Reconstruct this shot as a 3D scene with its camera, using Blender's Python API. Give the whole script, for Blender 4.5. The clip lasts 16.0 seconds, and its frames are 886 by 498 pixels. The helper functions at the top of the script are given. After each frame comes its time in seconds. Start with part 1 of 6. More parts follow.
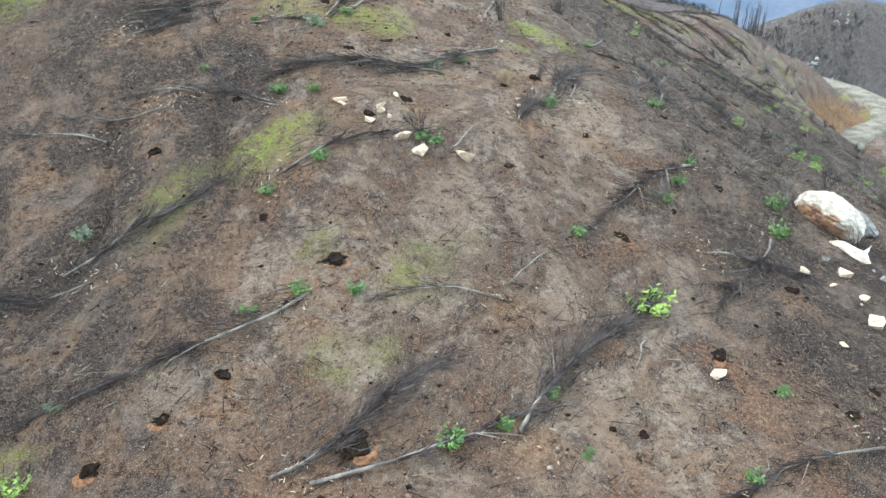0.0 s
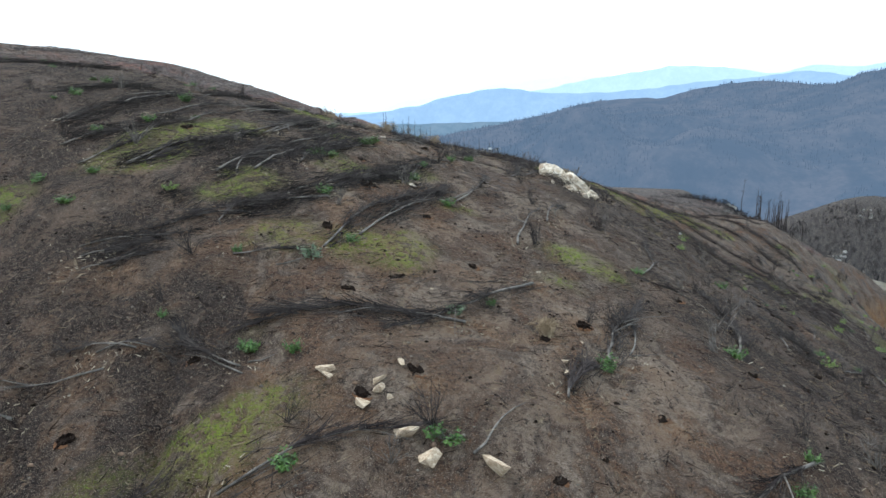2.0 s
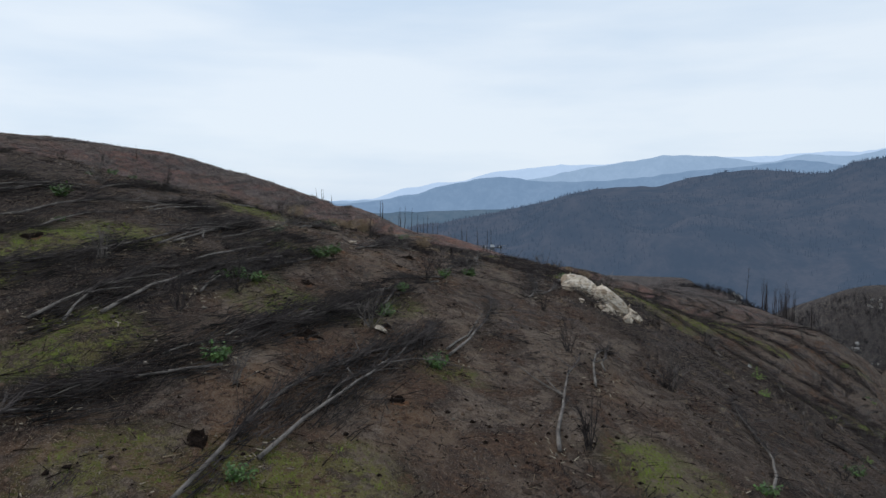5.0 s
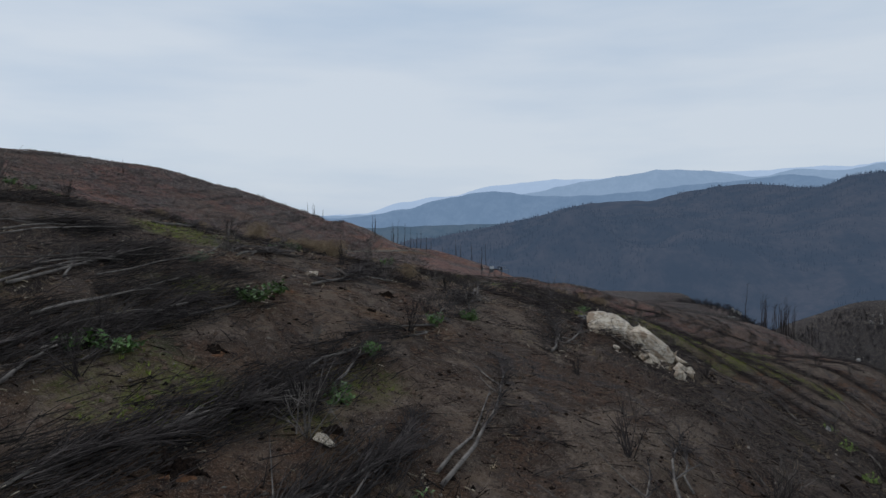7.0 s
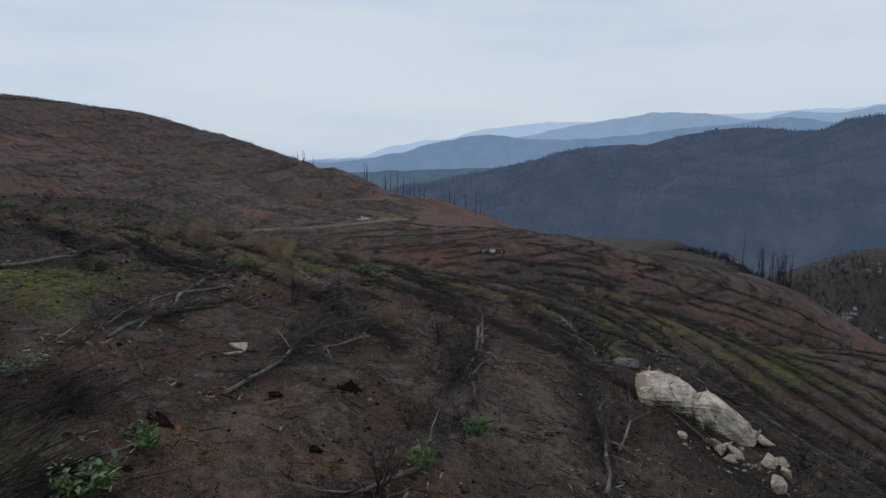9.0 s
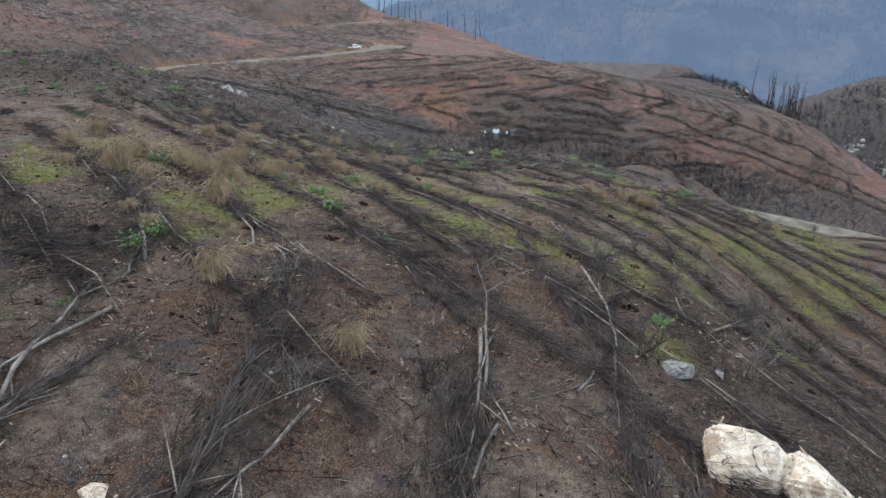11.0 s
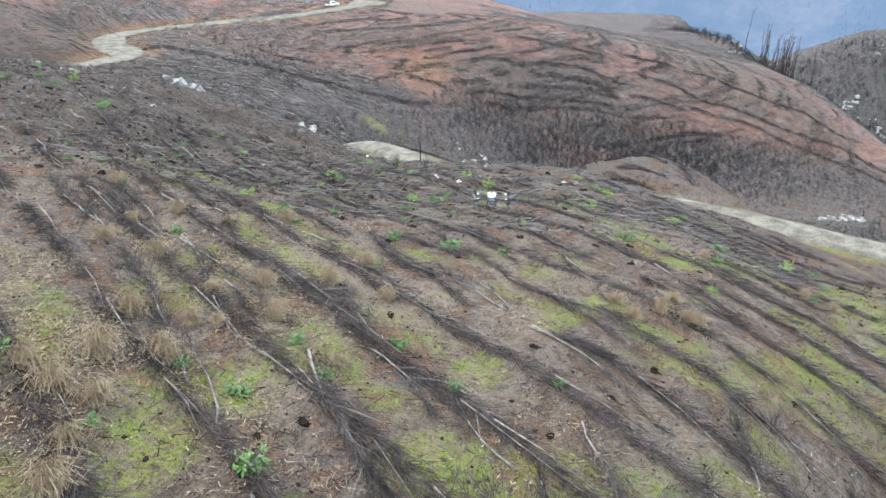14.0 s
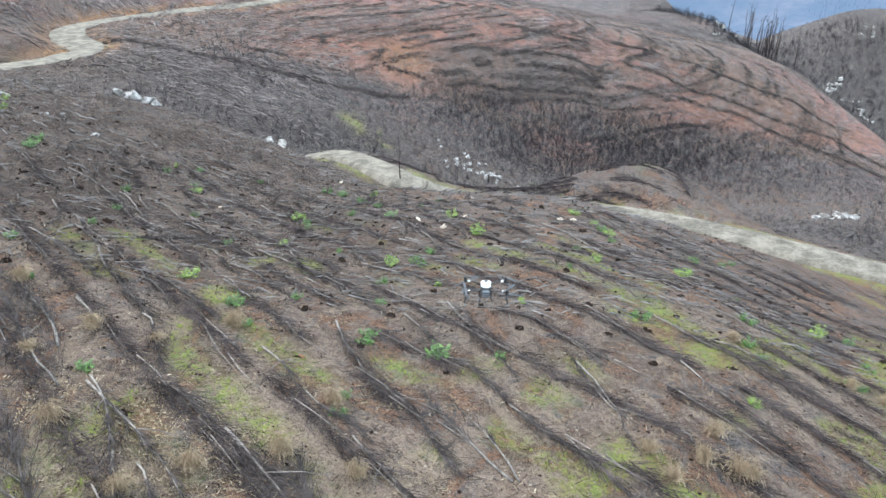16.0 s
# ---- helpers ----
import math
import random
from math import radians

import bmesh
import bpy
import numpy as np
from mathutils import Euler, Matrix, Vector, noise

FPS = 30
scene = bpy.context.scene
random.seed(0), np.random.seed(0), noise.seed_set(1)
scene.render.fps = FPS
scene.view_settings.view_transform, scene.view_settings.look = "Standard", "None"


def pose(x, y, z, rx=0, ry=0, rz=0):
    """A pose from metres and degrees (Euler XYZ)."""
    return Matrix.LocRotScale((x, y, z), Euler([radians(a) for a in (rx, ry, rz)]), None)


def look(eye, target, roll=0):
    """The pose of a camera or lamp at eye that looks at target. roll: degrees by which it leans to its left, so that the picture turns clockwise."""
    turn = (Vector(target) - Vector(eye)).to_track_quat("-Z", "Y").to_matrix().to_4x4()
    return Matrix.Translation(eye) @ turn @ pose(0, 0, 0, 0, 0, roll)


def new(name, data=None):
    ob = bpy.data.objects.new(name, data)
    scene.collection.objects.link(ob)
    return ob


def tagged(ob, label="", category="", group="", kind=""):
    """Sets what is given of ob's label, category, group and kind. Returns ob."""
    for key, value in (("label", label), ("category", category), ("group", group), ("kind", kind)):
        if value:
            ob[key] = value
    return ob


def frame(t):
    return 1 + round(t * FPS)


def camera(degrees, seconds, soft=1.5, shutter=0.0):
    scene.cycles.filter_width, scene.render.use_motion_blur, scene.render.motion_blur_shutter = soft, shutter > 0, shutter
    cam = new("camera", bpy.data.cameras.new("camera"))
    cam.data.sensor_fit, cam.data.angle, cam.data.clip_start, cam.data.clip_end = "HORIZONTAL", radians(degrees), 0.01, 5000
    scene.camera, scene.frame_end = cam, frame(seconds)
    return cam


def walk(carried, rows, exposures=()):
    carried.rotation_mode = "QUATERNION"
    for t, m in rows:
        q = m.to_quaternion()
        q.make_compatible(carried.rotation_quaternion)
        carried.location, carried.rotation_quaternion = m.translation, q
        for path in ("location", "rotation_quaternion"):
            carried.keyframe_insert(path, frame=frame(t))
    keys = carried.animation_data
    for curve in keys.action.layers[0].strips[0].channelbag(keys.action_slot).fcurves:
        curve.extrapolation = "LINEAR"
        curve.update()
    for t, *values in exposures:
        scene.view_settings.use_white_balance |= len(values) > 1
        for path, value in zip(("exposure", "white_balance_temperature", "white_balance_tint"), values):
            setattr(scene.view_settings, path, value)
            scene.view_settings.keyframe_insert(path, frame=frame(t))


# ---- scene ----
cam = camera(64.1, 16.0, soft=1.5)
METRES, EYE, TILT, LEAN, TURN = 66.0, 0.0, -26.0, 0.0, 0.0
ROWS = [
    (0.0, 0.0, 0.0, 0.0, -0.0, 0.0, 0.0),
    (0.5, 0.0, 0.0202, 0.0111, 0.88, 4.08, -0.39),
    (1.0, 0.0011, 0.0425, 0.0236, 1.86, 8.1, -0.85),
    (1.5, 0.0016, 0.0666, 0.037, 2.08, 11.48, -0.96),
    (2.0, 0.0017, 0.0921, 0.0514, 2.04, 14.82, -0.99),
    (2.5, 0.0018, 0.1189, 0.0653, 2.05, 15.51, -0.94),
    (3.0, 0.0016, 0.1465, 0.0797, 2.03, 15.51, -0.91),
    (3.5, 0.0011, 0.1743, 0.0948, 1.98, 15.75, -0.95),
    (4.0, 0.0007, 0.2029, 0.1099, 1.95, 18.11, -0.94),
    (4.5, 0.0001, 0.2314, 0.125, 1.92, 20.7, -0.93),
    (7.0, -0.0037, 0.3765, 0.1968, 1.47, 22.99, -0.62),
    (7.5, -0.0046, 0.4055, 0.2151, 1.17, 23.02, -0.5),
    (8.0, -0.0054, 0.4318, 0.2384, 1.14, 22.97, -0.46),
    (8.5, -0.0061, 0.4566, 0.2625, 1.08, 21.69, -0.44),
    (9.0, -0.0067, 0.4808, 0.2867, 1.02, 18.42, -0.37),
    (9.5, -0.0071, 0.5046, 0.3106, 0.97, 14.94, -0.29),
    (12.0, -0.0048, 0.6179, 0.4177, 0.83, 0.92, -0.32),
    (12.5, -0.0051, 0.6396, 0.4387, 0.82, 0.87, -0.32),
    (13.0, -0.0052, 0.6623, 0.4591, 0.44, 0.84, -0.12),
    (13.5, -0.0054, 0.6853, 0.4791, 0.06, 0.6, 0.08),
    (14.0, -0.0056, 0.7088, 0.4992, -0.29, 0.14, 0.26),
    (14.5, -0.0059, 0.733, 0.5189, -0.66, -0.31, 0.44),
    (15.0, -0.0059, 0.7569, 0.5387, -1.02, -0.79, 0.59),
    (15.5, -0.0059, 0.7814, 0.5581, -1.41, -1.23, 0.77),
    (16.0, -0.0057, 0.8064, 0.5772, -1.79, -1.6, 0.94),
]
EXPOSURES = [
    (0.0, 2.25, 6120, 6), (0.5, 2.18, 6090, 5), (1.0, 2.1, 6080, 5), (1.5, 1.82, 6120, 6), (2.0, 1.13, 6160, 8), (2.5, 0.42, 6140, 8), (3.0, 0.28, 6220, 12), (3.5, 0.16, 6280, 14), (4.5, 0.04, 6340, 14), (7.0, -0.40, 6290, 15),
    (8.0, -0.44, 6270, 15), (9.0, -0.36, 6270, 15), (9.5, -0.16, 6270, 15), (9.7, -0.04, 6290, 15), (11.5, 1.78, 6270, 12), (12.0, 2.12, 6270, 11), (13.0, 2.2, 6230, 11), (16.0, 2.2, 6100, 11),
]
walk(cam, [(t, pose(0, 0, EYE, TILT, LEAN, TURN) @ pose(METRES * x, METRES * y, METRES * z, 90 + pitch, roll, yaw)) for t, x, y, z, yaw, pitch, roll in ROWS], EXPOSURES)

# ---- sky and sun: a bright overcast day ----
SUN_HEIGHT, SUN_TURN = radians(42), radians(-60)
world = bpy.data.worlds.new("overcast_sky")
scene.world = world
world.use_nodes = True
wn, wl = world.node_tree.nodes, world.node_tree.links
wn.clear()
sky = wn.new("ShaderNodeTexSky")
sky.sky_type, sky.sun_disc, sky.sun_elevation, sky.sun_rotation = "NISHITA", False, SUN_HEIGHT, SUN_TURN
sky_light = wn.new("ShaderNodeBackground")
sky_light.inputs["Strength"].default_value = 0.07
wl.new(sky.outputs["Color"], sky_light.inputs["Color"])
sky_way = wn.new("ShaderNodeTexCoord")
sky_map = wn.new("ShaderNodeMapping")
sky_map.inputs["Scale"].default_value = (1.0, 1.0, 5.5)
wl.new(sky_way.outputs["Generated"], sky_map.inputs["Vector"])
cloud = wn.new("ShaderNodeTexNoise")
cloud.inputs["Scale"].default_value, cloud.inputs["Detail"].default_value, cloud.inputs["Roughness"].default_value = 1.6, 5, 0.5
wl.new(sky_map.outputs["Vector"], cloud.inputs["Vector"])
cloud_ramp = wn.new("ShaderNodeValToRGB")
cloud_ramp.color_ramp.elements[0].position, cloud_ramp.color_ramp.elements[0].color = 0.36, (0.63, 0.785, 0.92, 1)
cloud_ramp.color_ramp.elements[1].position, cloud_ramp.color_ramp.elements[1].color = 0.62, (0.84, 0.945, 1.0, 1)
wl.new(cloud.outputs["Fac"], cloud_ramp.inputs["Fac"])
cloud_light = wn.new("ShaderNodeBackground")
cloud_light.inputs["Strength"].default_value = 1.0
wl.new(cloud_ramp.outputs["Color"], cloud_light.inputs["Color"])
sky_mix = wn.new("ShaderNodeMixShader")
sky_mix.inputs["Fac"].default_value = 0.9
wl.new(sky_light.outputs[0], sky_mix.inputs[1])
wl.new(cloud_light.outputs[0], sky_mix.inputs[2])
world_out = wn.new("ShaderNodeOutputWorld")
wl.new(sky_mix.outputs[0], world_out.inputs["Surface"])

sun = new("sun", bpy.data.lights.new("sun", "SUN"))
sun.data.energy, sun.data.angle, sun.data.color = 1.0, radians(25), (1.0, 0.95, 0.88)
sun.matrix_world = look((0, 0, 200), (0 - 100 * math.sin(SUN_TURN) * math.cos(SUN_HEIGHT), -100 * math.cos(SUN_TURN) * math.cos(SUN_HEIGHT), 200 - 100 * math.sin(SUN_HEIGHT)))


# ---- materials ----
class Nodes:
    """A node material with short calls for the few nodes that are used."""

    def __init__(self, name, rough=0.9, spec=0.2):
        self.mat = bpy.data.materials.new(name)
        self.mat.use_nodes = True
        self.tree = self.mat.node_tree
        self.bsdf = self.tree.nodes["Principled BSDF"]
        self.bsdf.inputs["Roughness"].default_value = rough
        self.bsdf.inputs["Specular IOR Level"].default_value = spec
        self.coord = self.tree.nodes.new("ShaderNodeTexCoord").outputs["Object"]

    def put(self, socket, value):
        if isinstance(value, bpy.types.NodeSocket):
            self.tree.links.new(value, socket)
        elif isinstance(value, tuple) and len(value) == 3 and socket.type == "RGBA":
            socket.default_value = (*value, 1)
        else:
            socket.default_value = value

    def noise(self, scale, detail=4, rough=0.55, stretch=None, warp=0.0):
        vec = self.coord
        if stretch:
            mapping = self.tree.nodes.new("ShaderNodeMapping")
            mapping.inputs["Scale"].default_value = stretch
            self.put(mapping.inputs["Vector"], vec)
            vec = mapping.outputs["Vector"]
        n = self.tree.nodes.new("ShaderNodeTexNoise")
        n.inputs["Scale"].default_value, n.inputs["Detail"].default_value, n.inputs["Roughness"].default_value = scale, detail, rough
        n.inputs["Distortion"].default_value = warp
        self.put(n.inputs["Vector"], vec)
        return n.outputs["Fac"]

    def cells(self, scale):
        n = self.tree.nodes.new("ShaderNodeTexVoronoi")
        n.inputs["Scale"].default_value = scale
        self.put(n.inputs["Vector"], self.coord)
        return n.outputs["Distance"]

    def span(self, value, low, high, out_low=0.0, out_high=1.0):
        n = self.tree.nodes.new("ShaderNodeMapRange")
        n.interpolation_type = "SMOOTHSTEP"
        for key, v in zip(("Value", "From Min", "From Max", "To Min", "To Max"), (value, low, high, out_low, out_high)):
            self.put(n.inputs[key], v)
        return n.outputs["Result"]

    def sum(self, a, b, how="ADD"):
        n = self.tree.nodes.new("ShaderNodeMath")
        n.operation = how
        self.put(n.inputs[0], a)
        self.put(n.inputs[1], b)
        return n.outputs[0]

    def mix(self, fac, a, b):
        n = self.tree.nodes.new("ShaderNodeMix")
        n.data_type = "RGBA"
        self.put(n.inputs[0], fac)
        self.put(n.inputs[6], a)
        self.put(n.inputs[7], b)
        return n.outputs[2]

    def field(self, name):
        n = self.tree.nodes.new("ShaderNodeAttribute")
        n.attribute_name = name
        return n.outputs["Fac"]

    def random(self):
        return self.tree.nodes.new("ShaderNodeObjectInfo").outputs["Random"]

    def island(self):
        return self.tree.nodes.new("ShaderNodeNewGeometry").outputs["Random Per Island"]

    def done(self, colour, height=None, strength=0.5, distance=0.05):
        self.put(self.bsdf.inputs["Base Color"], colour)
        if height is not None:
            b = self.tree.nodes.new("ShaderNodeBump")
            b.inputs["Strength"].default_value, b.inputs["Distance"].default_value = strength, distance
            self.put(b.inputs["Height"], height)
            self.put(self.bsdf.inputs["Normal"], b.outputs["Normal"])
        return self.mat


def soil_material():
    m = Nodes("burnt_soil", 0.95, 0.1)
    broad, patch, clod, grain, fine = m.noise(0.13, 4, 0.6, warp=0.8), m.noise(0.55, 6, 0.62, warp=0.9), m.noise(2.4, 6, 0.7, warp=0.5), m.noise(9, 5, 0.75), m.noise(34, 4, 0.75)
    crumb = m.sum(m.sum(clod, 0.45, "MULTIPLY"), m.sum(m.sum(grain, 0.4, "MULTIPLY"), m.sum(fine, 0.15, "MULTIPLY")))
    blend = m.sum(m.sum(patch, 0.55, "MULTIPLY"), m.sum(m.sum(clod, 0.28, "MULTIPLY"), m.sum(grain, 0.17, "MULTIPLY")))
    other = m.sum(m.sum(m.noise(0.36, 6, 0.68, (1.0, 0.6, 1.0), 1.1), 0.6, "MULTIPLY"), m.sum(m.sum(m.noise(3.7, 5, 0.7), 0.22, "MULTIPLY"), m.sum(fine, 0.18, "MULTIPLY")))
    c = m.mix(m.span(blend, 0.44, 0.56), (0.044, 0.032, 0.029), (0.205, 0.142, 0.104))
    c = m.mix(m.span(other, 0.50, 0.56, 0, 0.9), c, m.mix(m.span(grain, 0.42, 0.58), (0.232, 0.124, 0.072), (0.120, 0.066, 0.044)))
    c = m.mix(m.sum(m.field("ash"), m.span(blend, 0.49, 0.57), "MULTIPLY"), c, m.mix(m.span(grain, 0.40, 0.60), (0.050, 0.045, 0.046), (0.135, 0.120, 0.117)))
    c = m.mix(m.sum(m.field("pale"), m.span(other, 0.53, 0.44), "MULTIPLY"), c, m.mix(m.span(grain, 0.40, 0.60), (0.165, 0.119, 0.088), (0.350, 0.266, 0.208)))
    c = m.mix(m.sum(m.field("ochre"), m.span(blend, 0.45, 0.54), "MULTIPLY"), c, m.mix(m.span(crumb, 0.42, 0.58), (0.310, 0.190, 0.112), (0.135, 0.066, 0.036)))
    c = m.mix(m.sum(m.field("char"), m.span(other, 0.42, 0.55, 0.25, 1.0), "MULTIPLY"), c, m.mix(m.span(grain, 0.42, 0.60), (0.066, 0.045, 0.036), (0.020, 0.015, 0.014)))
    c = m.mix(m.span(crumb, 0.53, 0.59, 0, 0.85), c, (0.022, 0.017, 0.015))
    c = m.mix(m.span(crumb, 0.46, 0.40, 0, 0.55), c, (0.270, 0.190, 0.132))
    streak = m.sum(m.sum(m.noise(1.1, 5, 0.7, (0.16, 1.0, 1.0), 0.5), 0.6, "MULTIPLY"), m.sum(m.noise(0.5, 4, 0.6, (0.3, 1.0, 1.0), 1.2), 0.4, "MULTIPLY"))
    hill = m.mix(m.span(m.sum(m.sum(patch, 0.5, "MULTIPLY"), m.sum(broad, 0.5, "MULTIPLY")), 0.40, 0.58), (0.285, 0.132, 0.098), (0.150, 0.082, 0.077))
    swath = m.sum(m.sum(m.noise(0.024, 4, 0.6, (0.7, 1.0, 1.6), 1.4), 0.75, "MULTIPLY"), m.sum(patch, 0.25, "MULTIPLY"))
    hill = m.mix(m.span(swath, 0.49, 0.54, 0, 0.9), hill, m.mix(m.span(streak, 0.43, 0.54), (0.200, 0.170, 0.160), (0.036, 0.029, 0.031)))
    hill = m.mix(m.span(swath, 0.45, 0.40, 0, 0.7), hill, (0.255, 0.105, 0.066))
    hill = m.mix(m.span(streak, 0.51, 0.59, 0, 0.8), hill, (0.046, 0.034, 0.033))
    hill = m.mix(m.span(streak, 0.45, 0.38, 0, 0.6), hill, (0.330, 0.225, 0.165))
    c = m.mix(m.sum(m.field("red"), m.span(broad, 0.30, 0.55, 0.65, 1.0), "MULTIPLY"), c, m.mix(m.span(crumb, 0.48, 0.58, 0, 0.75), hill, (0.050, 0.034, 0.032)))
    c = m.mix(m.sum(m.field("bank"), m.span(patch, 0.35, 0.6, 0.4, 1.0), "MULTIPLY"), c, m.mix(m.span(clod, 0.35, 0.65), (0.150, 0.070, 0.034), (0.330, 0.185, 0.085)))
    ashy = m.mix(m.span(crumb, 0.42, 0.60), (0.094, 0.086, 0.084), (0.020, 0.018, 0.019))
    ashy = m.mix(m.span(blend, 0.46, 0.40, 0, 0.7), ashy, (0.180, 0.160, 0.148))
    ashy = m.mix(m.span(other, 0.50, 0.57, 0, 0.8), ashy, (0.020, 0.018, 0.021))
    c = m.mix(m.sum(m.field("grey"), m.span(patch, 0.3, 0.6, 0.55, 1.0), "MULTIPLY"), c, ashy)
    tuft = m.sum(m.span(clod, 0.40, 0.53, 0.08, 1.0), m.span(grain, 0.38, 0.55, 0.22, 1.0), "MULTIPLY")
    c = m.mix(m.sum(m.field("moss"), tuft, "MULTIPLY"), c, m.mix(m.span(m.sum(patch, m.sum(grain, 0.3, "MULTIPLY")), 0.52, 0.80), (0.240, 0.200, 0.075), (0.235, 0.300, 0.040)))
    crack = m.sum(m.sum(m.noise(0.75, 4, 0.6, (1.0, 0.7, 1.0), 1.6), 0.5, "SUBTRACT"), 0.0, "ABSOLUTE")
    c = m.mix(m.sum(m.span(crack, 0.012, 0.003), m.span(m.noise(1.7, 3, 0.5), 0.48, 0.60, 0, 0.8), "MULTIPLY"), c, (0.020, 0.014, 0.012))
    c = m.mix(m.span(fine, 0.57, 0.62, 0, 0.8), c, (0.420, 0.345, 0.270))
    c = m.mix(m.span(fine, 0.44, 0.39, 0, 0.85), c, (0.020, 0.016, 0.014))
    return m.done(c, m.sum(m.sum(clod, 2.2, "MULTIPLY"), m.sum(grain, m.sum(fine, 0.4, "MULTIPLY"))), 1.0, 0.26)


def plain(name, dark, light, scale=6.0, rough=0.85, spec=0.25, bump=0.4, depth=0.01, stretch=None, vary=0.0, metal=0.0):
    m = Nodes(name, rough, spec)
    m.bsdf.inputs["Metallic"].default_value = metal
    a, b = m.noise(scale, 5, 0.6, stretch), m.noise(scale * 7, 3, 0.6, stretch)
    c = m.mix(m.span(m.sum(m.sum(a, 0.7, "MULTIPLY"), m.sum(b, 0.3, "MULTIPLY")), 0.35, 0.65), dark, light)
    if vary:
        c = m.mix(m.sum(m.island(), vary, "MULTIPLY"), c, tuple(v * 0.35 for v in dark))
    return m.done(c, m.sum(a, m.sum(b, 0.5, "MULTIPLY")), bump, depth)


def boulder_material():
    m = Nodes("pale_granite", 0.9, 0.2)
    big, mid, grain = m.noise(0.8, 5, 0.65, warp=1.0), m.noise(3.5, 6, 0.7), m.noise(26, 4, 0.75)
    c = m.mix(m.span(mid, 0.40, 0.60), (0.48, 0.375, 0.27), (0.76, 0.665, 0.54))
    c = m.mix(m.span(m.sum(big, m.sum(mid, 0.4, "MULTIPLY")), 0.72, 0.80, 0, 0.75), c, (0.25, 0.155, 0.09))
    c = m.mix(m.span(m.sum(big, m.sum(mid, 0.6, "MULTIPLY")), 0.58, 0.48, 0, 0.5), c, (0.140, 0.105, 0.080))
    c = m.mix(m.span(grain, 0.60, 0.72, 0, 0.5), c, (0.68, 0.62, 0.53))
    streaks = m.noise(2.2, 4, 0.6, (1.6, 1.6, 0.35), 0.6)
    c = m.mix(m.span(streaks, 0.60, 0.70, 0, 0.45), c, (0.14, 0.11, 0.09))
    vein = m.sum(m.sum(m.noise(1.1, 3, 0.5, (1, 0.6, 1.8), 1.2), 0.5, "SUBTRACT"), 0.0, "ABSOLUTE")
    c = m.mix(m.span(vein, 0.012, 0.002, 0, 0.85), c, (0.06, 0.045, 0.035))
    return m.done(c, m.sum(mid, m.sum(grain, 0.4, "MULTIPLY")), 0.9, 0.09)


def stained_boulder_material():
    m = Nodes("stained_granite", 0.9, 0.2)
    big, mid, grain = m.noise(1.3, 5, 0.65, warp=0.8), m.noise(4.0, 6, 0.7), m.noise(26, 4, 0.75)
    split = m.tree.nodes.new("ShaderNodeSeparateXYZ")
    m.put(split.inputs[0], m.coord)
    c = m.mix(m.span(mid, 0.36, 0.62), (0.27, 0.225, 0.175), (0.50, 0.455, 0.39))
    stain = m.sum(m.sum(split.outputs["Y"], -0.7, "MULTIPLY"), m.sum(m.sum(split.outputs["Z"], -0.5, "MULTIPLY"), m.sum(big, 1.1, "MULTIPLY")))
    c = m.mix(m.span(stain, 0.72, 0.95), c, m.mix(m.span(mid, 0.40, 0.60), (0.080, 0.042, 0.028), (0.270, 0.150, 0.085)))
    c = m.mix(m.span(grain, 0.58, 0.70, 0, 0.5), c, (0.30, 0.24, 0.18))
    return m.done(c, m.sum(mid, m.sum(grain, 0.4, "MULTIPLY")), 0.9, 0.09)


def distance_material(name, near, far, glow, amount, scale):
    """Far hillsides: wooded colour, with the haze of the air painted on as emission."""
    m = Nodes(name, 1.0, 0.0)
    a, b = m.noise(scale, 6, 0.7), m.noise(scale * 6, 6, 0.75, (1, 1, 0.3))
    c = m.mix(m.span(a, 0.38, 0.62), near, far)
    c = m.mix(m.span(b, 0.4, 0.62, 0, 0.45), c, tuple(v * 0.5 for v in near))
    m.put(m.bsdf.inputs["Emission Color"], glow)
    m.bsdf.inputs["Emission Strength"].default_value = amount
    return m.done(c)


SOIL = soil_material()
GRAVEL = plain("gravel_track", (0.070, 0.062, 0.049), (0.178, 0.156, 0.124), 0.5, 0.95, 0.1, 0.6, 0.04)
GREY_BARK = plain("weathered_bark", (0.070, 0.058, 0.052), (0.290, 0.245, 0.210), 3.0, 0.85, 0.2, 0.5, 0.01, (1, 1, 1), 0.7)
ROW_TWIG = plain("row_twigs", (0.020, 0.015, 0.015), (0.118, 0.095, 0.089), 1.3, 0.9, 0.1, 0.2, 0.005, None, 0.65)
GRANITE = boulder_material()
STAINED = stained_boulder_material()
WHITE_ROCK = plain("white_rock", (0.10, 0.09, 0.08), (0.42, 0.40, 0.37), 1.1, 0.9, 0.2, 0.9, 0.12)
PALE_BARK = plain("bleached_bark", (0.080, 0.068, 0.060), (0.320, 0.278, 0.242), 3.0, 0.85, 0.2, 0.5, 0.01, (1, 1, 1), 0.7)
CHARRED = plain("charred_wood", (0.005, 0.004, 0.0036), (0.034, 0.022, 0.016), 5.0, 0.95, 0.05, 0.8, 0.05)
TWIG = plain("burnt_twigs", (0.022, 0.018, 0.017), (0.135, 0.112, 0.103), 1.3, 0.9, 0.1, 0.2, 0.005, None, 0.7)
CHAR_TWIG = plain("charred_twigs", (0.012, 0.010, 0.009), (0.085, 0.069, 0.062), 1.3, 0.9, 0.1, 0.2, 0.005, None, 0.7)
DRY = plain("dry_bracken", (0.22, 0.150, 0.090), (0.46, 0.36, 0.24), 2.0, 0.9, 0.15, 0.2, 0.005, None, 0.5)
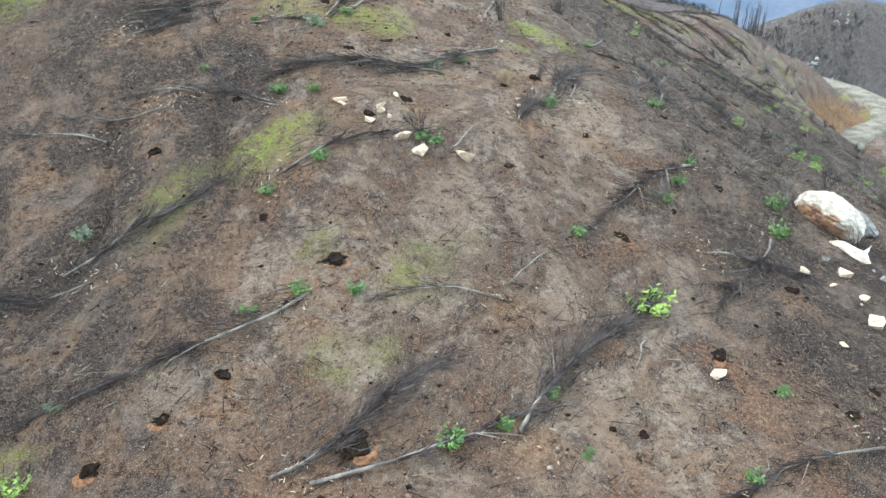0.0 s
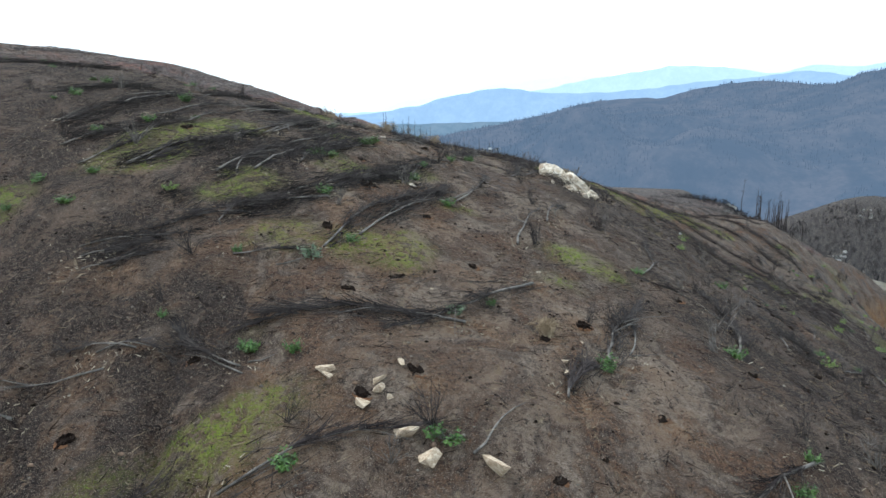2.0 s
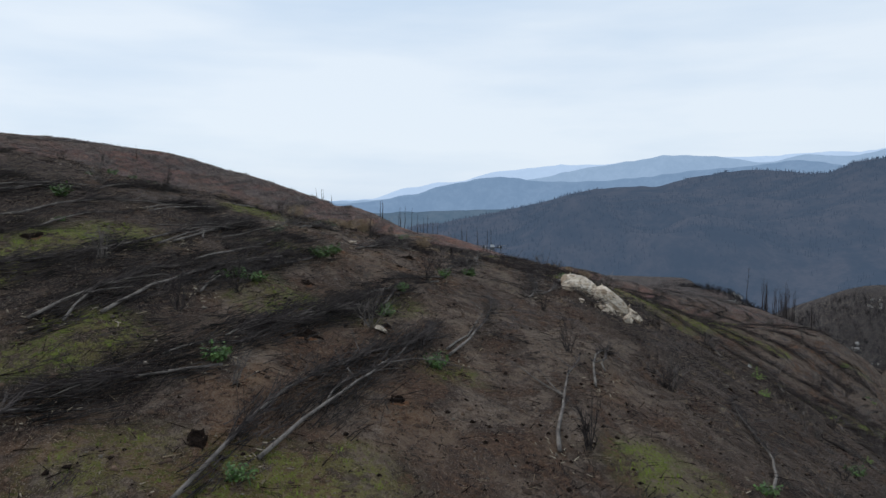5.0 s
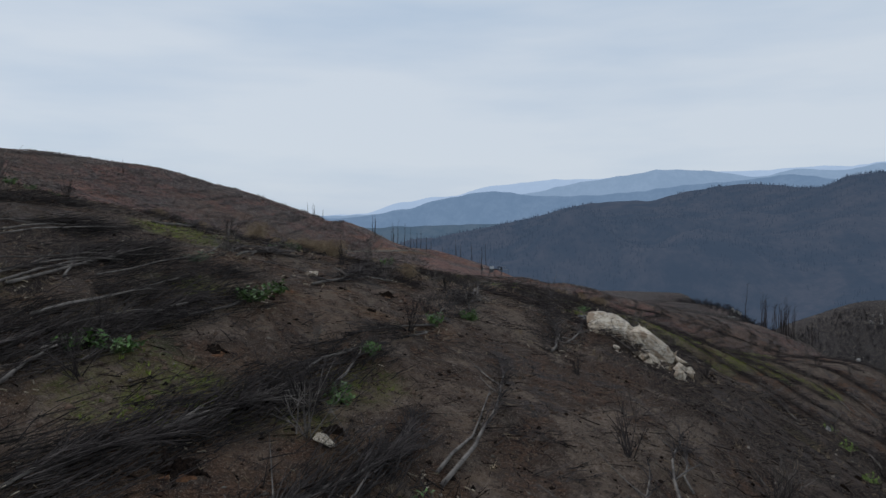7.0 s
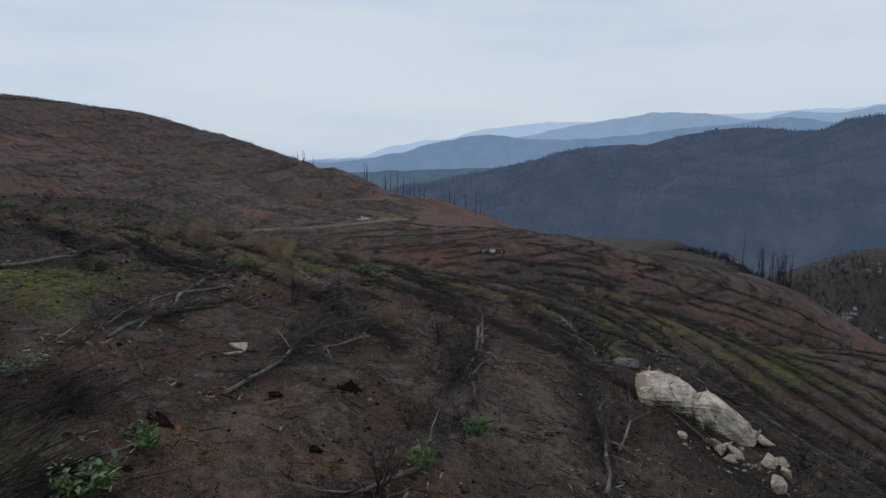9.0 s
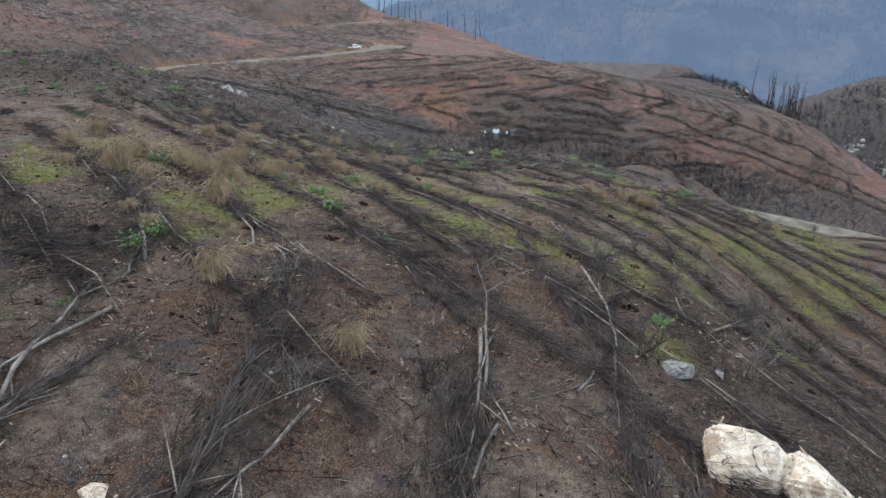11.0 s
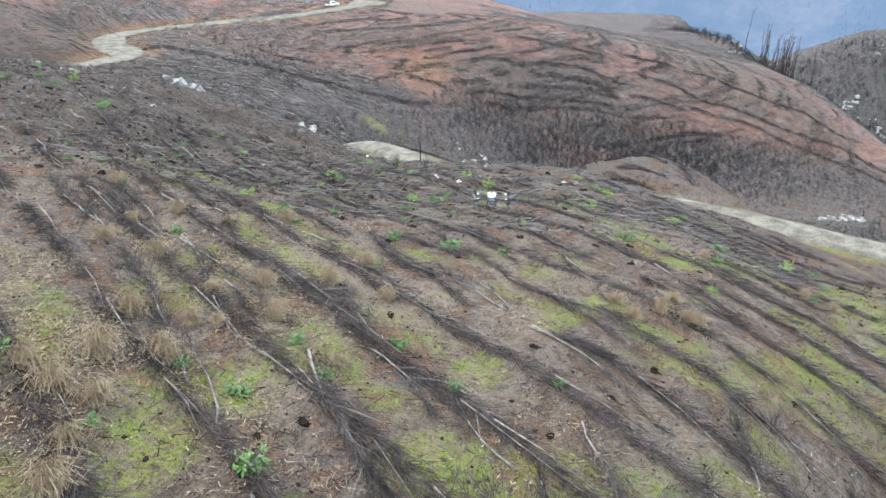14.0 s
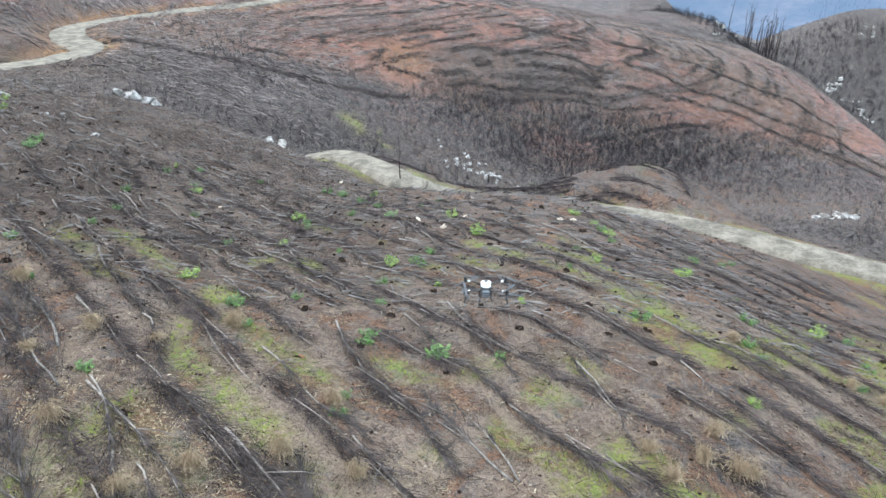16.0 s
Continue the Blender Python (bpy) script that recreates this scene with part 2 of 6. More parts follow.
LEAF = plain("fresh_leaves", (0.042, 0.105, 0.020), (0.135, 0.235, 0.050), 4.0, 0.55, 0.35, 0.2, 0.005, None, 0.7)
GREY_LEAF = plain("greyish_leaves", (0.07, 0.11, 0.055), (0.17, 0.22, 0.13), 4.0, 0.6, 0.3, 0.2, 0.005, None, 0.5)
GRASS = plain("moss_and_grass", (0.120, 0.145, 0.024), (0.280, 0.350, 0.055), 1.2, 0.8, 0.15, 0.2, 0.005, None, 0.5)
SOIL_LUMP = plain("turned_soil", (0.064, 0.044, 0.034), (0.190, 0.125, 0.086), 1.5, 0.95, 0.1, 0.8, 0.05, None, 0.45)
RUSTY_SOIL = plain("rusty_soil", (0.075, 0.036, 0.020), (0.250, 0.125, 0.065), 2.2, 0.95, 0.1, 0.8, 0.06)
STONES = plain("small_stones", (0.085, 0.068, 0.055), (0.38, 0.32, 0.255), 0.8, 0.9, 0.15, 0.4, 0.01, None, 0.8)
SLASH_WOOD = plain("slash_wood", (0.024, 0.020, 0.019), (0.125, 0.102, 0.090), 0.6, 0.9, 0.1, 0.1, 0.005, None, 0.6)
GREY_SLASH = plain("bleached_slash", (0.120, 0.098, 0.092), (0.330, 0.285, 0.262), 0.3, 0.9, 0.1, 0.1, 0.005, None, 0.6)
PALE_SLASH = plain("pale_slash", (0.150, 0.092, 0.066), (0.380, 0.275, 0.215), 0.4, 0.9, 0.1, 0.1, 0.005, None, 0.6)
TAN_STONE = plain("tan_granite", (0.30, 0.205, 0.13), (0.60, 0.485, 0.36), 3.0, 0.9, 0.2, 0.8, 0.03)
GREY_STONE = plain("grey_stone", (0.06, 0.058, 0.055), (0.26, 0.25, 0.23), 4.0, 0.9, 0.2, 0.7, 0.03)


# ---- the lie of the land ----
LATTICE = np.random.RandomState(7).rand(256, 256)


def value_noise(x, y, size):
    """Smooth noise from 0 to 1 with features of that size in metres."""
    u, v = np.asarray(x, float) / size + 90.3, np.asarray(y, float) / size + 71.7
    i, j = np.floor(u).astype(int), np.floor(v).astype(int)
    f, g = u - i, v - j
    f, g = f * f * (3 - 2 * f), g * g * (3 - 2 * g)
    n = lambda a, b: LATTICE[a % 256, b % 256]
    return (n(i, j) * (1 - f) + n(i + 1, j) * f) * (1 - g) + (n(i, j + 1) * (1 - f) + n(i + 1, j + 1) * f) * g


def smooth(v, low, high):
    v = np.clip((v - low) / (high - low), 0, 1)
    return v * v * (3 - 2 * v)


KNOLLS = [
    (-19, 53, 14, 2.57), (-19, 85, 14, 4.67), (-5, 166, 24, -8.23), (50, 83, 24, 3.55), (-35, 102, 14, 4.11),
    (-19, 5, 14, 2.05), (29, 21, 14, 5.47), (-3, 118, 14, -3.75), (13, 102, 14, 6.63), (13, 69, 14, 7.91),
    (-3, 37, 14, 8.63), (23, 138, 24, 6.26), (-32, 138, 24, 7.53), (13, 5, 14, 5.67), (-19, 69, 14, 4.41),
    (13, 53, 14, 1.87), (-35, 53, 14, 5.05), (-35, 85, 14, -3.88),
]
CREST = [(-56, 404, 13, -3.5), (27, 157, 8, 5.6), (37, 153, 6, 3.0), (36, 93, 7, 4.2), (51, 102, 6.5, 5.5), (43, 96, 5, 0.8), (-9, 126, 7, 1.3), (3, 121, 7, 1.5), (12, 120, 7, 1.3), (22, 119, 6, -0.3), (-3, 134, 5, -2.0), (8, 133, 5, -2.6), (18, 132, 5, -2.6), (28, 129, 4, -1.5)]
SWALES = [(18, 66, 7, -1.37), (-18, 123, 7, -1.77), (-3, 42, 5, -1.1), (18, 108, 9, -1.77), (33, 84, 5, 0.94), (-18, 72, 7, -1.2), (-24, 42, 9, 1.14), (-3, 111, 5, 1.13), (24, 132, 5, 1.63), (15, 72, 5, -1.63), (-18, 105, 5, -0.82), (-15, 21, 5, -0.87), (0, 24, 5, 0.74), (27, 99, 5, -0.78), (9, 81, 7, 0.47), (21, 66, 7, -1.25), (30, 84, 5, 1.06), (0, 33, 5, -0.62), (12, 30, 5, 0.27), (36, 84, 5, 1.09), (-1.6, 20, 3.5, 0.6), (8, 25, 3, 0.6)]
HILLS = [
    (-68, -40, 45, -13.82), (-68, 167, 45, -7.56), (87, 167, 45, 4.88), (35, 219, 45, -28.02), (-120, 219, 45, -2.44),
    (87, -40, 45, -20.32), (-68, 270, 45, -9.41), (-120, 167, 45, -11.01), (139, 115, 45, -15.07), (35, 270, 45, 12.7),
    (-120, -40, 45, -15.66), (139, -40, 45, -15.5), (139, 219, 45, -1.33), (139, 322, 45, 5.5), (-120, 12, 45, 16.33),
    (-120, 63, 45, 12.6),
]
BROAD_HILLS = [
    (-53, 354, 90, -3.7), (-260, -60, 90, -25.56), (258, 147, 90, -16.18), (258, -60, 90, -27.04), (-260, 147, 90, -10.97),
    (258, 561, 90, 24.21), (-156, 354, 90, -14.4), (50, 561, 90, -4.91), (258, 43, 90, -18.06), (258, 250, 90, -14.8),
    (-260, 457, 90, 11.46), (-260, 43, 90, -8.55), (50, 664, 90, -8.29), (-156, 561, 90, 5.61), (154, 354, 90, 5.57),
    (-156, -60, 90, -25.78),
]


def base_height(x, y):
    """The smooth lie of the land: a tilted plane and rounded hills."""
    x, y = np.clip(x, -330, 330), np.clip(y, -90, 800)
    z = -6.854 + -0.25747 * x + -0.04809 * y
    for cx, cy, s, h in KNOLLS + CREST + SWALES + HILLS + BROAD_HILLS:
        z = z + h * np.exp(-((x - cx) ** 2 + (y - cy) ** 2) / (2 * s * s))
    return z


# gravel tracks: x, y, z of the middle line, and half the width
TRACKS = [
    ([(-14, 478, -31), (-24, 464, -24.6), (-36, 450, -22.1), (-53, 432, -21.6), (-70, 415, -21.3), (-84, 398, -21.9), (-78, 386, -23.5), (-55, 380, -25.5), (-32, 368, -26.6), (-28, 352, -25.9), (-32, 336, -24.7), (-47, 301, -23.2), (-60, 287, -22.8), (-72, 273, -22.2), (-80, 255, -21.2),
      (-83, 241, -20.6), (-77, 228, -20.6), (-70, 219, -20.8), (-72, 205, -20), (-80, 188, -18.5), (-92, 165, -16), (-110, 140, -11)], 3.0),
    ([(-24, 172, -29), (-19, 165, -26), (-14.8, 160, -23.5), (-11, 155, -21.7), (-6, 147, -20.4), (-1.9, 141, -20.1), (4, 140, -21.6), (13, 141.5, -23.4), (22, 139.5, -23.8), (29, 136, -23.6), (34, 132, -23.4), (43, 126, -23.7), (53, 120, -24.5), (62, 111, -25.5), (63, 99, -26.2), (57, 90.5, -26.5), (50, 85, -26.5),
      (47, 73, -27), (50, 58, -29)], 1.75),
]


def fine_line(points, step):
    """A smooth line through the points, with a point about every step metres."""
    p = np.array(points, float)
    p = np.vstack([2 * p[0] - p[1], p, 2 * p[-1] - p[-2]])
    out = []
    for a, b, c, d in zip(p[:-3], p[1:-2], p[2:-1], p[3:]):
        n = max(2, int(np.linalg.norm(c - b) / step))
        for t in np.arange(n) / n:
            out.append(0.5 * (2 * b + (c - a) * t + (2 * a - 5 * b + 4 * c - d) * t * t + (3 * b - a - 3 * c + d) * t ** 3))
    return np.array(out + [p[-2]])


TRACK_LINES = [(fine_line(points, 3.0), half) for points, half in TRACKS]


def near_track(x, y, line):
    """The distance from the track's middle line, and its height there."""
    x, y = np.asarray(x, float), np.asarray(y, float)
    best, level = np.full(x.shape, 1e9), np.zeros(x.shape)
    for a, b in zip(line[:-1], line[1:]):
        d = b - a
        t = np.clip(((x - a[0]) * d[0] + (y - a[1]) * d[1]) / (d[0] ** 2 + d[1] ** 2), 0, 1)
        r = np.hypot(x - a[0] - t * d[0], y - a[1] - t * d[1])
        closer = r < best
        best, level = np.where(closer, r, best), np.where(closer, a[2] + t * d[2], level)
    return best, level


# the skyline of the land near by: bearing from the middle of the walk, and rise in degrees
BROW_BEARING = [-90, -50, -32.6, -31, -29.3, -27.5, -25.3, -23.8, -21.9, -20, -17.9, -15.9, -13.7, -11.8, -11.2, -9.2, -7.6, -5.8, -4.5, -2.2, -0.4, 1.9, 4.2, 7.3, 11, 13.2, 17.4, 21.1, 25.5, 28.5, 31.6, 50, 90]
BROW_RISE = [4.5, 5.0, 4.09, 3.97, 3.72, 3.50, 3.32, 3.11, 2.57, 1.96, 1.51, 0.83, 0.05, -0.62, -0.98, -1.06, -1.80, -2.72, -3.18, -3.45, -3.96, -4.69, -5.60, -6.11, -6.85, -7.1, -7.48, -8.29, -9.46, -11.01, -12.79, -18, -20]


def height(x, y):
    """The ground with its gullies, hummocks and the benches cut for the tracks."""
    x, y = np.asarray(x, float), np.asarray(y, float)
    z = base_height(x, y)
    fade = 1 - smooth(np.hypot(x, y - 60), 400, 900)
    z = z + fade * (0.9 * (value_noise(x, y, 17) - 0.5) * smooth(np.hypot(x, y - 60), 60, 140) + 0.34 * (value_noise(x, y, 4.3) - 0.5) + 0.20 * (value_noise(x, y, 1.7) - 0.5) + 0.13 * (value_noise(x, y, 0.75) - 0.5))
    rill = 1 - np.abs(2 * value_noise(x + 0.35 * y, y * 0.28, 1.9) - 1)
    z = z - 0.55 * rill ** 4 * (smooth(-x, 3.5, 8) * (1 - smooth(y, 22, 34)) + 0.5 * smooth(x, 8, 14) * (1 - smooth(y, 60, 75))) * smooth(y, -20, 5)
    r, bearing = np.hypot(x, y - 36.8), np.degrees(np.arctan2(x, y - 36.8))
    brow = 3.1 + np.tan(np.radians(np.interp(bearing, BROW_BEARING, BROW_RISE))) * np.minimum(r, 470) - 0.16 * np.maximum(r - 470, 0)
    over = np.maximum(z - brow, 0) * smooth(r, 190, 260)
    z = np.maximum(z - over, -170)
    z = z + np.clip(brow - z, 0, 6) * np.exp(-((r - 470) / 45) ** 2) * smooth(bearing, -40, -32) * (1 - smooth(bearing, 3, 8))
    edge = 139 + 0.12 * np.maximum(y - 310, 0)
    z = z - 22 * smooth(x - edge, 0, 40) * smooth(y, 190, 235) * (1 - smooth(r, 600, 800))
    z = z + 80 * np.exp(-((x - 286) ** 2 / 52 ** 2 + (y - 478) ** 2 / 46 ** 2) / 2)
    meadow = -63 - 0.045 * (r - 480)
    z = z + np.maximum(meadow - z, 0) * smooth(r, 445, 490) * (1 - smooth(r, 640, 730)) * smooth(bearing, 5, 9) * (1 - smooth(bearing, 17, 21))
    z = z - 2.2 * smooth(y, 210, 250) * (1 - smooth(y, 330, 420)) * smooth(x, -10, 40) * (value_noise(x * 1.0, y * 0.18, 9) - 0.5)
    for line, half in TRACK_LINES:
        r, level = near_track(x, y, line)
        z = z + (level - 0.3 - z) * (1 - smooth(r, half + 0.4, half + 3.5 + (0.35 + 1.25 * smooth(y, 104, 118)) * np.minimum(np.abs(level - z), 12)))
    return z


def mesh_height(x, y):
    """The height of the ground sheet itself, between the corners of its grid."""
    x, y = np.asarray(x, float), np.asarray(y, float)
    i, j = np.clip(np.searchsorted(gx, x) - 1, 0, len(gx) - 2), np.clip(np.searchsorted(gy, y) - 1, 0, len(gy) - 2)
    f, g = (x - gx[i]) / (gx[i + 1] - gx[i]), (y - gy[j]) / (gy[j + 1] - gy[j])
    return (GZ[j, i] * (1 - f) + GZ[j, i + 1] * f) * (1 - g) + (GZ[j + 1, i] * (1 - f) + GZ[j + 1, i + 1] * f) * g


def ground_z(x, y):
    return float(mesh_height(x, y))


def ground_normal(x, y, s=0.5):
    gx, gy = (ground_z(x + s, y) - ground_z(x - s, y)) / (2 * s), (ground_z(x, y + s) - ground_z(x, y - s)) / (2 * s)
    return Vector((-gx, -gy, 1)).normalized()


def graded(low, high, step, reach, growth):
    """Even steps from low to high, then ever longer ones out to the reach on both sides."""
    mid = list(np.arange(low, high + step / 2, step))
    a, s = [], step
    while (a[-1] if a else high) < reach[1]:
        s = s * growth
        a.append((a[-1] if a else high) + s)
    b, s = [], step
    while (b[-1] if b else low) > reach[0]:
        s = s * growth
        b.append((b[-1] if b else low) - s)
    return np.array(b[::-1] + mid + a)


def grid_object(name, X, Y, Z, material):
    """A sheet over a grid of places."""
    rows, cols = X.shape
    me = bpy.data.meshes.new(name)
    k = np.arange(rows * cols).reshape(rows, cols)
    faces = np.stack([k[:-1, :-1], k[:-1, 1:], k[1:, 1:], k[1:, :-1]], -1).reshape(-1, 4)
    me.vertices.add(rows * cols)
    me.vertices.foreach_set("co", np.stack([X, Y, Z], -1).ravel())
    me.loops.add(faces.size)
    me.loops.foreach_set("vertex_index", faces.ravel())
    me.polygons.add(len(faces))
    me.polygons.foreach_set("loop_start", np.arange(0, faces.size, 4))
    me.polygons.foreach_set("use_smooth", np.ones(len(faces), bool))
    me.update(calc_edges=True)
    me.materials.append(material)
    return new(name, me)


# planting rows: direction along the felled rows and the place across them
def row_place(x, y):
    """The number of the planting row that a place lies on, as a decimal."""
    x, y = np.asarray(x, float), np.asarray(y, float)
    bend = 0.35 * (value_noise(x, y, 26) - 0.5)
    return (0.76 * x + 0.65 * y + 1.9) / 3.1 + bend


gx = graded(-34, 36, 0.33, (-4700, 4700), 1.04)
gy = graded(6, 122, 0.33, (-1500, 4800), 1.017)
GX, GY = np.meshgrid(gx, gy)
GZ = height(GX, GY)
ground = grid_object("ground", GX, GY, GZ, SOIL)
tagged(ground, "burnt brown hillside soil with ash, moss and stones", "ground", kind="structure")


def zone(name, values):
    ground.data.attributes.new(name, "FLOAT", "POINT").data.foreach_set("value", np.clip(values, 0, 1).ravel().astype(np.float32))


MOSS_A = [
    (-2.3, 13.5, 0.9, 0.95), (-2.9, 13.2, 0.6, 0.6), (-1.4, 13.7, 0.6, 0.7), (-0.6, 16.3, 1, 0.5), (-1.2, 15.4, 0.8, 0.45), (-5.6, 21.3, 0.9, 0.7),
    (-4.8, 22.3, 0.9, 0.6), (-3.5, 31.5, 1.3, 1.1), (-2.2, 30.4, 1, 0.8), (0.9, 17.2, 0.8, 0.4), (-3.4, 17.1, 0.7, 0.5), (-6.8, 16.5, 0.6, 0.5),
    (3.4, 31.7, 1.4, 0.6), (17.2, 76.4, 1.6, 0.6), (-9, 11.3, 0.6, 0.9), (4.6, 35.6, 1.2, 0.5), (-6.6, 30.6, 1, 0.7), (1.7, 12.9, 0.5, 0.3),
    (-2.9, 31.1, 1.3, 1.6), (-4.4, 30.9, 0.9, 1), (-5.9, 31.2, 1.3, 1.3), (-13.1, 39.1, 1.6, 1.3), (-12.2, 42.4, 1.8, 1.4), (-8.6, 35.1, 1.3, 1),
]
MOSS_D = [
    (-9.9, 33.9, 1, 0.9), (-0.4, 38.4, 1.2, 0.9), (4.3, 36, 1.5, 0.8), (5.2, 35.3, 1.3, 0.6), (-5.6, 40.1, 1.3, 1.1), (-2.8, 42.6, 1.2, 0.9),
    (-7.8, 42.6, 1.5, 0.7), (-3.7, 26, 0.6, 0.5), (-5.9, 25.5, 0.7, 0.5), (-2.1, 31.8, 0.8, 0.7), (15.5, 78.2, 1.6, 1.3), (18, 78.6, 1.6, 1.2),
    (34.1, 80.8, 1.4, 0.6), (5.9, 34.7, 1.2, 0.4),
]
MOSS_B = [
    (-5.9, 39.7, 1, 1.1), (-6.5, 39.4, 1, 0.8), (-3.1, 40.6, 1, 0.7), (-7.5, 46, 1.4, 0.9), (-1.9, 43.5, 1, 0.7), (15.9, 77.3, 1.2, 1.2),
    (17.6, 76.6, 1.2, 1.1), (-10.6, 53.3, 1.4, 1.1), (-10.1, 56, 1.4, 1.3), (-15.5, 65.1, 1.8, 1.3), (-13.9, 67.8, 1.6, 0.9), (-9, 65.4, 1.5, 0.9),
    (-7.3, 72.4, 1.5, 0.9), (-4.9, 74.4, 1.5, 0.7), (-0.1, 69.1, 1.5, 1.1), (2, 69.4, 1.6, 1), (5.7, 69.3, 1.6, 1), (5.8, 66.2, 1.3, 1),
    (5.4, 62.4, 1.2, 0.9), (11.6, 77.6, 1.5, 1), (14.1, 78, 1.7, 1.4), (16.6, 78.4, 1.6, 1.5), (18.8, 78, 1.5, 1.2), (-9.1, 51.6, 1, 0.6),
    (1.4, 60.8, 0.8, 0.3),
]
MOSS_C = [
    (0.2, 69.4, 1.2, 1.7), (-0.5, 69.5, 0.9, 1.3), (-7.2, 69.5, 1, 1.4), (-3.7, 67.6, 0.6, 1.5), (2.4, 69.4, 1.1, 1.2), (3.7, 68.7, 0.8, 1),
    (8.1, 79.1, 1, 1.6), (8.8, 77.2, 0.9, 1.6), (11.7, 78, 1, 1.4), (12.9, 77.3, 0.9, 1.3), (14.9, 77.4, 1, 1.5), (16.3, 76.9, 1, 1.5),
    (5.5, 68.1, 0.7, 0.9), (-13.9, 71, 1.2, 1), (-11.8, 72.1, 1.2, 1.2), (-8.9, 77.6, 1.2, 0.9), (-8.4, 63.9, 0.9, 1), (1.1, 74.8, 1, 1),
    (-7, 67.4, 0.6, 1.1), (5.8, 81.1, 0.8, 1.4), (7.4, 79.4, 0.7, 1.6), (8.1, 78, 0.8, 1.8), (-9, 97.5, 0.9, 1.4), (-9.2, 91.8, 1.2, 1.1),
    (-10.4, 87.7, 1, 1), (-6.7, 78.6, 1, 1), (9.5, 79.1, 0.8, 1.1), (12.6, 79.6, 0.8, 1.2), (38.2, 115.2, 1.4, 1.3), (-10.6, 79.8, 1.2, 1),
    (-9.9, 81.3, 0.8, 1), (1.8, 86.7, 1.1, 0.8), (3.5, 85.5, 0.8, 0.6), (3.8, 78.8, 0.9, 0.9), (-2.3, 104, 1.2, 0.6), (11.3, 84.7, 0.9, 0.7),
    (-6.5, 98.3, 0.9, 0.8),
]
MOSS_SPOTS = MOSS_A + MOSS_B + MOSS_C + MOSS_D


def moss_at(x, y):
    """How green the ground is, from 0 to 1: moss between the rows and in damp hollows."""
    x, y = np.asarray(x, float), np.asarray(y, float)
    b1, b2 = value_noise(x, y, 6), value_noise(x + 40, y, 2.3)
    between = 0.5 - 0.5 * np.cos(2 * np.pi * row_place(x, y))
    field = smooth(y, 60, 69) * (1 - smooth(y, 100, 118)) * (1 - smooth(x, 22, 32)) * smooth(x, -24, -15)
    near = smooth(y, 14, 20) * (1 - smooth(y, 56, 62)) * (1 - smooth(x, 4, 12)) * smooth(x, -30, -20)
    v = 0.62 * field * smooth(b1 + 0.6 * b2, 0.80, 1.15) * (0.1 + 1.05 * between) + (0.2 + 0.35 * smooth(-x, 4, 9)) * near * smooth(b1 + 0.5 * b2, 0.88, 1.10)
    for cx, cy, r, s in MOSS_SPOTS:
        v = v + s * np.exp(-((x - cx) ** 2 + (y - cy) ** 2) / (r * r)) * (0.45 + 0.55 * smooth(b2, 0.2, 0.6))
    for (cx, cy, r) in ((27, 156, 8), (-9, 203, 5), (-14, 210, 4), (26, 205, 5)):
        v = v + 0.8 * np.exp(-((x - cx) ** 2 + (y - cy) ** 2) / (r * r)) * smooth(b1 * 0.5 + b2 * 0.5, 0.4, 0.65)
    v = v + 0.5 * smooth(x, 8, 14) * (1 - smooth(x, 42, 50)) * smooth(y, 30, 40) * (1 - smooth(y, 96, 104)) * smooth(0.6 * b1 + 0.4 * b2, 0.56, 0.72)
    crumbs = smooth(0.6 * value_noise(x + 13, y, 0.8) + 0.4 * value_noise(x, y + 7, 2.1), 0.25, 0.60)
    return smooth(v, 0.16, 0.80) * np.where(y < 59, 0.35 + 0.55 * crumbs, 0.3 + 0.6 * crumbs)


beyond = smooth(GY, 205, 235)
track_gap = np.minimum(*[near_track(GX, GY, line)[0] - half for line, half in TRACK_LINES])
verge = (1 - smooth(track_gap, 0.3, 3.0)) * smooth(value_noise(GX, GY, 3), 0.45, 0.75) * (1 - beyond)
far_verge = (1 - smooth(track_gap, 0.4, 2.6)) * smooth(GX, 26, 34) * smooth(GY, 112, 118) * smooth(value_noise(GX, GY, 2.0), 0.25, 0.6)
zone("moss", np.maximum(np.maximum(moss_at(GX, GY), 0.75 * verge), far_verge))
zone("ash", 0.30 + 0.6 * smooth(GY, 26, 60) + 0.35 * smooth(GX, 5, 12) + 0.4 * smooth(value_noise(GX, GY, 11), 0.4, 0.7))
OCHRE = (0.8 - 0.35 * (1 - smooth(GY, 18, 26)) * (1 - smooth(-GX, 2, 6))) * ((1 - smooth(GY, 24, 50)) * (0.35 + 0.3 * smooth(-GX, 3, 8) + 0.4 * (1 - smooth(GY, 13, 20)) * smooth(GX, -2, 4)) + 0.5 * smooth(value_noise(GX, GY, 9), 0.62, 0.8) * smooth(-GX, -4, 4) * (1 - smooth(GY, 70, 90)))
side = np.abs(GX - 0.5 + 0.06 * (GY - 20))
zone("char", (1 - smooth(GY, 60, 75)) * (0.95 * smooth(-GX, 4.5, 7.5) * (1 - smooth(GY, 30, 44)) * smooth(value_noise(GX, GY, 4), 0.12, 0.45) + 1.0 * smooth(side, 5.5, 9.5) * smooth(value_noise(GX, GY, 7), 0.0, 0.36) + 0.3 * smooth(value_noise(GX, GY, 8), 0.5, 0.8) + 0.35 * smooth(GY, 38, 46) * smooth(value_noise(GX, GY, 5), 0.1, 0.45)) + 0.95 * smooth(-GX, -4, 10) * smooth(GY, 88, 104) * (1 - beyond) + 1.0 * smooth(GX - 139 - 0.12 * np.maximum(GY - 310, 0), 2, 14) * smooth(GY, 200, 240))
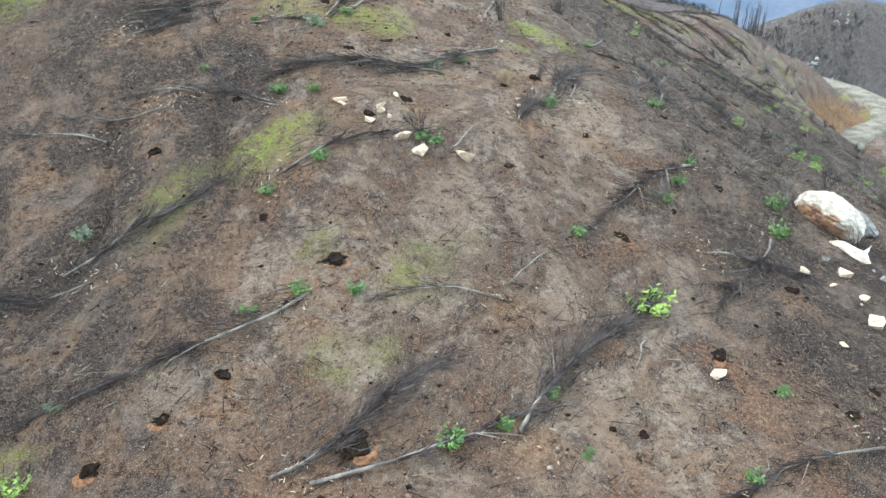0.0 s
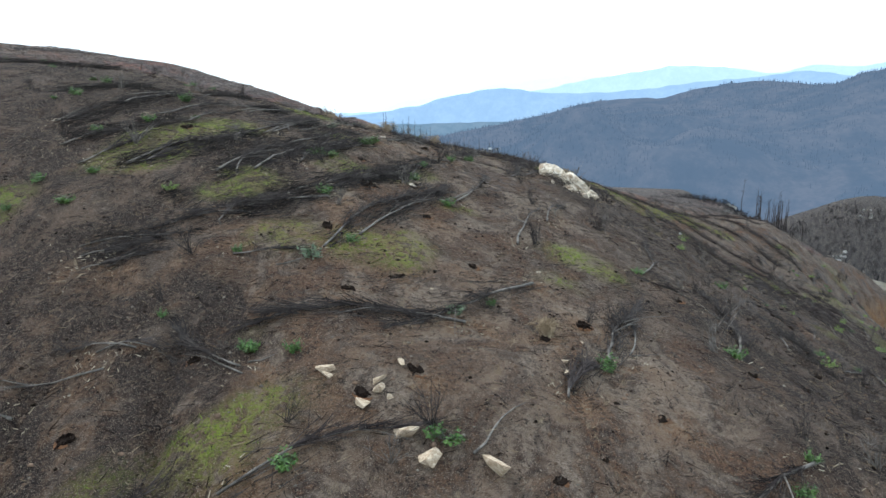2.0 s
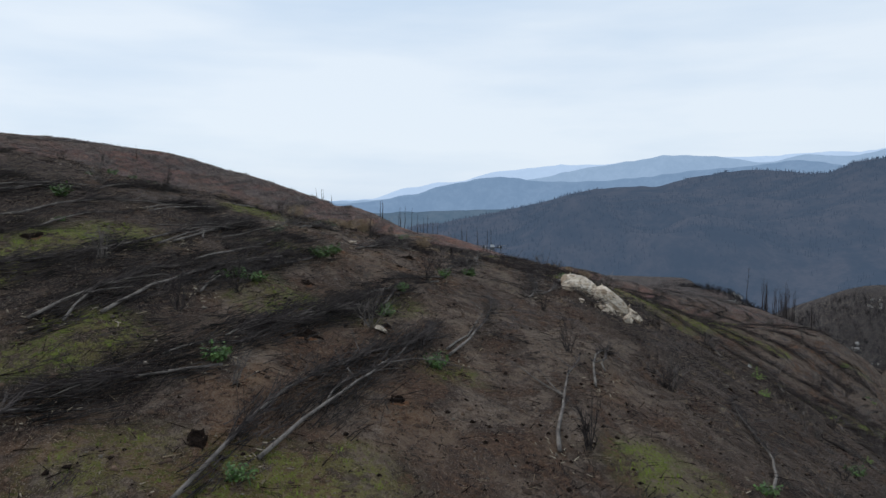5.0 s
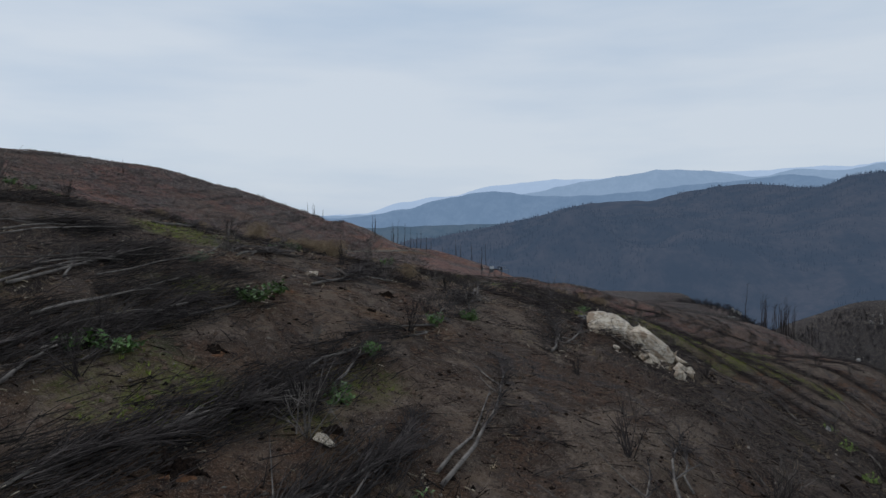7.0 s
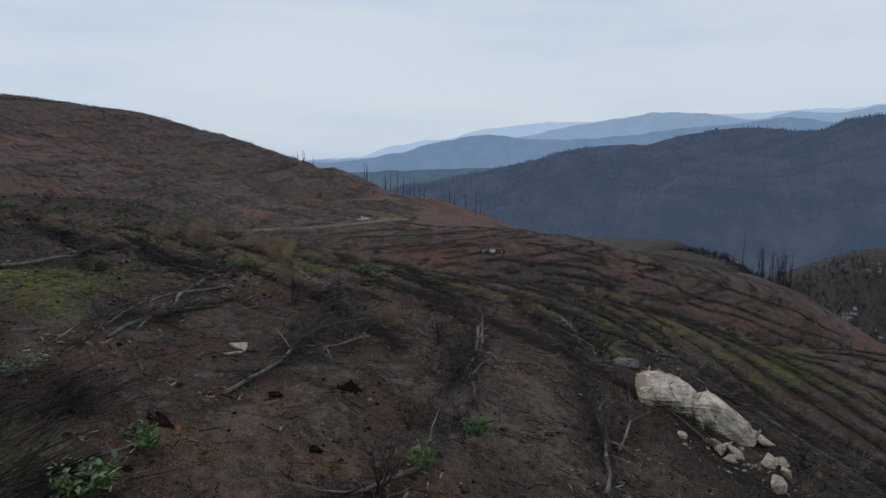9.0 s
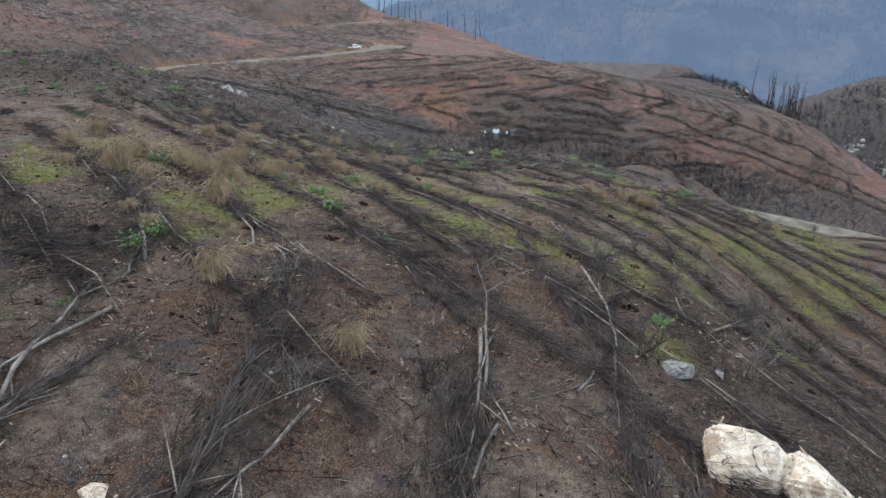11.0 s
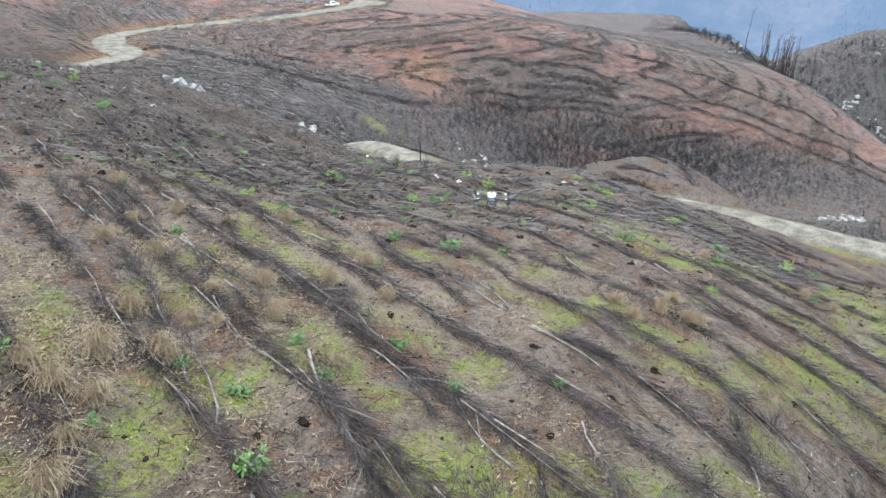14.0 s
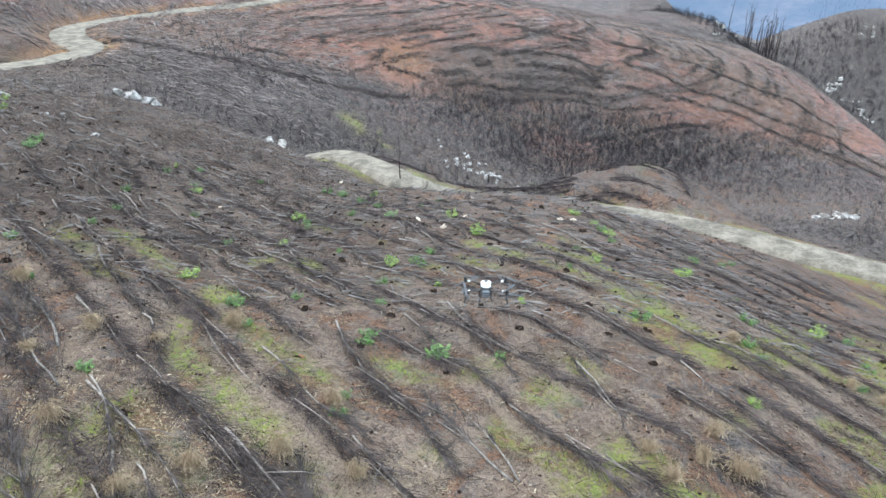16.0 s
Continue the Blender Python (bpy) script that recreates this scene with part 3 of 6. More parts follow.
zone("pale", np.clip((1 - smooth(side, 4, 9)) * (1 - smooth(GY, 54, 64)) * 1.0 + 0.55 * smooth(value_noise(GX, GY, 10), 0.5, 0.75) * (1 - smooth(GY, 100, 130)) * (1 - smooth(side, 14, 26)) + 0.65 * smooth(GY, 64, 70) * (1 - smooth(GY, 92, 102)) + 0.9 * (1 - smooth(track_gap, 0.2, 2.4)) * (1 - beyond), 0, 1))
spur = smooth(GX, -2, 10) * (1 - smooth(GX, 50, 72)) * smooth(GY, 236, 243) * (1 - smooth(GY - 0.05 * GX, 264, 270))
zone("red", beyond * np.clip(0.25 + 0.95 * smooth(value_noise(GX, GY, 55) + 0.35 * value_noise(GX, GY, 16), 0.35, 0.7), 0, 1) * (1 - 0.6 * spur) * (1 - smooth(GX - 139 - 0.12 * np.maximum(GY - 310, 0), -2, 8)))
cut = (1 - smooth(track_gap, 2.5, 5.5)) * smooth(track_gap, 0.0, 0.8) * np.where(GX > 0, 0, smooth(GY, 200, 215))
cut = np.maximum(cut, smooth(track_gap, 0.2, 0.8) * (1 - smooth(track_gap, 3.0, 5.0)) * smooth(GX, 38, 44) * (1 - smooth(GX, 60, 63)) * smooth(GY, 87, 90) * (1 - smooth(GY, 97, 101)))
zone("bank", np.maximum(cut, 0.9 * np.exp(-((GX + 4) ** 2 + ((GY - 253) * 0.55) ** 2) / 40)))
gully = smooth(GY, 142, 150) * (1 - 0.5 * np.exp(-((GX - 29) ** 2 + (GY - 156) ** 2) / 160)) * (1 - smooth(GY - 0.06 * GX, 236, 243)) * smooth(GX, -70, -45)
beyond_spur = smooth(GX - 139 - 0.12 * np.maximum(GY - 310, 0), 2, 14) * smooth(GY, 200, 240)
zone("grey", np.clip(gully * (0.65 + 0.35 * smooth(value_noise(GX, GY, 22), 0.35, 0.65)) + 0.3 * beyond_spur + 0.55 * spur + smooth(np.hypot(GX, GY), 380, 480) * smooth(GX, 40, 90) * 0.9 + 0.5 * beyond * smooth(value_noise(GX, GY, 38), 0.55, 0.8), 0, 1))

TRACK_NAMES = ["upper gravel track winding along the far hillside", "pale gravel track round the foot of the burnt field"]
for (line, half), label in zip(TRACK_LINES, TRACK_NAMES):
    fine = fine_line(line[::2], 1.0)
    side = np.gradient(fine, axis=0)[:, :2]
    side = np.stack([-side[:, 1], side[:, 0]], -1) / np.linalg.norm(side, axis=1)[:, None]
    across = np.array([-1.25, -1.0, -0.55, -0.42, 0.0, 0.42, 0.55, 1.0, 1.25])
    lift = np.array([-0.7, 0.03, 0.10, 0.06, 0.12, 0.06, 0.10, 0.03, -0.7])
    wide = half * (0.80 + 0.9 * np.exp(-((fine[:, 0] + 31) ** 2 + (fine[:, 1] - 350) ** 2) / 200) + 0.35 * value_noise(fine[:, 0], fine[:, 1], 6) + 0.15 * value_noise(fine[:, 0], fine[:, 1], 2))
    RX = fine[:, 0:1] + side[:, 0:1] * across * wide[:, None]
    RY = fine[:, 1:2] + side[:, 1:2] * across * wide[:, None]
    RZ = np.maximum(fine[:, 2:3], mesh_height(RX, RY).max(axis=1, keepdims=True) - 0.1) + lift + 0.05 * (value_noise(RX, RY, 1.3) - 0.5) + 0.04
    road = grid_object("road", RX, RY, RZ, GRAVEL)
    tagged(road, label, "road", kind="structure")

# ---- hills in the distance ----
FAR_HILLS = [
    # label, distance of foot and crest, foot's height, (bearing, rise of the crest in degrees), colours, and the glow
    # that paints haze
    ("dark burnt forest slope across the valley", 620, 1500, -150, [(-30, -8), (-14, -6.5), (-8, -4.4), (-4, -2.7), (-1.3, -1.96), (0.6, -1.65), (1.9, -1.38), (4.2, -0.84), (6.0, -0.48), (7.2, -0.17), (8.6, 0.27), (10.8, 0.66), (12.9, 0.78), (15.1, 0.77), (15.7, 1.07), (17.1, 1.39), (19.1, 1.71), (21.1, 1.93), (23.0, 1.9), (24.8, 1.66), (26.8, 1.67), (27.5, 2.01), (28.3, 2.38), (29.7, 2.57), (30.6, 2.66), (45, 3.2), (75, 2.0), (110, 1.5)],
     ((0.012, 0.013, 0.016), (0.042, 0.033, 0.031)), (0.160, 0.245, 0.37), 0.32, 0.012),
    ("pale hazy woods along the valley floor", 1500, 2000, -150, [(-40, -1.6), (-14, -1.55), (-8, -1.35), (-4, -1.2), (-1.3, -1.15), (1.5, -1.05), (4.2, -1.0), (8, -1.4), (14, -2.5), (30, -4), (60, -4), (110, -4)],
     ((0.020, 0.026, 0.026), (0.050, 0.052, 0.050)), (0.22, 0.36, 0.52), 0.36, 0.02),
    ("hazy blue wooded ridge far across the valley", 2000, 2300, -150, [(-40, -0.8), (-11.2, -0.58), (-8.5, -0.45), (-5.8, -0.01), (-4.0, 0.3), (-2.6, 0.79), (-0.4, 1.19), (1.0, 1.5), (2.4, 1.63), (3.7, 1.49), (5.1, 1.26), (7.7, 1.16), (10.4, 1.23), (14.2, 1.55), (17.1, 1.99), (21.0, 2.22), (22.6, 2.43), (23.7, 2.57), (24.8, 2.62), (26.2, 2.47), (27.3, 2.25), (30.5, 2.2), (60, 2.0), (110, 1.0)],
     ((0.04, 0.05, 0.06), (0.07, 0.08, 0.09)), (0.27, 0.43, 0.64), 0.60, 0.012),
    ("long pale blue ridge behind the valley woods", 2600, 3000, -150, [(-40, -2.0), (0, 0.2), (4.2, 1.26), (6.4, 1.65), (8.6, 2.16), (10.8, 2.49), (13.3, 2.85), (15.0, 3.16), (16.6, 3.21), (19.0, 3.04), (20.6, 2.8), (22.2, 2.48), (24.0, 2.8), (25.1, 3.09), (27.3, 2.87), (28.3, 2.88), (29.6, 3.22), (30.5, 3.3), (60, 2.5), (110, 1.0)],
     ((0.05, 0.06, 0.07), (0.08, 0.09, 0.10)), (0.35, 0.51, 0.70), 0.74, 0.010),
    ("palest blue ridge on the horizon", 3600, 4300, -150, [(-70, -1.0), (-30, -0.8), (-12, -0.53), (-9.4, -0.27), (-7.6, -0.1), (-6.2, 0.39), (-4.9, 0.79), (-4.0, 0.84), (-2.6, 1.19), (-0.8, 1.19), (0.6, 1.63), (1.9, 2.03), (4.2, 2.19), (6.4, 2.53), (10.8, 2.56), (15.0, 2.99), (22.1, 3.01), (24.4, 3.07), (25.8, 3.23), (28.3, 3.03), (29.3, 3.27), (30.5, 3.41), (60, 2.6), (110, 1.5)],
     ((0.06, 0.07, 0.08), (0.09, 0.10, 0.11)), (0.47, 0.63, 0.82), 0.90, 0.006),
]
for label, foot, crest, floor_z, rises, (near, far), glow, amount, scale in FAR_HILLS:
    bearing = np.linspace(rises[0][0], rises[-1][0], 420)
    b, r = np.array(rises).T
    rise = np.interp(bearing, b, r)
    soft = np.exp(-np.linspace(-2, 2, 5) ** 2)
    rise = np.convolve(np.pad(rise, 2, mode="edge"), soft / soft.sum(), mode="valid")
    share = np.concatenate([np.linspace(0, 1, 46), [1.06, 1.2, 1.5]])
    A, S = np.meshgrid(np.radians(bearing), share)
    D = foot + (crest - foot) * S
    top = 3.0 + crest * np.tan(np.radians(rise))[None, :]
    X, Y = D * np.sin(A), 33 + D * np.cos(A)
    up = np.where(S <= 1, smooth(S, -0.15, 1.12) / smooth(np.array(1.0), -0.15, 1.12), 1 - (S - 1) * 1.6)
    Z = floor_z + (top - floor_z) * up
    Z = Z + np.where(S < 1, 1, 0) * np.sin(np.pi * np.clip(S, 0, 1)) * crest * 0.075 * (value_noise(X, Y, crest * 0.16) + 0.5 * value_noise(X, Y, crest * 0.06) - 0.75)
    Z = Z + crest * 0.0022 * (value_noise(X, Y, crest * 0.012) - 0.5)
    # emission paints the haze, paler and bluer on each farther ridge
    hill = grid_object("backdrop", X, Y, Z, distance_material("hazed_distant_woods", near, far, glow, amount, scale))
    tagged(hill, label, "hills", kind="structure")


# ---- tools for things ----
rng = np.random.RandomState(3)


def mesh_from(name, verts, faces, material, smooth_shade=False):
    me = bpy.data.meshes.new(name)
    me.from_pydata([tuple(v) for v in verts], [], [tuple(f) for f in faces])
    me.materials.append(material)
    if smooth_shade:
        me.polygons.foreach_set("use_smooth", np.ones(len(me.polygons), bool))
    me.update()
    return me


def quads_mesh(name, verts, faces, material):
    """A mesh from arrays of corners and equal-sided faces."""
    me = bpy.data.meshes.new(name)
    k = faces.shape[1]
    me.vertices.add(len(verts))
    me.vertices.foreach_set("co", np.asarray(verts, np.float32).ravel())
    me.loops.add(faces.size)
    me.loops.foreach_set("vertex_index", faces.ravel().astype(np.int32))
    me.polygons.add(len(faces))
    me.polygons.foreach_set("loop_start", np.arange(0, faces.size, k, dtype=np.int32))
    me.update(calc_edges=True)
    me.materials.append(material)
    return me


def sticks_mesh(name, a, b, ra, rb, material, sides=3):
    """Tapered sticks from points a to points b, joined in one mesh."""
    a, b = np.asarray(a, float), np.asarray(b, float)
    n = len(a)
    ra, rb = np.broadcast_to(ra, n).astype(float), np.broadcast_to(rb, n).astype(float)
    d = b - a
    d = d / np.maximum(np.linalg.norm(d, axis=1), 1e-6)[:, None]
    ref = np.where(np.abs(d[:, 2:3]) > 0.8, np.array([[1.0, 0, 0]]), np.array([[0, 0, 1.0]]))
    u = np.cross(d, ref)
    u = u / np.linalg.norm(u, axis=1)[:, None]
    v = np.cross(d, u)
    ring = [np.cos(2 * np.pi * k / sides) * u + np.sin(2 * np.pi * k / sides) * v for k in range(sides)]
    verts = np.stack([a + ra[:, None] * r for r in ring] + [b + rb[:, None] * r for r in ring], 1).reshape(-1, 3)
    base = np.arange(n)[:, None] * 2 * sides
    faces = np.concatenate([np.concatenate([base + k, base + (k + 1) % sides, base + sides + (k + 1) % sides, base + sides + k], 1) for k in range(sides)])
    return quads_mesh(name, verts, faces, material)


def thing(name, place, label, category, group="", kind=""):
    ob = new(name)
    ob.location = place
    ob.empty_display_size = 0.2
    return tagged(ob, label, category, group, kind)


def under(ob, parent, label=""):
    ob.parent = parent
    if label:
        tagged(ob, label)
    return ob


def part(name, bm, material, parent, label="", smooth_shade=False):
    me = bpy.data.meshes.new(name)
    bm.to_mesh(me)
    bm.free()
    me.materials.append(material)
    if smooth_shade:
        me.polygons.foreach_set("use_smooth", np.ones(len(me.polygons), bool))
    return under(new(name, me), parent, label)


def tube(path, radii, sides=6):
    """A closed tube along a path, as vertices and faces."""
    path = np.asarray(path, float)
    verts, faces = [], []
    for i, p in enumerate(path):
        d = Vector(path[min(i + 1, len(path) - 1)] - path[max(i - 1, 0)]).normalized()
        u = d.cross(Vector((0, 0, 1)) if abs(d.z) < 0.9 else Vector((1, 0, 0))).normalized()
        v = d.cross(u)
        for k in range(sides):
            t = 2 * math.pi * k / sides
            verts.append(Vector(p) + float(radii[i]) * (math.cos(t) * u + math.sin(t) * v))
    for i in range(len(path) - 1):
        for k in range(sides):
            faces.append((i * sides + k, i * sides + (k + 1) % sides, (i + 1) * sides + (k + 1) % sides, (i + 1) * sides + k))
    faces.append(tuple(range(sides))[::-1])
    faces.append(tuple((len(path) - 1) * sides + k for k in range(sides)))
    return verts, faces


FELLED_A = [
    (-3.4, 15.3, -8.7, 12.6, 3), (-10.7, 17.6, -7.2, 20, 4), (-3.4, 10.5, -0.7, 12.8, 5), (-2.6, 10.4, 2.2, 12.4, 2), (1.6, 11.7, 4.8, 15.7, 6), (1.4, 15.5, -1.2, 15.5, 1),
    (7.7, 18.5, 9.8, 18.4, 3), (-9.7, 16.9, -11.8, 16.5, 3), (9.5, 11.8, 6.3, 10.6, 2), (6.3, 10.7, 7, 11.5, 0), (2.8, 17.2, 1.6, 16, 0), (5, 14.7, 4.5, 13.6, 0),
    (-0.9, 14.6, -0.6, 15.1, 0),
]
FELLED_B = [
    (-5, 19.9, -1.5, 21.3, 3), (-11.4, 23.2, -15.7, 23.7, 1), (-9.5, 24.2, -12.9, 24.3, 1), (0.2, 20.8, 1.4, 22.8, 0), (8.8, 23.5, 4.6, 19.2, 4), (10.3, 20.1, 7.9, 16.7, 3),
    (-8.9, 24.9, -11.1, 25.4, 1), (-5.6, 23.5, -7.7, 25.1, 0),
]
FELLED_C = [
    (0, 26.7, -5.6, 26.1, 6), (2.3, 31, -1.6, 26.2, 3), (-4.9, 30.5, -1.6, 40.4, 4), (-3.9, 32, -1.4, 41.5, 1), (-8, 32.5, -10.5, 31.2, 2), (-5.6, 35, -9.2, 32.1, 3),
    (-10.2, 35.2, -9.2, 40.7, 2), (-13.9, 35.4, -11.2, 40.1, 3), (-11.2, 40.1, -9.4, 49.4, 2), (-16, 35.5, -14.7, 38.2, 3), (-17.6, 37.1, -16.1, 39.2, 2), (-19.2, 39.7, -18.6, 41.8, 2),
    (-16.5, 48, -17.2, 43.2, 1), (-15.5, 51.7, -15.6, 48.1, 1), (-15.4, 42, -11.6, 50.5, 3), (-8.8, 35.9, -7.2, 44.3, 3), (-12.7, 29.3, -11.1, 30, 3), (-12.4, 28.7, -11.1, 29.2, 2),
    (-11.6, 28.9, -10.4, 29.4, 1), (-10, 24.8, -8.1, 25, 1),
]
FELLED_D = [
    (-5.8, 24, -7.8, 25.4, 3), (-5.6, 24.1, -4.9, 24.3, 0), (-6.1, 28.9, -5.1, 29.7, 0), (4, 25.8, 6, 32, 5), (4.8, 26.9, 5.7, 30.2, 2), (9.3, 30.3, 11.3, 39.2, 5),
    (7.4, 36.5, 10, 45.4, 2), (2, 35, 3.7, 42.4, 1), (3.7, 40.1, 5, 45.5, 1), (-0.7, 40.1, 0.6, 45.3, 0), (16.9, 47.5, 15, 48.5, 1), (4.9, 26.8, 5.8, 27.6, 0),
    (2.6, 23.7, 3.2, 25.2, 4), (9.2, 35.6, 7.9, 35.8, 1), (34.7, 79.7, 32.2, 81.9, 2), (26.2, 76.3, 25.9, 79.9, 2),
]
FELLED_E = [
    (-7.7, 29.5, -6.1, 29.9, 1), (24.4, 59.9, 27.1, 70.4, 2), (-6, 36.4, -5, 38.7, 4), (-5, 38.7, -3.6, 42, 3), (-7.6, 38.9, -7.2, 42.9, 3), (-5.8, 45.8, -7, 42.4, 3),
    (-9.9, 42.7, -9.4, 48.8, 2), (-12.8, 46.8, -11.5, 49.8, 1), (-7.5, 58.1, -8.2, 49.9, 1), (-1.1, 49.3, -3.2, 45.7, 3),
]
FELLED_F = [
    (-1.3, 48.4, -2.1, 46.2, 1), (-2.7, 45.1, -4, 41.5, 3), (-2.1, 38.5, -1.2, 41.4, 4), (-0.6, 39.7, 1, 47, 2), (4, 67.4, 3.5, 56.9, 1), (3.4, 55.5, 2.6, 50.6, 1),
    (4.3, 41.9, 4.9, 44.3, 1), (-4.9, 49.9, -4.2, 58.7, 3), (-3.1, 56.2, -4.6, 51.5, 2), (-7.6, 50.9, -7, 56.1, 4), (-8.3, 50.1, -8, 52.3, 1), (-7.6, 54.4, -8.3, 59.9, 2),
    (-11.6, 53.6, -12.3, 62, 2), (0.3, 60.8, -0.5, 54.1, 3), (0.8, 56.6, 0.2, 59.2, 1), (0.5, 56.8, -0.3, 52.3, 2), (0, 54.1, 0.3, 52.7, 0), (2.6, 50.2, 3.2, 56.2, 3),
    (3.4, 52.8, 4.7, 57.5, 2),
]
FELLED_G = [
    (-8.1, 61.2, -12.4, 68.8, 4), (-8, 59.7, -8.8, 62.1, 3), (-6.1, 63.6, -8.5, 68.9, 3), (-7, 66.9, -5.5, 64.1, 2), (-5.5, 64.1, -4.5, 60.8, 2), (-4.7, 61.4, -4.9, 59.9, 1),
    (-5.6, 64.3, -4.5, 62.7, 2), (-4.5, 68, -1.8, 64.5, 4), (-1.8, 64.5, -0.6, 61.8, 4), (-4.4, 74.7, -1, 67.3, 5), (-7.2, 72.1, -12, 79.8, 4), (-5.8, 70.1, -7.5, 74.1, 1),
    (-11, 82.8, -5.8, 76.7, 3), (-6.3, 80.9, -2.6, 75.4, 3), (-2.6, 75.4, -0.6, 72.2, 2), (1.5, 69.8, -0.4, 72.5, 2), (2.4, 79.7, 0.7, 84, 1), (1.4, 68.1, 2.6, 65.7, 4),
    (2.6, 65.7, 3.3, 61.9, 5), (2.3, 65.6, 2.3, 69, 3),
]
FELLED_H = [
    (3.6, 72.3, 4.1, 68.8, 3), (4.3, 65.4, 5, 68.6, 4), (5.7, 66.5, 4.6, 64.7, 3), (7.8, 63.6, 6.9, 64.6, 1), (6.9, 64.6, 7.6, 69, 3), (8.6, 71.3, 9.3, 74.5, 3),
    (11.9, 74.3, 10.3, 75.5, 2), (7.8, 64.6, 12.8, 72.8, 4), (10.8, 67.7, 9.8, 64.5, 1), (9.2, 65.2, 9.3, 64.2, 1), (3, 78.6, 6, 73.4, 2), (5.9, 88.1, 6.7, 82.4, 1),
    (-14.1, 82.9, -18.7, 88.4, 3), (-11.6, 82.3, -15.5, 87.3, 3), (-14.9, 74.9, -13.8, 70.8, 3), (2.5, 58.8, 3.9, 62.6, 0), (-5.5, 47.4, -6.2, 45.8, 1), (-1.6, 48.2, -1.1, 48.8, 0),
]
FELLED_I = [
    (-11, 83.1, -9, 79.6, 2), (-9, 79.6, -7.9, 77.2, 4), (-8.2, 79.1, -6.9, 77, 3), (-8.8, 83.2, -6.1, 80.6, 4), (-6.1, 80.6, -4.7, 79, 3), (-2.4, 75.9, -3.9, 79.4, 3),
    (-6.5, 86.8, -4.4, 83.5, 2), (-4.4, 83.7, -2.6, 81.8, 2), (-2.6, 81.5, -0, 77.6, 4), (-4.1, 90.4, -1.6, 83.9, 6), (-2.1, 85.4, 0.2, 80.8, 5), (-1.3, 91.8, 0.4, 87.9, 3),
    (-12.6, 84.6, -17.3, 90.3, 4), (-15.8, 95.2, -11.2, 88.1, 4), (-11.2, 88.1, -9.4, 85, 3), (-19.6, 96.4, -14.5, 91.4, 3), (-13.5, 82.1, -15.8, 85.7, 2), (-15.7, 86, -14.8, 83.1, 2),
]
FELLED_J = [
    (-19.6, 107.9, -15.2, 99.5, 2), (-15.2, 99.5, -11.9, 99.3, 2), (-12.9, 93, -9, 89.2, 4), (-10.2, 96.7, -7, 93.6, 3), (-6.8, 97.6, -2.4, 92.5, 3), (0.9, 93.7, 3, 87.1, 4),
    (0.2, 87.9, 2.7, 84.4, 4), (2.7, 84.4, 4.5, 81.5, 4), (2.2, 79.7, -0.1, 84, 2), (4.4, 82.2, 5.7, 79.3, 4), (6.6, 83.4, 5.8, 87.9, 2), (2.8, 78.5, 4.9, 77.1, 3),
    (8.5, 83.2, 8.8, 82, 1), (-12.4, 113.9, -6.4, 107.5, 3), (7.6, 93.9, 10.8, 89.2, 3), (10.8, 89.2, 12.4, 84.3, 3), (13.7, 92.3, 17, 88.7, 3), (10.3, 80.8, 11.7, 78.9, 3),
    (-26.4, 106, -24.1, 102.8, 1), (-16.7, 97.2, -13.4, 100.1, 3),
]
FELLED_K = [
    (-9.5, 100.3, -3.3, 94.2, 3), (-3.7, 99.2, 3.4, 95.1, 3), (8.6, 111.3, 17, 97, 3), (13.4, 116.7, 25.5, 105.9, 3), (17.6, 114.1, 32.8, 109.9, 2),
]
FELLED = FELLED_A + FELLED_B + FELLED_C + FELLED_D + FELLED_E + FELLED_F + FELLED_G + FELLED_H + FELLED_I + FELLED_J + FELLED_K
STUMPS_A = [
    (-7.2, 11, 0.5), (-1.8, 11.4, 0.8), (4.3, 11.8, 0.3), (-6, 12, 0.35), (9.3, 12.8, 0.5), (-5, 13.2, 0.4),
    (10.4, 13.8, 0.35), (6.7, 14.3, 0.4), (-3.8, 15.2, 0.35), (-2.8, 16.5, 0.6), (9.8, 17.4, 0.45), (5.1, 18.4, 0.45),
    (-5.1, 18.5, 0.35), (4.2, 18.5, 0.25), (7.2, 20.4, 0.3), (2, 20.5, 0.35), (3.1, 21.6, 0.25), (-12.7, 21.9, 0.25),
    (-9.4, 22.1, 0.45), (-2.4, 22.3, 0.5), (9.3, 22.4, 0.45), (-1.2, 23.3, 0.4), (4.9, 23.6, 0.4), (-7.2, 24.5, 0.4),
    (-5.9, 26, 0.3), (2.3, 26.7, 0.4), (-3.6, 27.7, 0.35), (3.6, 28.4, 0.55),
]
STUMPS_B = [
    (9.1, 28.6, 0.4), (-2.3, 29.3, 0.5), (0.2, 31.4, 0.35), (-5.1, 32.2, 0.5), (7.1, 32.4, 0.3), (8.3, 34.4, 0.35),
    (-1.7, 35.4, 0.45), (-4.4, 38, 0.65), (-2.6, 40.4, 0.5), (-13.4, 40.6, 0.5), (-5.4, 42.5, 0.45), (-5.5, 48.3, 0.4),
    (-3, 48.9, 0.3), (-4.1, 50.5, 0.4), (-2.9, 52, 0.55), (-10.1, 62.7, 0.4), (0.2, 64.6, 0.25), (5, 64.7, 0.55),
    (1.2, 65.2, 0.3), (-6.8, 65.8, 0.5), (-4.3, 65.9, 0.45), (9.8, 66.9, 0.6), (-0.6, 67, 0.3), (3.7, 68.2, 0.35),
    (-0.7, 68.4, 0.35), (6.3, 69, 0.4), (-8.8, 69.5, 0.4), (-4.9, 70.1, 0.4),
]
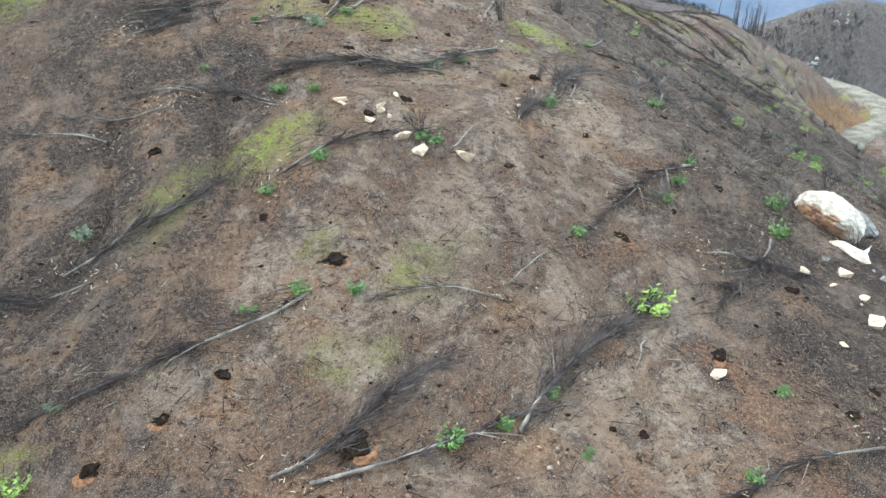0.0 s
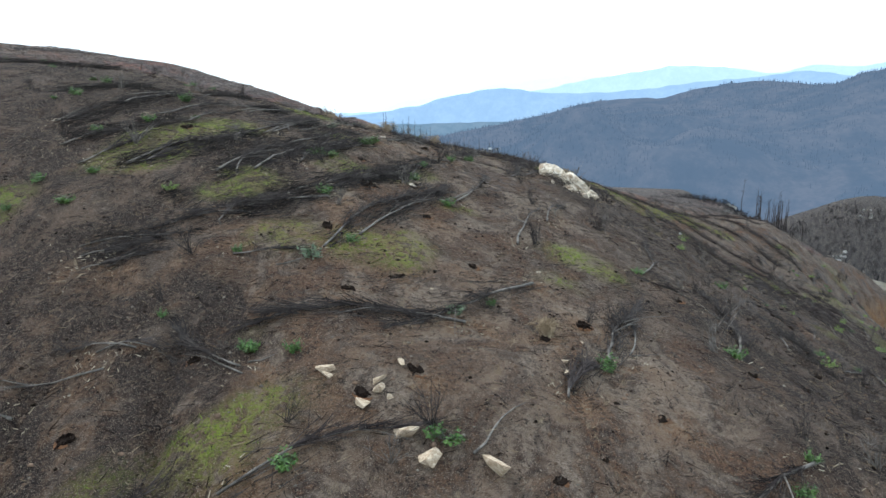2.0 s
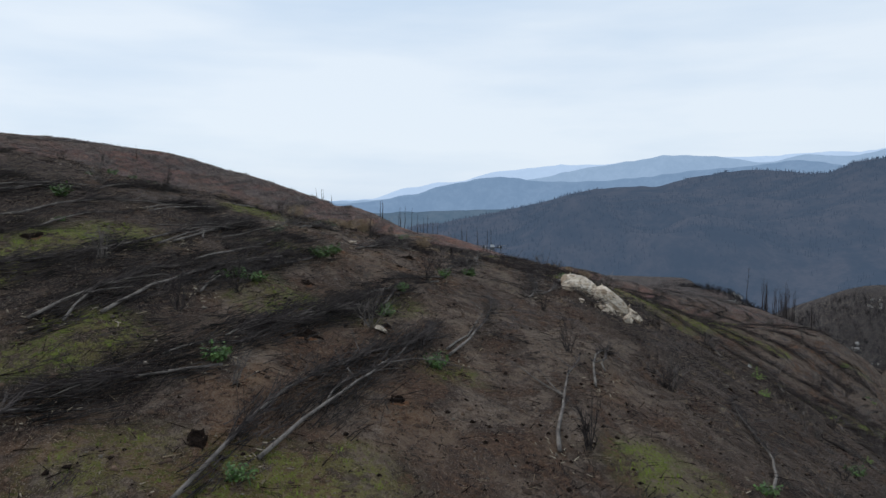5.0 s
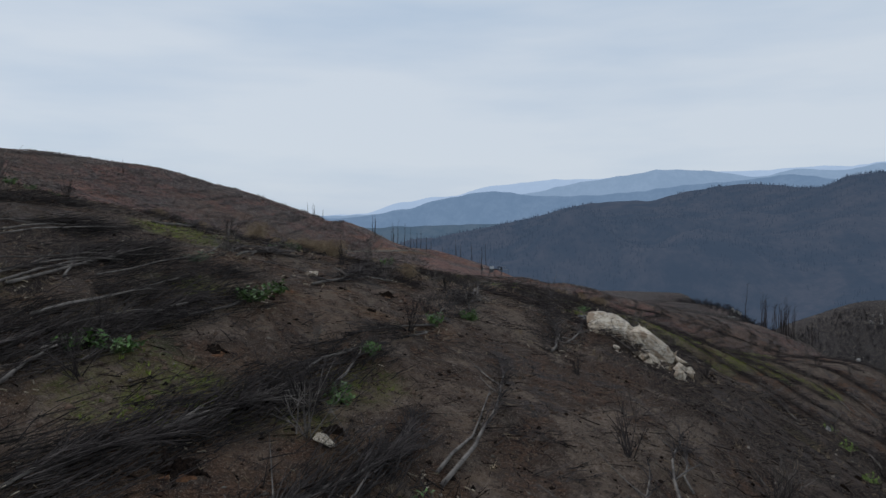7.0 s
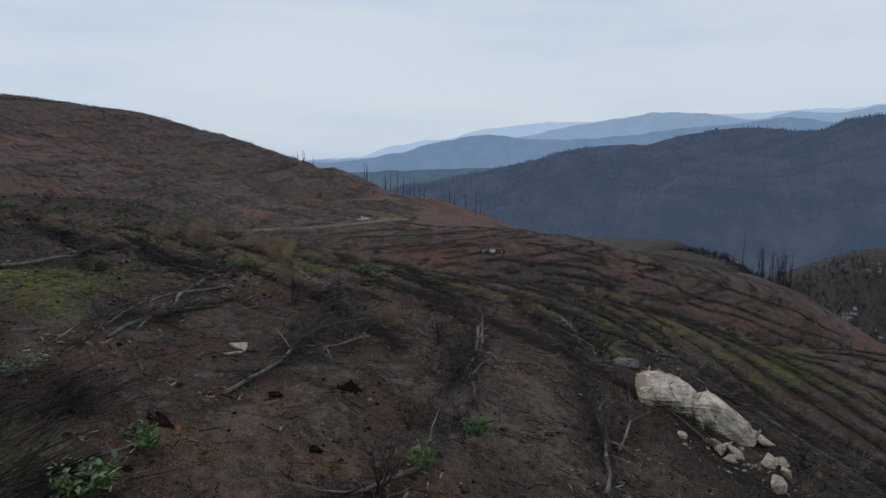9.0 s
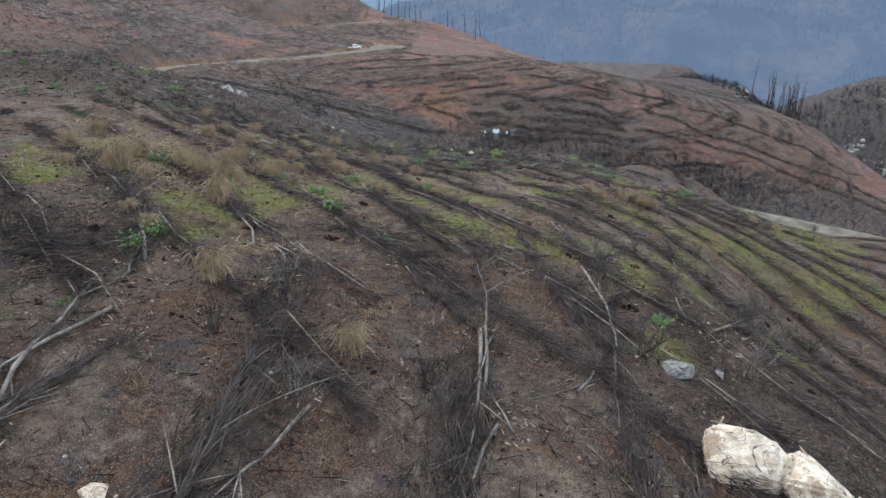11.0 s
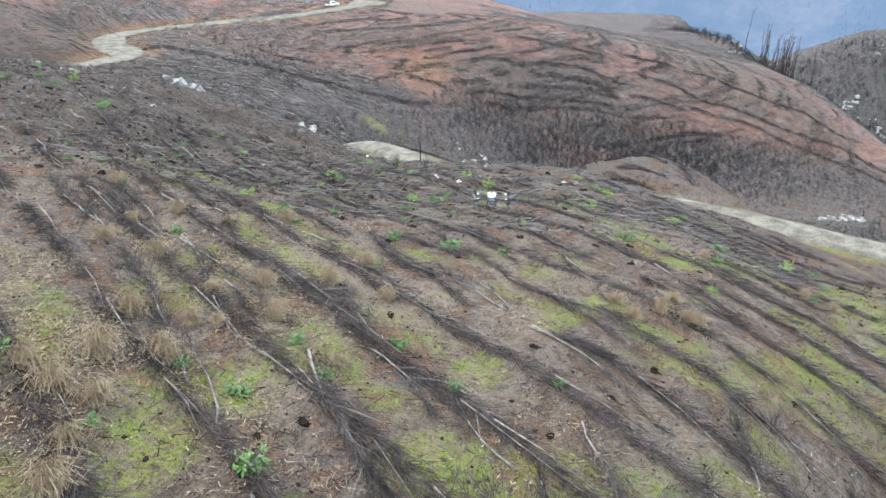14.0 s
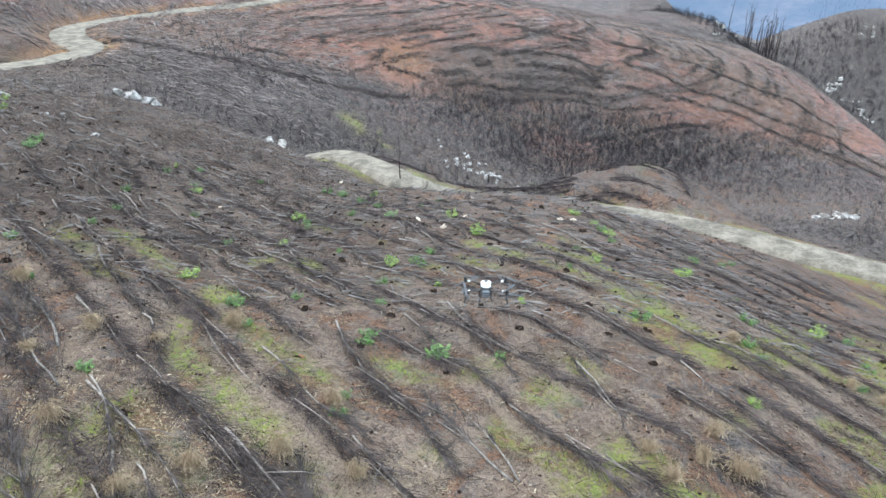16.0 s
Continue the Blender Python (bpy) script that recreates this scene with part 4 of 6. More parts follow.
STUMPS_C = [
    (-11, 70.2, 0.45), (-3.9, 70.9, 0.4), (12.7, 71.4, 0.35), (2.6, 71.5, 0.35), (4.8, 73.9, 0.35), (14.9, 74, 0.3),
    (34.3, 74.3, 0.3), (6.9, 76.3, 0.4), (2.8, 76.6, 0.35), (12.7, 77.4, 0.35), (-2.1, 77.8, 0.4), (-9.4, 81.4, 0.4),
    (13.2, 82.3, 0.4), (-12.4, 82.6, 0.35), (-11.8, 83.4, 0.3), (-10.1, 86.2, 0.4), (0.5, 86.2, 0.35), (-5.1, 86.4, 0.4),
    (-11.2, 90.9, 0.5), (17.3, 92.5, 0.3), (-4.7, 93.1, 0.4), (-14.4, 93.7, 0.4), (-8.1, 95.2, 0.4), (-8.3, 97.3, 0.4),
    (13.9, 97.6, 0.4), (14.3, 100.2, 0.4), (-2.9, 107.5, 0.4), (119.8, 248.9, 0.3),
]
STUMPS = STUMPS_A + STUMPS_B + STUMPS_C
SHRUBS_A = [
    (-8.7, 10.7, 0.6, 2), (6.2, 10.7, 0.4, 0), (3, 11.2, 0.3, 0), (0.2, 11.5, 0.6, 0), (1.3, 11.8, 0.4, 0), (-8.8, 12.8, 0.35, 1),
    (2.4, 12.9, 0.4, 0), (7.9, 13.2, 0.3, 0), (-4.8, 15, 0.4, 0), (-2.2, 15.4, 0.5, 0), (-3.6, 15.5, 0.5, 0), (5.4, 15.9, 1, 2),
    (3.8, 18.1, 0.5, 0), (-10.6, 18.9, 0.6, 1), (-5.2, 19.6, 0.5, 0), (-3.7, 20.3, 0.6, 0), (10.7, 20.5, 0.7, 0), (-0.4, 21, 0.6, 0),
    (7.1, 21.1, 0.5, 0), (7.8, 22, 0.5, 0), (11.3, 22.3, 0.7, 0), (8.6, 23.5, 0.5, 0), (-4.5, 24.3, 0.5, 0), (-5.7, 24.7, 0.4, 0),
]
SHRUBS_B = [
    (-5.8, 24.7, 0.55, 0), (3.9, 25.4, 0.5, 0), (3.9, 25.8, 0.55, 0), (-8.7, 26.1, 0.35, 0), (-0.3, 27.3, 0.6, 1), (0.8, 28.3, 0.4, 0),
    (-7.6, 29.7, 0.45, 0), (-5.1, 29.8, 0.7, 1), (9.1, 30.1, 0.75, 0), (-4.1, 31.5, 0.5, 0), (-11.4, 33.5, 0.5, 2), (-5.8, 35.2, 0.6, 0),
    (7.2, 36.4, 0.5, 0), (-0.9, 38.4, 0.6, 0), (-15.3, 40.8, 0.7, 0), (-7.4, 40.8, 0.6, 0), (17.4, 41, 0.5, 0), (-6.8, 41, 0.8, 0),
    (-2.7, 42.1, 0.6, 0), (-20.2, 43.4, 0.6, 0), (-2.5, 44.8, 0.5, 0), (-15.5, 45.8, 0.8, 0), (-5.7, 45.9, 0.6, 0), (-5.6, 46.1, 0.9, 0),
]
SHRUBS_C = [
    (-20.4, 47.1, 0.6, 0), (-5.4, 47.5, 0.65, 0), (16.3, 48.4, 0.4, 2), (-8.1, 48.7, 0.6, 1), (-1.1, 49.2, 0.3, 0), (-1.1, 49.5, 0.55, 0),
    (-0, 51.2, 0.4, 0), (-0.1, 51.3, 0.6, 0), (13.6, 52, 0.45, 2), (-8.3, 57.8, 0.3, 0), (-8.8, 62, 0.7, 0), (-8.6, 63.1, 0.6, 0),
    (5.9, 63.9, 0.6, 0), (-2.6, 66.9, 0.5, 1), (29.5, 66.9, 0.4, 2), (-4.6, 68.7, 0.8, 0), (-8.6, 69.5, 0.6, 0), (-5.8, 72, 0.6, 0),
    (-12.2, 72.3, 0.7, 0), (-7.6, 73, 0.5, 0), (0, 73.2, 0.5, 0), (-3.7, 73.4, 0.5, 0), (3.2, 74, 0.4, 0), (-4.8, 75.1, 0.5, 0),
]
SHRUBS_D = [
    (-1.7, 75.6, 0.6, 0), (34.3, 77.5, 0.5, 2), (-19.8, 81.5, 0.7, 0), (-3.2, 82.6, 0.5, 0), (-11.3, 83.5, 0.5, 0), (-3.1, 83.7, 0.5, 0),
    (-7.4, 88.6, 0.5, 0), (-16.1, 89.8, 0.5, 0), (-6.1, 92.5, 0.5, 0), (-2.3, 93.1, 0.5, 0), (-20.4, 93.2, 0.6, 0), (4.5, 93.9, 0.4, 2),
    (0.5, 96.2, 0.4, 2), (-22.4, 97.2, 0.6, 0), (-18.3, 100, 0.5, 0), (18.4, 100.1, 0.4, 0), (8.2, 100.1, 0.4, 0), (-11.3, 100.6, 0.6, 0),
    (-5.1, 100.7, 0.4, 0), (-18.6, 104.1, 0.6, 0), (17.6, 105.8, 0.5, 0), (-32, 108.4, 0.7, 0), (-19.9, 108.8, 0.7, 0), (-26.1, 110, 0.7, 0),
    (22.2, 110.2, 0.6, 0), (-26.2, 110.8, 0.8, 0), (-26.7, 112.4, 0.8, 0),
]
SHRUBS = SHRUBS_A + SHRUBS_B + SHRUBS_C + SHRUBS_D
ROCKS_A = [
    (6.5, 13.7, 0.4), (10.4, 15.4, 0.3), (12, 16.7, 0.7), (12.2, 17.8, 0.3), (11.5, 18.3, 0.25), (10.8, 18.7, 0.4),
    (12.4, 19.3, 0.6), (0.6, 20.5, 0.8), (-0.7, 20.4, 0.55), (-1.2, 21, 0.7), (-2.3, 21.9, 0.5), (-1.7, 22.1, 0.2),
    (-2, 22.7, 0.35), (-3.3, 22.9, 0.35), (2.7, 24.8, 0.25), (-5.6, 53.1, 0.6), (7.8, 54.1, 0.6), (6.8, 54.8, 0.5),
    (6.9, 55.3, 0.9), (5.7, 55.3, 0.4), (8.6, 55.9, 0.5), (6.6, 55.6, 0.5), (8.7, 57.2, 0.9), (10.2, 112.9, 0.5),
    (-14.6, 110.9, 0.3), (1.2, 107.5, 0.6), (-3.4, 23.2, 0.42), (-2, 22.4, 0.42), (-1.6, 23.4, 0.3), (2.7, 25.4, 0.25),
    (-1.1, 28.7, 0.15), (2.6, 32.4, 0.2), (3.4, 27, 0.2), (-2.6, 39.8, 0.35), (-5.5, 52.4, 0.45),
]
ROCKS_B = [
    (2.9, 111.6, 0.6), (-0.6, 109.3, 0.5), (-7.6, 124.9, 0.5), (3.9, 117.8, 0.5), (11.2, 113, 0.6),
]
ROCKS = ROCKS_A + ROCKS_B


# reddish pits of turned soil round the stumps and at the feet of felled stems
pits = np.zeros(GX.shape)
for x, y, size in [(x, y, 0.55 + 0.5 * s) for x, y, s in STUMPS] + [(r_[0], r_[1], 0.7) for r_ in FELLED if r_[4]]:
    i0, i1, j0, j1 = np.searchsorted(gx, x - 3), np.searchsorted(gx, x + 3), np.searchsorted(gy, y - 3), np.searchsorted(gy, y + 3)
    pits[j0:j1, i0:i1] += np.exp(-((GX[j0:j1, i0:i1] - x - 0.2) ** 2 + (GY[j0:j1, i0:i1] - y + 0.25) ** 2) / (size * size))
zone("ochre", OCHRE + 0.8 * np.clip(pits, 0, 1) * (1 - 0.6 * smooth(GY, 58, 70)))

# ---- felled burnt saplings ----
def spray_of_twigs(at, along, count, reach, spread, rise, r):
    """Twigs that fan out from places on a stem, each with two finer forks: start, end and radii."""
    n = len(at)
    pick = r.randint(0, n, count)
    a = at[pick] + r.normal(0, 0.02, (count, 3))
    length = reach * r.uniform(0.35, 1.0, count)
    d = along[pick] * r.uniform(0.5, 1.0, (count, 1)) + np.stack([r.normal(0, spread, count), r.normal(0, spread, count), np.abs(r.normal(0, rise, count))], 1)
    d = d / np.linalg.norm(d, axis=1)[:, None]
    m = a + d * length[:, None] * 0.55
    starts, ends, r0, r1 = [a], [m], [np.full(count, 0.014)], [np.full(count, 0.010)]
    for k in range(3):
        e = d + r.normal(0, 0.33, (count, 3)) - np.array([0, 0, 0.12])
        e = e / np.linalg.norm(e, axis=1)[:, None]
        tip = m + e * length[:, None] * r.uniform(0.3, 0.7, (count, 1))
        starts.append(m), ends.append(tip), r0.append(np.full(count, 0.009)), r1.append(np.full(count, 0.004))
    return np.concatenate(starts), np.concatenate(ends), np.concatenate(r0), np.concatenate(r1)


def lift_above(points, gap=0.02):
    """Keeps points from sinking into the ground."""
    z = mesh_height(points[:, 0], points[:, 1]) + gap
    points[:, 2] = np.maximum(points[:, 2], z)
    return points


FELLED_LABELS = {
    0: "bare bleached pole lying on burnt soil", 1: "thin grey felled stem with a few twigs on bare soil", 2: "felled burnt sapling with bleached stem and sparse twigs",
    3: "felled burnt sapling with dark twiggy crown lying on soil", 4: "felled burnt sapling with dense dark brushwood crown", 5: "heap-like felled sapling with tangled dark brushwood",
    6: "long felled sapling buried in dense grey brushwood", 7: "large felled sapling with black tangled brushwood",
}


def felled_tree(bx, by, tx, ty, brush, r):
    length = math.hypot(tx - bx, ty - by)
    n = max(6, int(length / 0.7))
    s = np.linspace(0, 1, n)
    bend = 0.035 * length * np.sin(np.pi * s * r.uniform(0.8, 1.6)) * r.choice([-1, 1]) + r.normal(0, 0.03, n)
    side = np.array([-(ty - by), tx - bx]) / length
    x, y = bx + (tx - bx) * s + side[0] * bend, by + (ty - by) * s + side[1] * bend
    thick = min(0.054, 0.024 + 0.0045 * length) * r.uniform(0.85, 1.15)
    radii = thick * (1 - 0.80 * s)
    z = mesh_height(x, y)
    z = np.convolve(np.pad(z, 1, mode="edge"), [0.25, 0.5, 0.25], mode="valid")
    z = np.maximum(z, mesh_height(x, y)) + radii * 0.7 + 0.10 * np.sin(np.pi * s) * min(1, brush)
    path = np.stack([x, y, z], 1)
    origin = Vector((bx, by, z[0] - radii[0] * 0.7))
    tree = thing("felled_tree", origin, FELLED_LABELS[int(brush)], "fallen tree", "felled saplings on the hillside")
    verts, faces = tube(path - np.array(origin), radii)
    under(new("trunk", mesh_from("trunk", verts, faces, PALE_BARK, True)), tree, "bleached grey bark")
    along = np.gradient(path, axis=0)
    along = along / np.linalg.norm(along, axis=1)[:, None]
    if brush:
        late = s > 0.30 if brush < 4 else s > 0.12
        a, b, ra, rb = spray_of_twigs(path[late], along[late], int(17 * brush * max(1, length / 5)), 0.90 + 0.14 * brush, 0.11, 0.06, r)
        a, b = lift_above(a), lift_above(b)
        under(new("brush_crown", sticks_mesh("brush_crown", a - np.array(origin), b - np.array(origin), ra, rb, ROW_TWIG if by < 24 else TWIG)), tree, "fine charred twigs")
    for k in range(int(r.randint(1, 4)) if length > 3 else 0):
        i = int(n * r.uniform(0.35, 0.85))
        d = along[i] * 0.8 + np.array([*(side * r.choice([-1, 1]) * r.uniform(0.35, 0.8)), r.uniform(0.0, 0.25)])
        p = np.array([path[i] + d * q * r.uniform(0.9, 1.1) + np.array([0, 0, -0.1 * q * q]) for q in np.linspace(0, length * r.uniform(0.18, 0.32), 5)])
        p = lift_above(p, 0.03)
        p[0] = path[i]
        verts, faces = tube(p - np.array(origin), np.linspace(radii[i] * 0.7, 0.006, 5), 5)
        under(new("limb", mesh_from("limb", verts, faces, PALE_BARK, True)), tree)
    return tree


for row in FELLED:
    felled_tree(*row, rng)

# smaller stems that lie over the far shoulder of the field and on its flank
r2 = np.random.RandomState(21)
for k in range(64):
    x, y = r2.uniform(-42, 2), r2.uniform(97, 138)
    if y > 150 + 0.9 * x or y < 96 - 0.35 * x * 0.2:
        continue
    turn = -0.95 + r2.normal(0, 0.35)
    size = r2.uniform(2.2, 5.0)
    felled_tree(x, y, x + size * math.cos(turn), y + size * math.sin(turn), int(r2.randint(1, 4)), r2)
for k in range(64):
    x = r2.uniform(13, 46)
    y = r2.uniform(34, 66) + 0.8 * max(x - 20, 0)
    turn = r2.uniform(0.6, 1.6)
    size = r2.uniform(2.0, 4.5)
    felled_tree(x, y, x + size * math.cos(turn), y + size * math.sin(turn), int(r2.randint(1, 5)), r2)

# ---- brushwood left along the planting rows ----
def brush_lines(lines, density, reach, tall, r, name, label, material=TWIG, sway=0.45):
    """Loose brushwood heaped along lines on the ground."""
    starts, ends = [], []
    for p0, p1, wide in lines:
        p0, p1 = np.array(p0), np.array(p1)
        d = p1 - p0
        long = np.linalg.norm(d)
        n = int(long * density)
        if n < 2:
            continue
        d = d / long
        t = r.uniform(0, long, n)
        keep = value_noise(p0[0] + d[0] * t, p0[1] + d[1] * t, 3.0) > 0.32
        t = t[keep]
        n = len(t)
        off = r.normal(0, wide, n)
        x, y = p0[0] + d[0] * t - d[1] * off, p0[1] + d[1] * t + d[0] * off
        z = mesh_height(x, y) + np.abs(r.normal(0, tall * 0.5, n))
        turn = math.atan2(d[1], d[0]) + r.normal(0, sway, n)
        size = reach * r.uniform(0.3, 1.0, n)
        a = np.stack([x, y, z], 1)
        b = a + np.stack([np.cos(turn) * size, np.sin(turn) * size, r.normal(0.06, 0.14, n) * size], 1)
        starts.append(a), ends.append(b)
    a, b = lift_above(np.concatenate(starts)), lift_above(np.concatenate(ends))
    ob = new(name, sticks_mesh(name, a, b, r.uniform(0.006, 0.016, len(a)), 0.003, material))
    return tagged(ob, label, "brushwood", kind="stuff")


rows = []
along_row = np.array([0.65, -0.76])
for k in range(10, 34):
    c = 3.1 * k - 1.9
    for t in np.arange(-122, 4, 6.0):
        p = np.array([0.76 * c, 0.65 * c]) + along_row * t
        q = p + along_row * 6.0
        middle = (p + q) / 2
        shift = 3.1 * 0.35 * (value_noise(middle[0], middle[1], 26) - 0.5)
        p, q = p - shift * np.array([0.76, 0.65]), q - shift * np.array([0.76, 0.65])
        if 58 < middle[1] < 118 and -24 < middle[0] < 32:
            rows.append((p, q, 0.18))
brush_lines(rows, 66, 1.0, 0.17, np.random.RandomState(5), "row_brushwood", "dark burnt brushwood raked into planting rows", ROW_TWIG)
poles = []
r10 = np.random.RandomState(91)
for p, q, wide in rows:
    for k in range(r10.randint(1, 4)):
        poles.append((p + (q - p) * r10.uniform(-0.1, 0.7) + r10.normal(0, 0.16, 2), math.atan2(*(q - p)[::-1]) + r10.normal(0, 0.09), r10.uniform(1.6, 4.6)))
a = np.array([(*p, 0) for p, t, l in poles])
b = a + np.array([(math.cos(t) * l, math.sin(t) * l, 0) for p, t, l in poles])
m_ = (a + b) / 2 + r10.normal(0, 0.12, a.shape)
for pts in (a, m_, b):
    pts[:, 2] = mesh_height(pts[:, 0], pts[:, 1]) + r10.uniform(0.05, 0.28, len(pts))
thick_ = r10.uniform(0.014, 0.032, len(a))
row_poles = new("row_poles", sticks_mesh("row_poles", np.concatenate([a, m_]), np.concatenate([m_, b]), np.concatenate([thick_, thick_ * 0.75]), np.concatenate([thick_ * 0.75, thick_ * 0.35]), GREY_BARK, 5))
tagged(row_poles, "thin grey felled stems lying along the planting rows", "felled stems", kind="stuff")
near_rows = [((r_[0], r_[1]), (r_[2], r_[3]), 0.30) for r_ in FELLED if r_[4] >= 3]
brush_lines(near_rows, 22, 1.2, 0.24, np.random.RandomState(6), "loose_brushwood", "loose charred brushwood heaped along felled stems", TWIG, 0.28)
bands = [
    ((-12.9, 29.5), (-9.6, 31.1)), ((-9.6, 31.1), (-7.4, 33.3)), ((-7.4, 33.3), (-5.6, 36.9)), ((-5.6, 36.9), (-3.5, 42.7)), ((-12.1, 28.3), (-10.4, 29.4)),
    ((-11.4, 32.8), (-9.8, 35.2)), ((-9.8, 35.2), (-9, 40.6)), ((-9, 40.6), (-6.9, 48.8)), ((-16.1, 34.6), (-14, 35.6)), ((-14, 35.6), (-11.6, 38.1)),
    ((-11.6, 38.1), (-9.1, 48)), ((-17.8, 37.5), (-16, 39.4)), ((-16, 39.4), (-14.1, 41.4)), ((-14.1, 41.4), (-11.3, 49.5)), ((-19.1, 39.5), (-17.6, 42.5)),
    ((-17.6, 42.5), (-14.7, 54.2)), ((-21.7, 43.6), (-18.3, 47.5)), ((-3.4, 33.2), (-1.6, 39.9)), ((-6.1, 36.6), (-5, 38.6)), ((-5, 38.6), (-3.6, 41.9)),
    ((-3.6, 41.9), (-2, 46.4)), ((-7.8, 39.3), (-7.3, 43)), ((-7.3, 43), (-6.1, 46.2)), ((-10.1, 42.8), (-9.2, 48.3)), ((-0.9, 50.4), (0.8, 69.1)),
    ((-0.3, 54.8), (-0.4, 62.2)), ((-0.4, 62.2), (-1.6, 67.4)), ((-1.6, 67.4), (-4.5, 66.8)), ((-7.7, 51.2), (-6.8, 56.8)), ((-4.6, 52.2), (-3.7, 58.1)),
    ((-3.7, 58.1), (-5.3, 65.7)), ((3, 51.7), (3.6, 58.7)), ((3.6, 58.7), (3.2, 66.5)), ((-8.9, 63.6), (-10.8, 59.6)), ((-36, 46), (-24, 55)),
    ((-15, 60), (-9, 62)), ((14, 34), (17, 46)), ((20, 50), (24, 66)),
]
brush_lines([(a, b, 0.5) for a, b in bands if a[1] < 50], 84, 1.2, 0.16, np.random.RandomState(8), "contour_brushwood", "black burnt brushwood banked along the slope", CHAR_TWIG, 0.25)
brush_lines([(a, b, 0.4) for a, b in bands if a[1] >= 50], 42, 1.1, 0.16, np.random.RandomState(18), "crest_brushwood", "thin burnt brushwood banked over the hill crest", TWIG, 0.3)
# felled saplings whose bleached stems show along the longer banks
r13 = np.random.RandomState(95)
for p, q in bands:
    if p[0] < 2 and p[1] < 52 and math.dist(p, q) > 3:
        u, off = r13.uniform(0.0, 0.5), r13.uniform(-0.7, 0.7)
        e = u + r13.uniform(0.35, 0.7)
        felled_tree(p[0] + (q[0] - p[0]) * u + off, p[1] + (q[1] - p[1]) * u, p[0] + (q[0] - p[0]) * e - off, p[1] + (q[1] - p[1]) * e, 1, r13)
# long thin stems lying on those banks
a, b = [], []
r12 = np.random.RandomState(93)
for p, q in bands:
    p, q = np.array(p, float), np.array(q, float)
    span, way = np.linalg.norm(q - p), math.atan2(q[1] - p[1], q[0] - p[0])
    for k in range(int(span / 8)):
        s = p + (q - p) * r12.uniform(-0.1, 0.7) + r12.normal(0, 0.45, 2)
        t, l = way + r12.normal(0, 0.12), r12.uniform(2.5, 6.0)
        for h in range(4):
            bend = r12.normal(0, 0.05)
            e = s + np.array([math.cos(t + bend), math.sin(t + bend)]) * l / 4
            a.append((*s, 0)), b.append((*e, 0))
            s = e
a, b = np.array(a), np.array(b)
a[:, 2], b[:, 2] = mesh_height(a[:, 0], a[:, 1]) + 0.20, mesh_height(b[:, 0], b[:, 1]) + 0.20
tagged(new("bank_poles", sticks_mesh("bank_poles", a, b, np.tile([0.026, 0.022, 0.017, 0.012], len(a) // 4), np.tile([0.022, 0.017, 0.012, 0.005], len(a) // 4), PALE_BARK, 5)), "long bleached stems lying on banked brushwood", "felled stems", kind="stuff")
scatter = []
r3 = np.random.RandomState(9)
for k in range(520):
    x, y = r3.uniform(-40, 36), r3.uniform(8, 122)
    turn = r3.uniform(0, math.pi)
    scatter.append(((x, y), (x + 1.3 * math.cos(turn), y + 1.3 * math.sin(turn)), 0.25))
brush_lines(scatter, 12, 0.7, 0.1, r3, "scattered_twigs", "scattered burnt twigs on bare soil")

# ---- burnt-out stumps ----
def stump_mesh(seed):
    """A ragged charred shell round a burnt-out middle."""
    r = np.random.RandomState(seed)
    n = 16
    verts, faces = [], []
    lean = r.normal(0, 0.3, 2)
    rag = 0.35 + 0.9 * r.rand(n) ** 1.5
    gap = r.uniform(0, 6.28)
    for radius, z in ((1.3, -0.35), (1.12, 0.02), (0.95, 0.55), (0.80, 0.50), (0.6, 0.30), (0.3, 0.24)):
        for k in range(n):
            t = 2 * math.pi * k / n
            w = radius * (1 + 0.2 * math.sin(2 * t + seed) + 0.1 * math.sin(5 * t + 2 * seed) + r.normal(0, 0.07))
            top = max(0.2, z * rag[k] * (0.35 + 0.65 * min(1, abs(math.sin((t - gap) / 2)) * 1.6)) * 1.6) if z > 0.4 else z
            verts.append((w * math.cos(t) + lean[0] * top, w * math.sin(t) + lean[1] * top, top))
    for i in range(5):
        for k in range(n):
            faces.append((i * n + k, i * n + (k + 1) % n, (i + 1) * n + (k + 1) % n, (i + 1) * n + k))
    faces.append(tuple(5 * n + k for k in range(n)))
    return mesh_from("charred_shell", verts, faces, CHARRED)


def root_mesh(seed):
    r = np.random.RandomState(seed)
    p = np.stack([np.linspace(0.7, 2.1, 5), r.normal(0, 0.12, 5).cumsum(), np.array([0.22, 0.16, 0.06, -0.02, -0.1])], 1)
    verts, faces = tube(p, [0.30, 0.24, 0.17, 0.11, 0.04], 6)
    return mesh_from("root", verts, faces, CHARRED, True)


def rim_mesh(seed):
    r = np.random.RandomState(seed)
    n = 16
    verts, faces = [], []
    for radius, z in ((1.9, -0.22), (1.55, 0.05), (1.28, 0.10), (1.05, -0.25)):
        for k in range(n):
            t = 2 * math.pi * k / n
            w = radius * (1 + 0.25 * math.sin(t + seed) + 0.12 * math.sin(3 * t + seed) + r.normal(0, 0.08))
            verts.append((w * math.cos(t), w * math.sin(t), z + r.normal(0, 0.05) - 0.12 * (1 + math.sin(t + 2 * seed))))
    for i in range(3):
        for k in range(n):
            faces.append((i * n + k, i * n + (k + 1) % n, (i + 1) * n + (k + 1) % n, (i + 1) * n + k))
    return mesh_from("soil_rim", verts, faces, RUSTY_SOIL, True)


SHELLS, ROOTS, RIMS = [stump_mesh(k) for k in range(6)], [root_mesh(k + 40) for k in range(4)], [rim_mesh(k + 60) for k in range(4)]


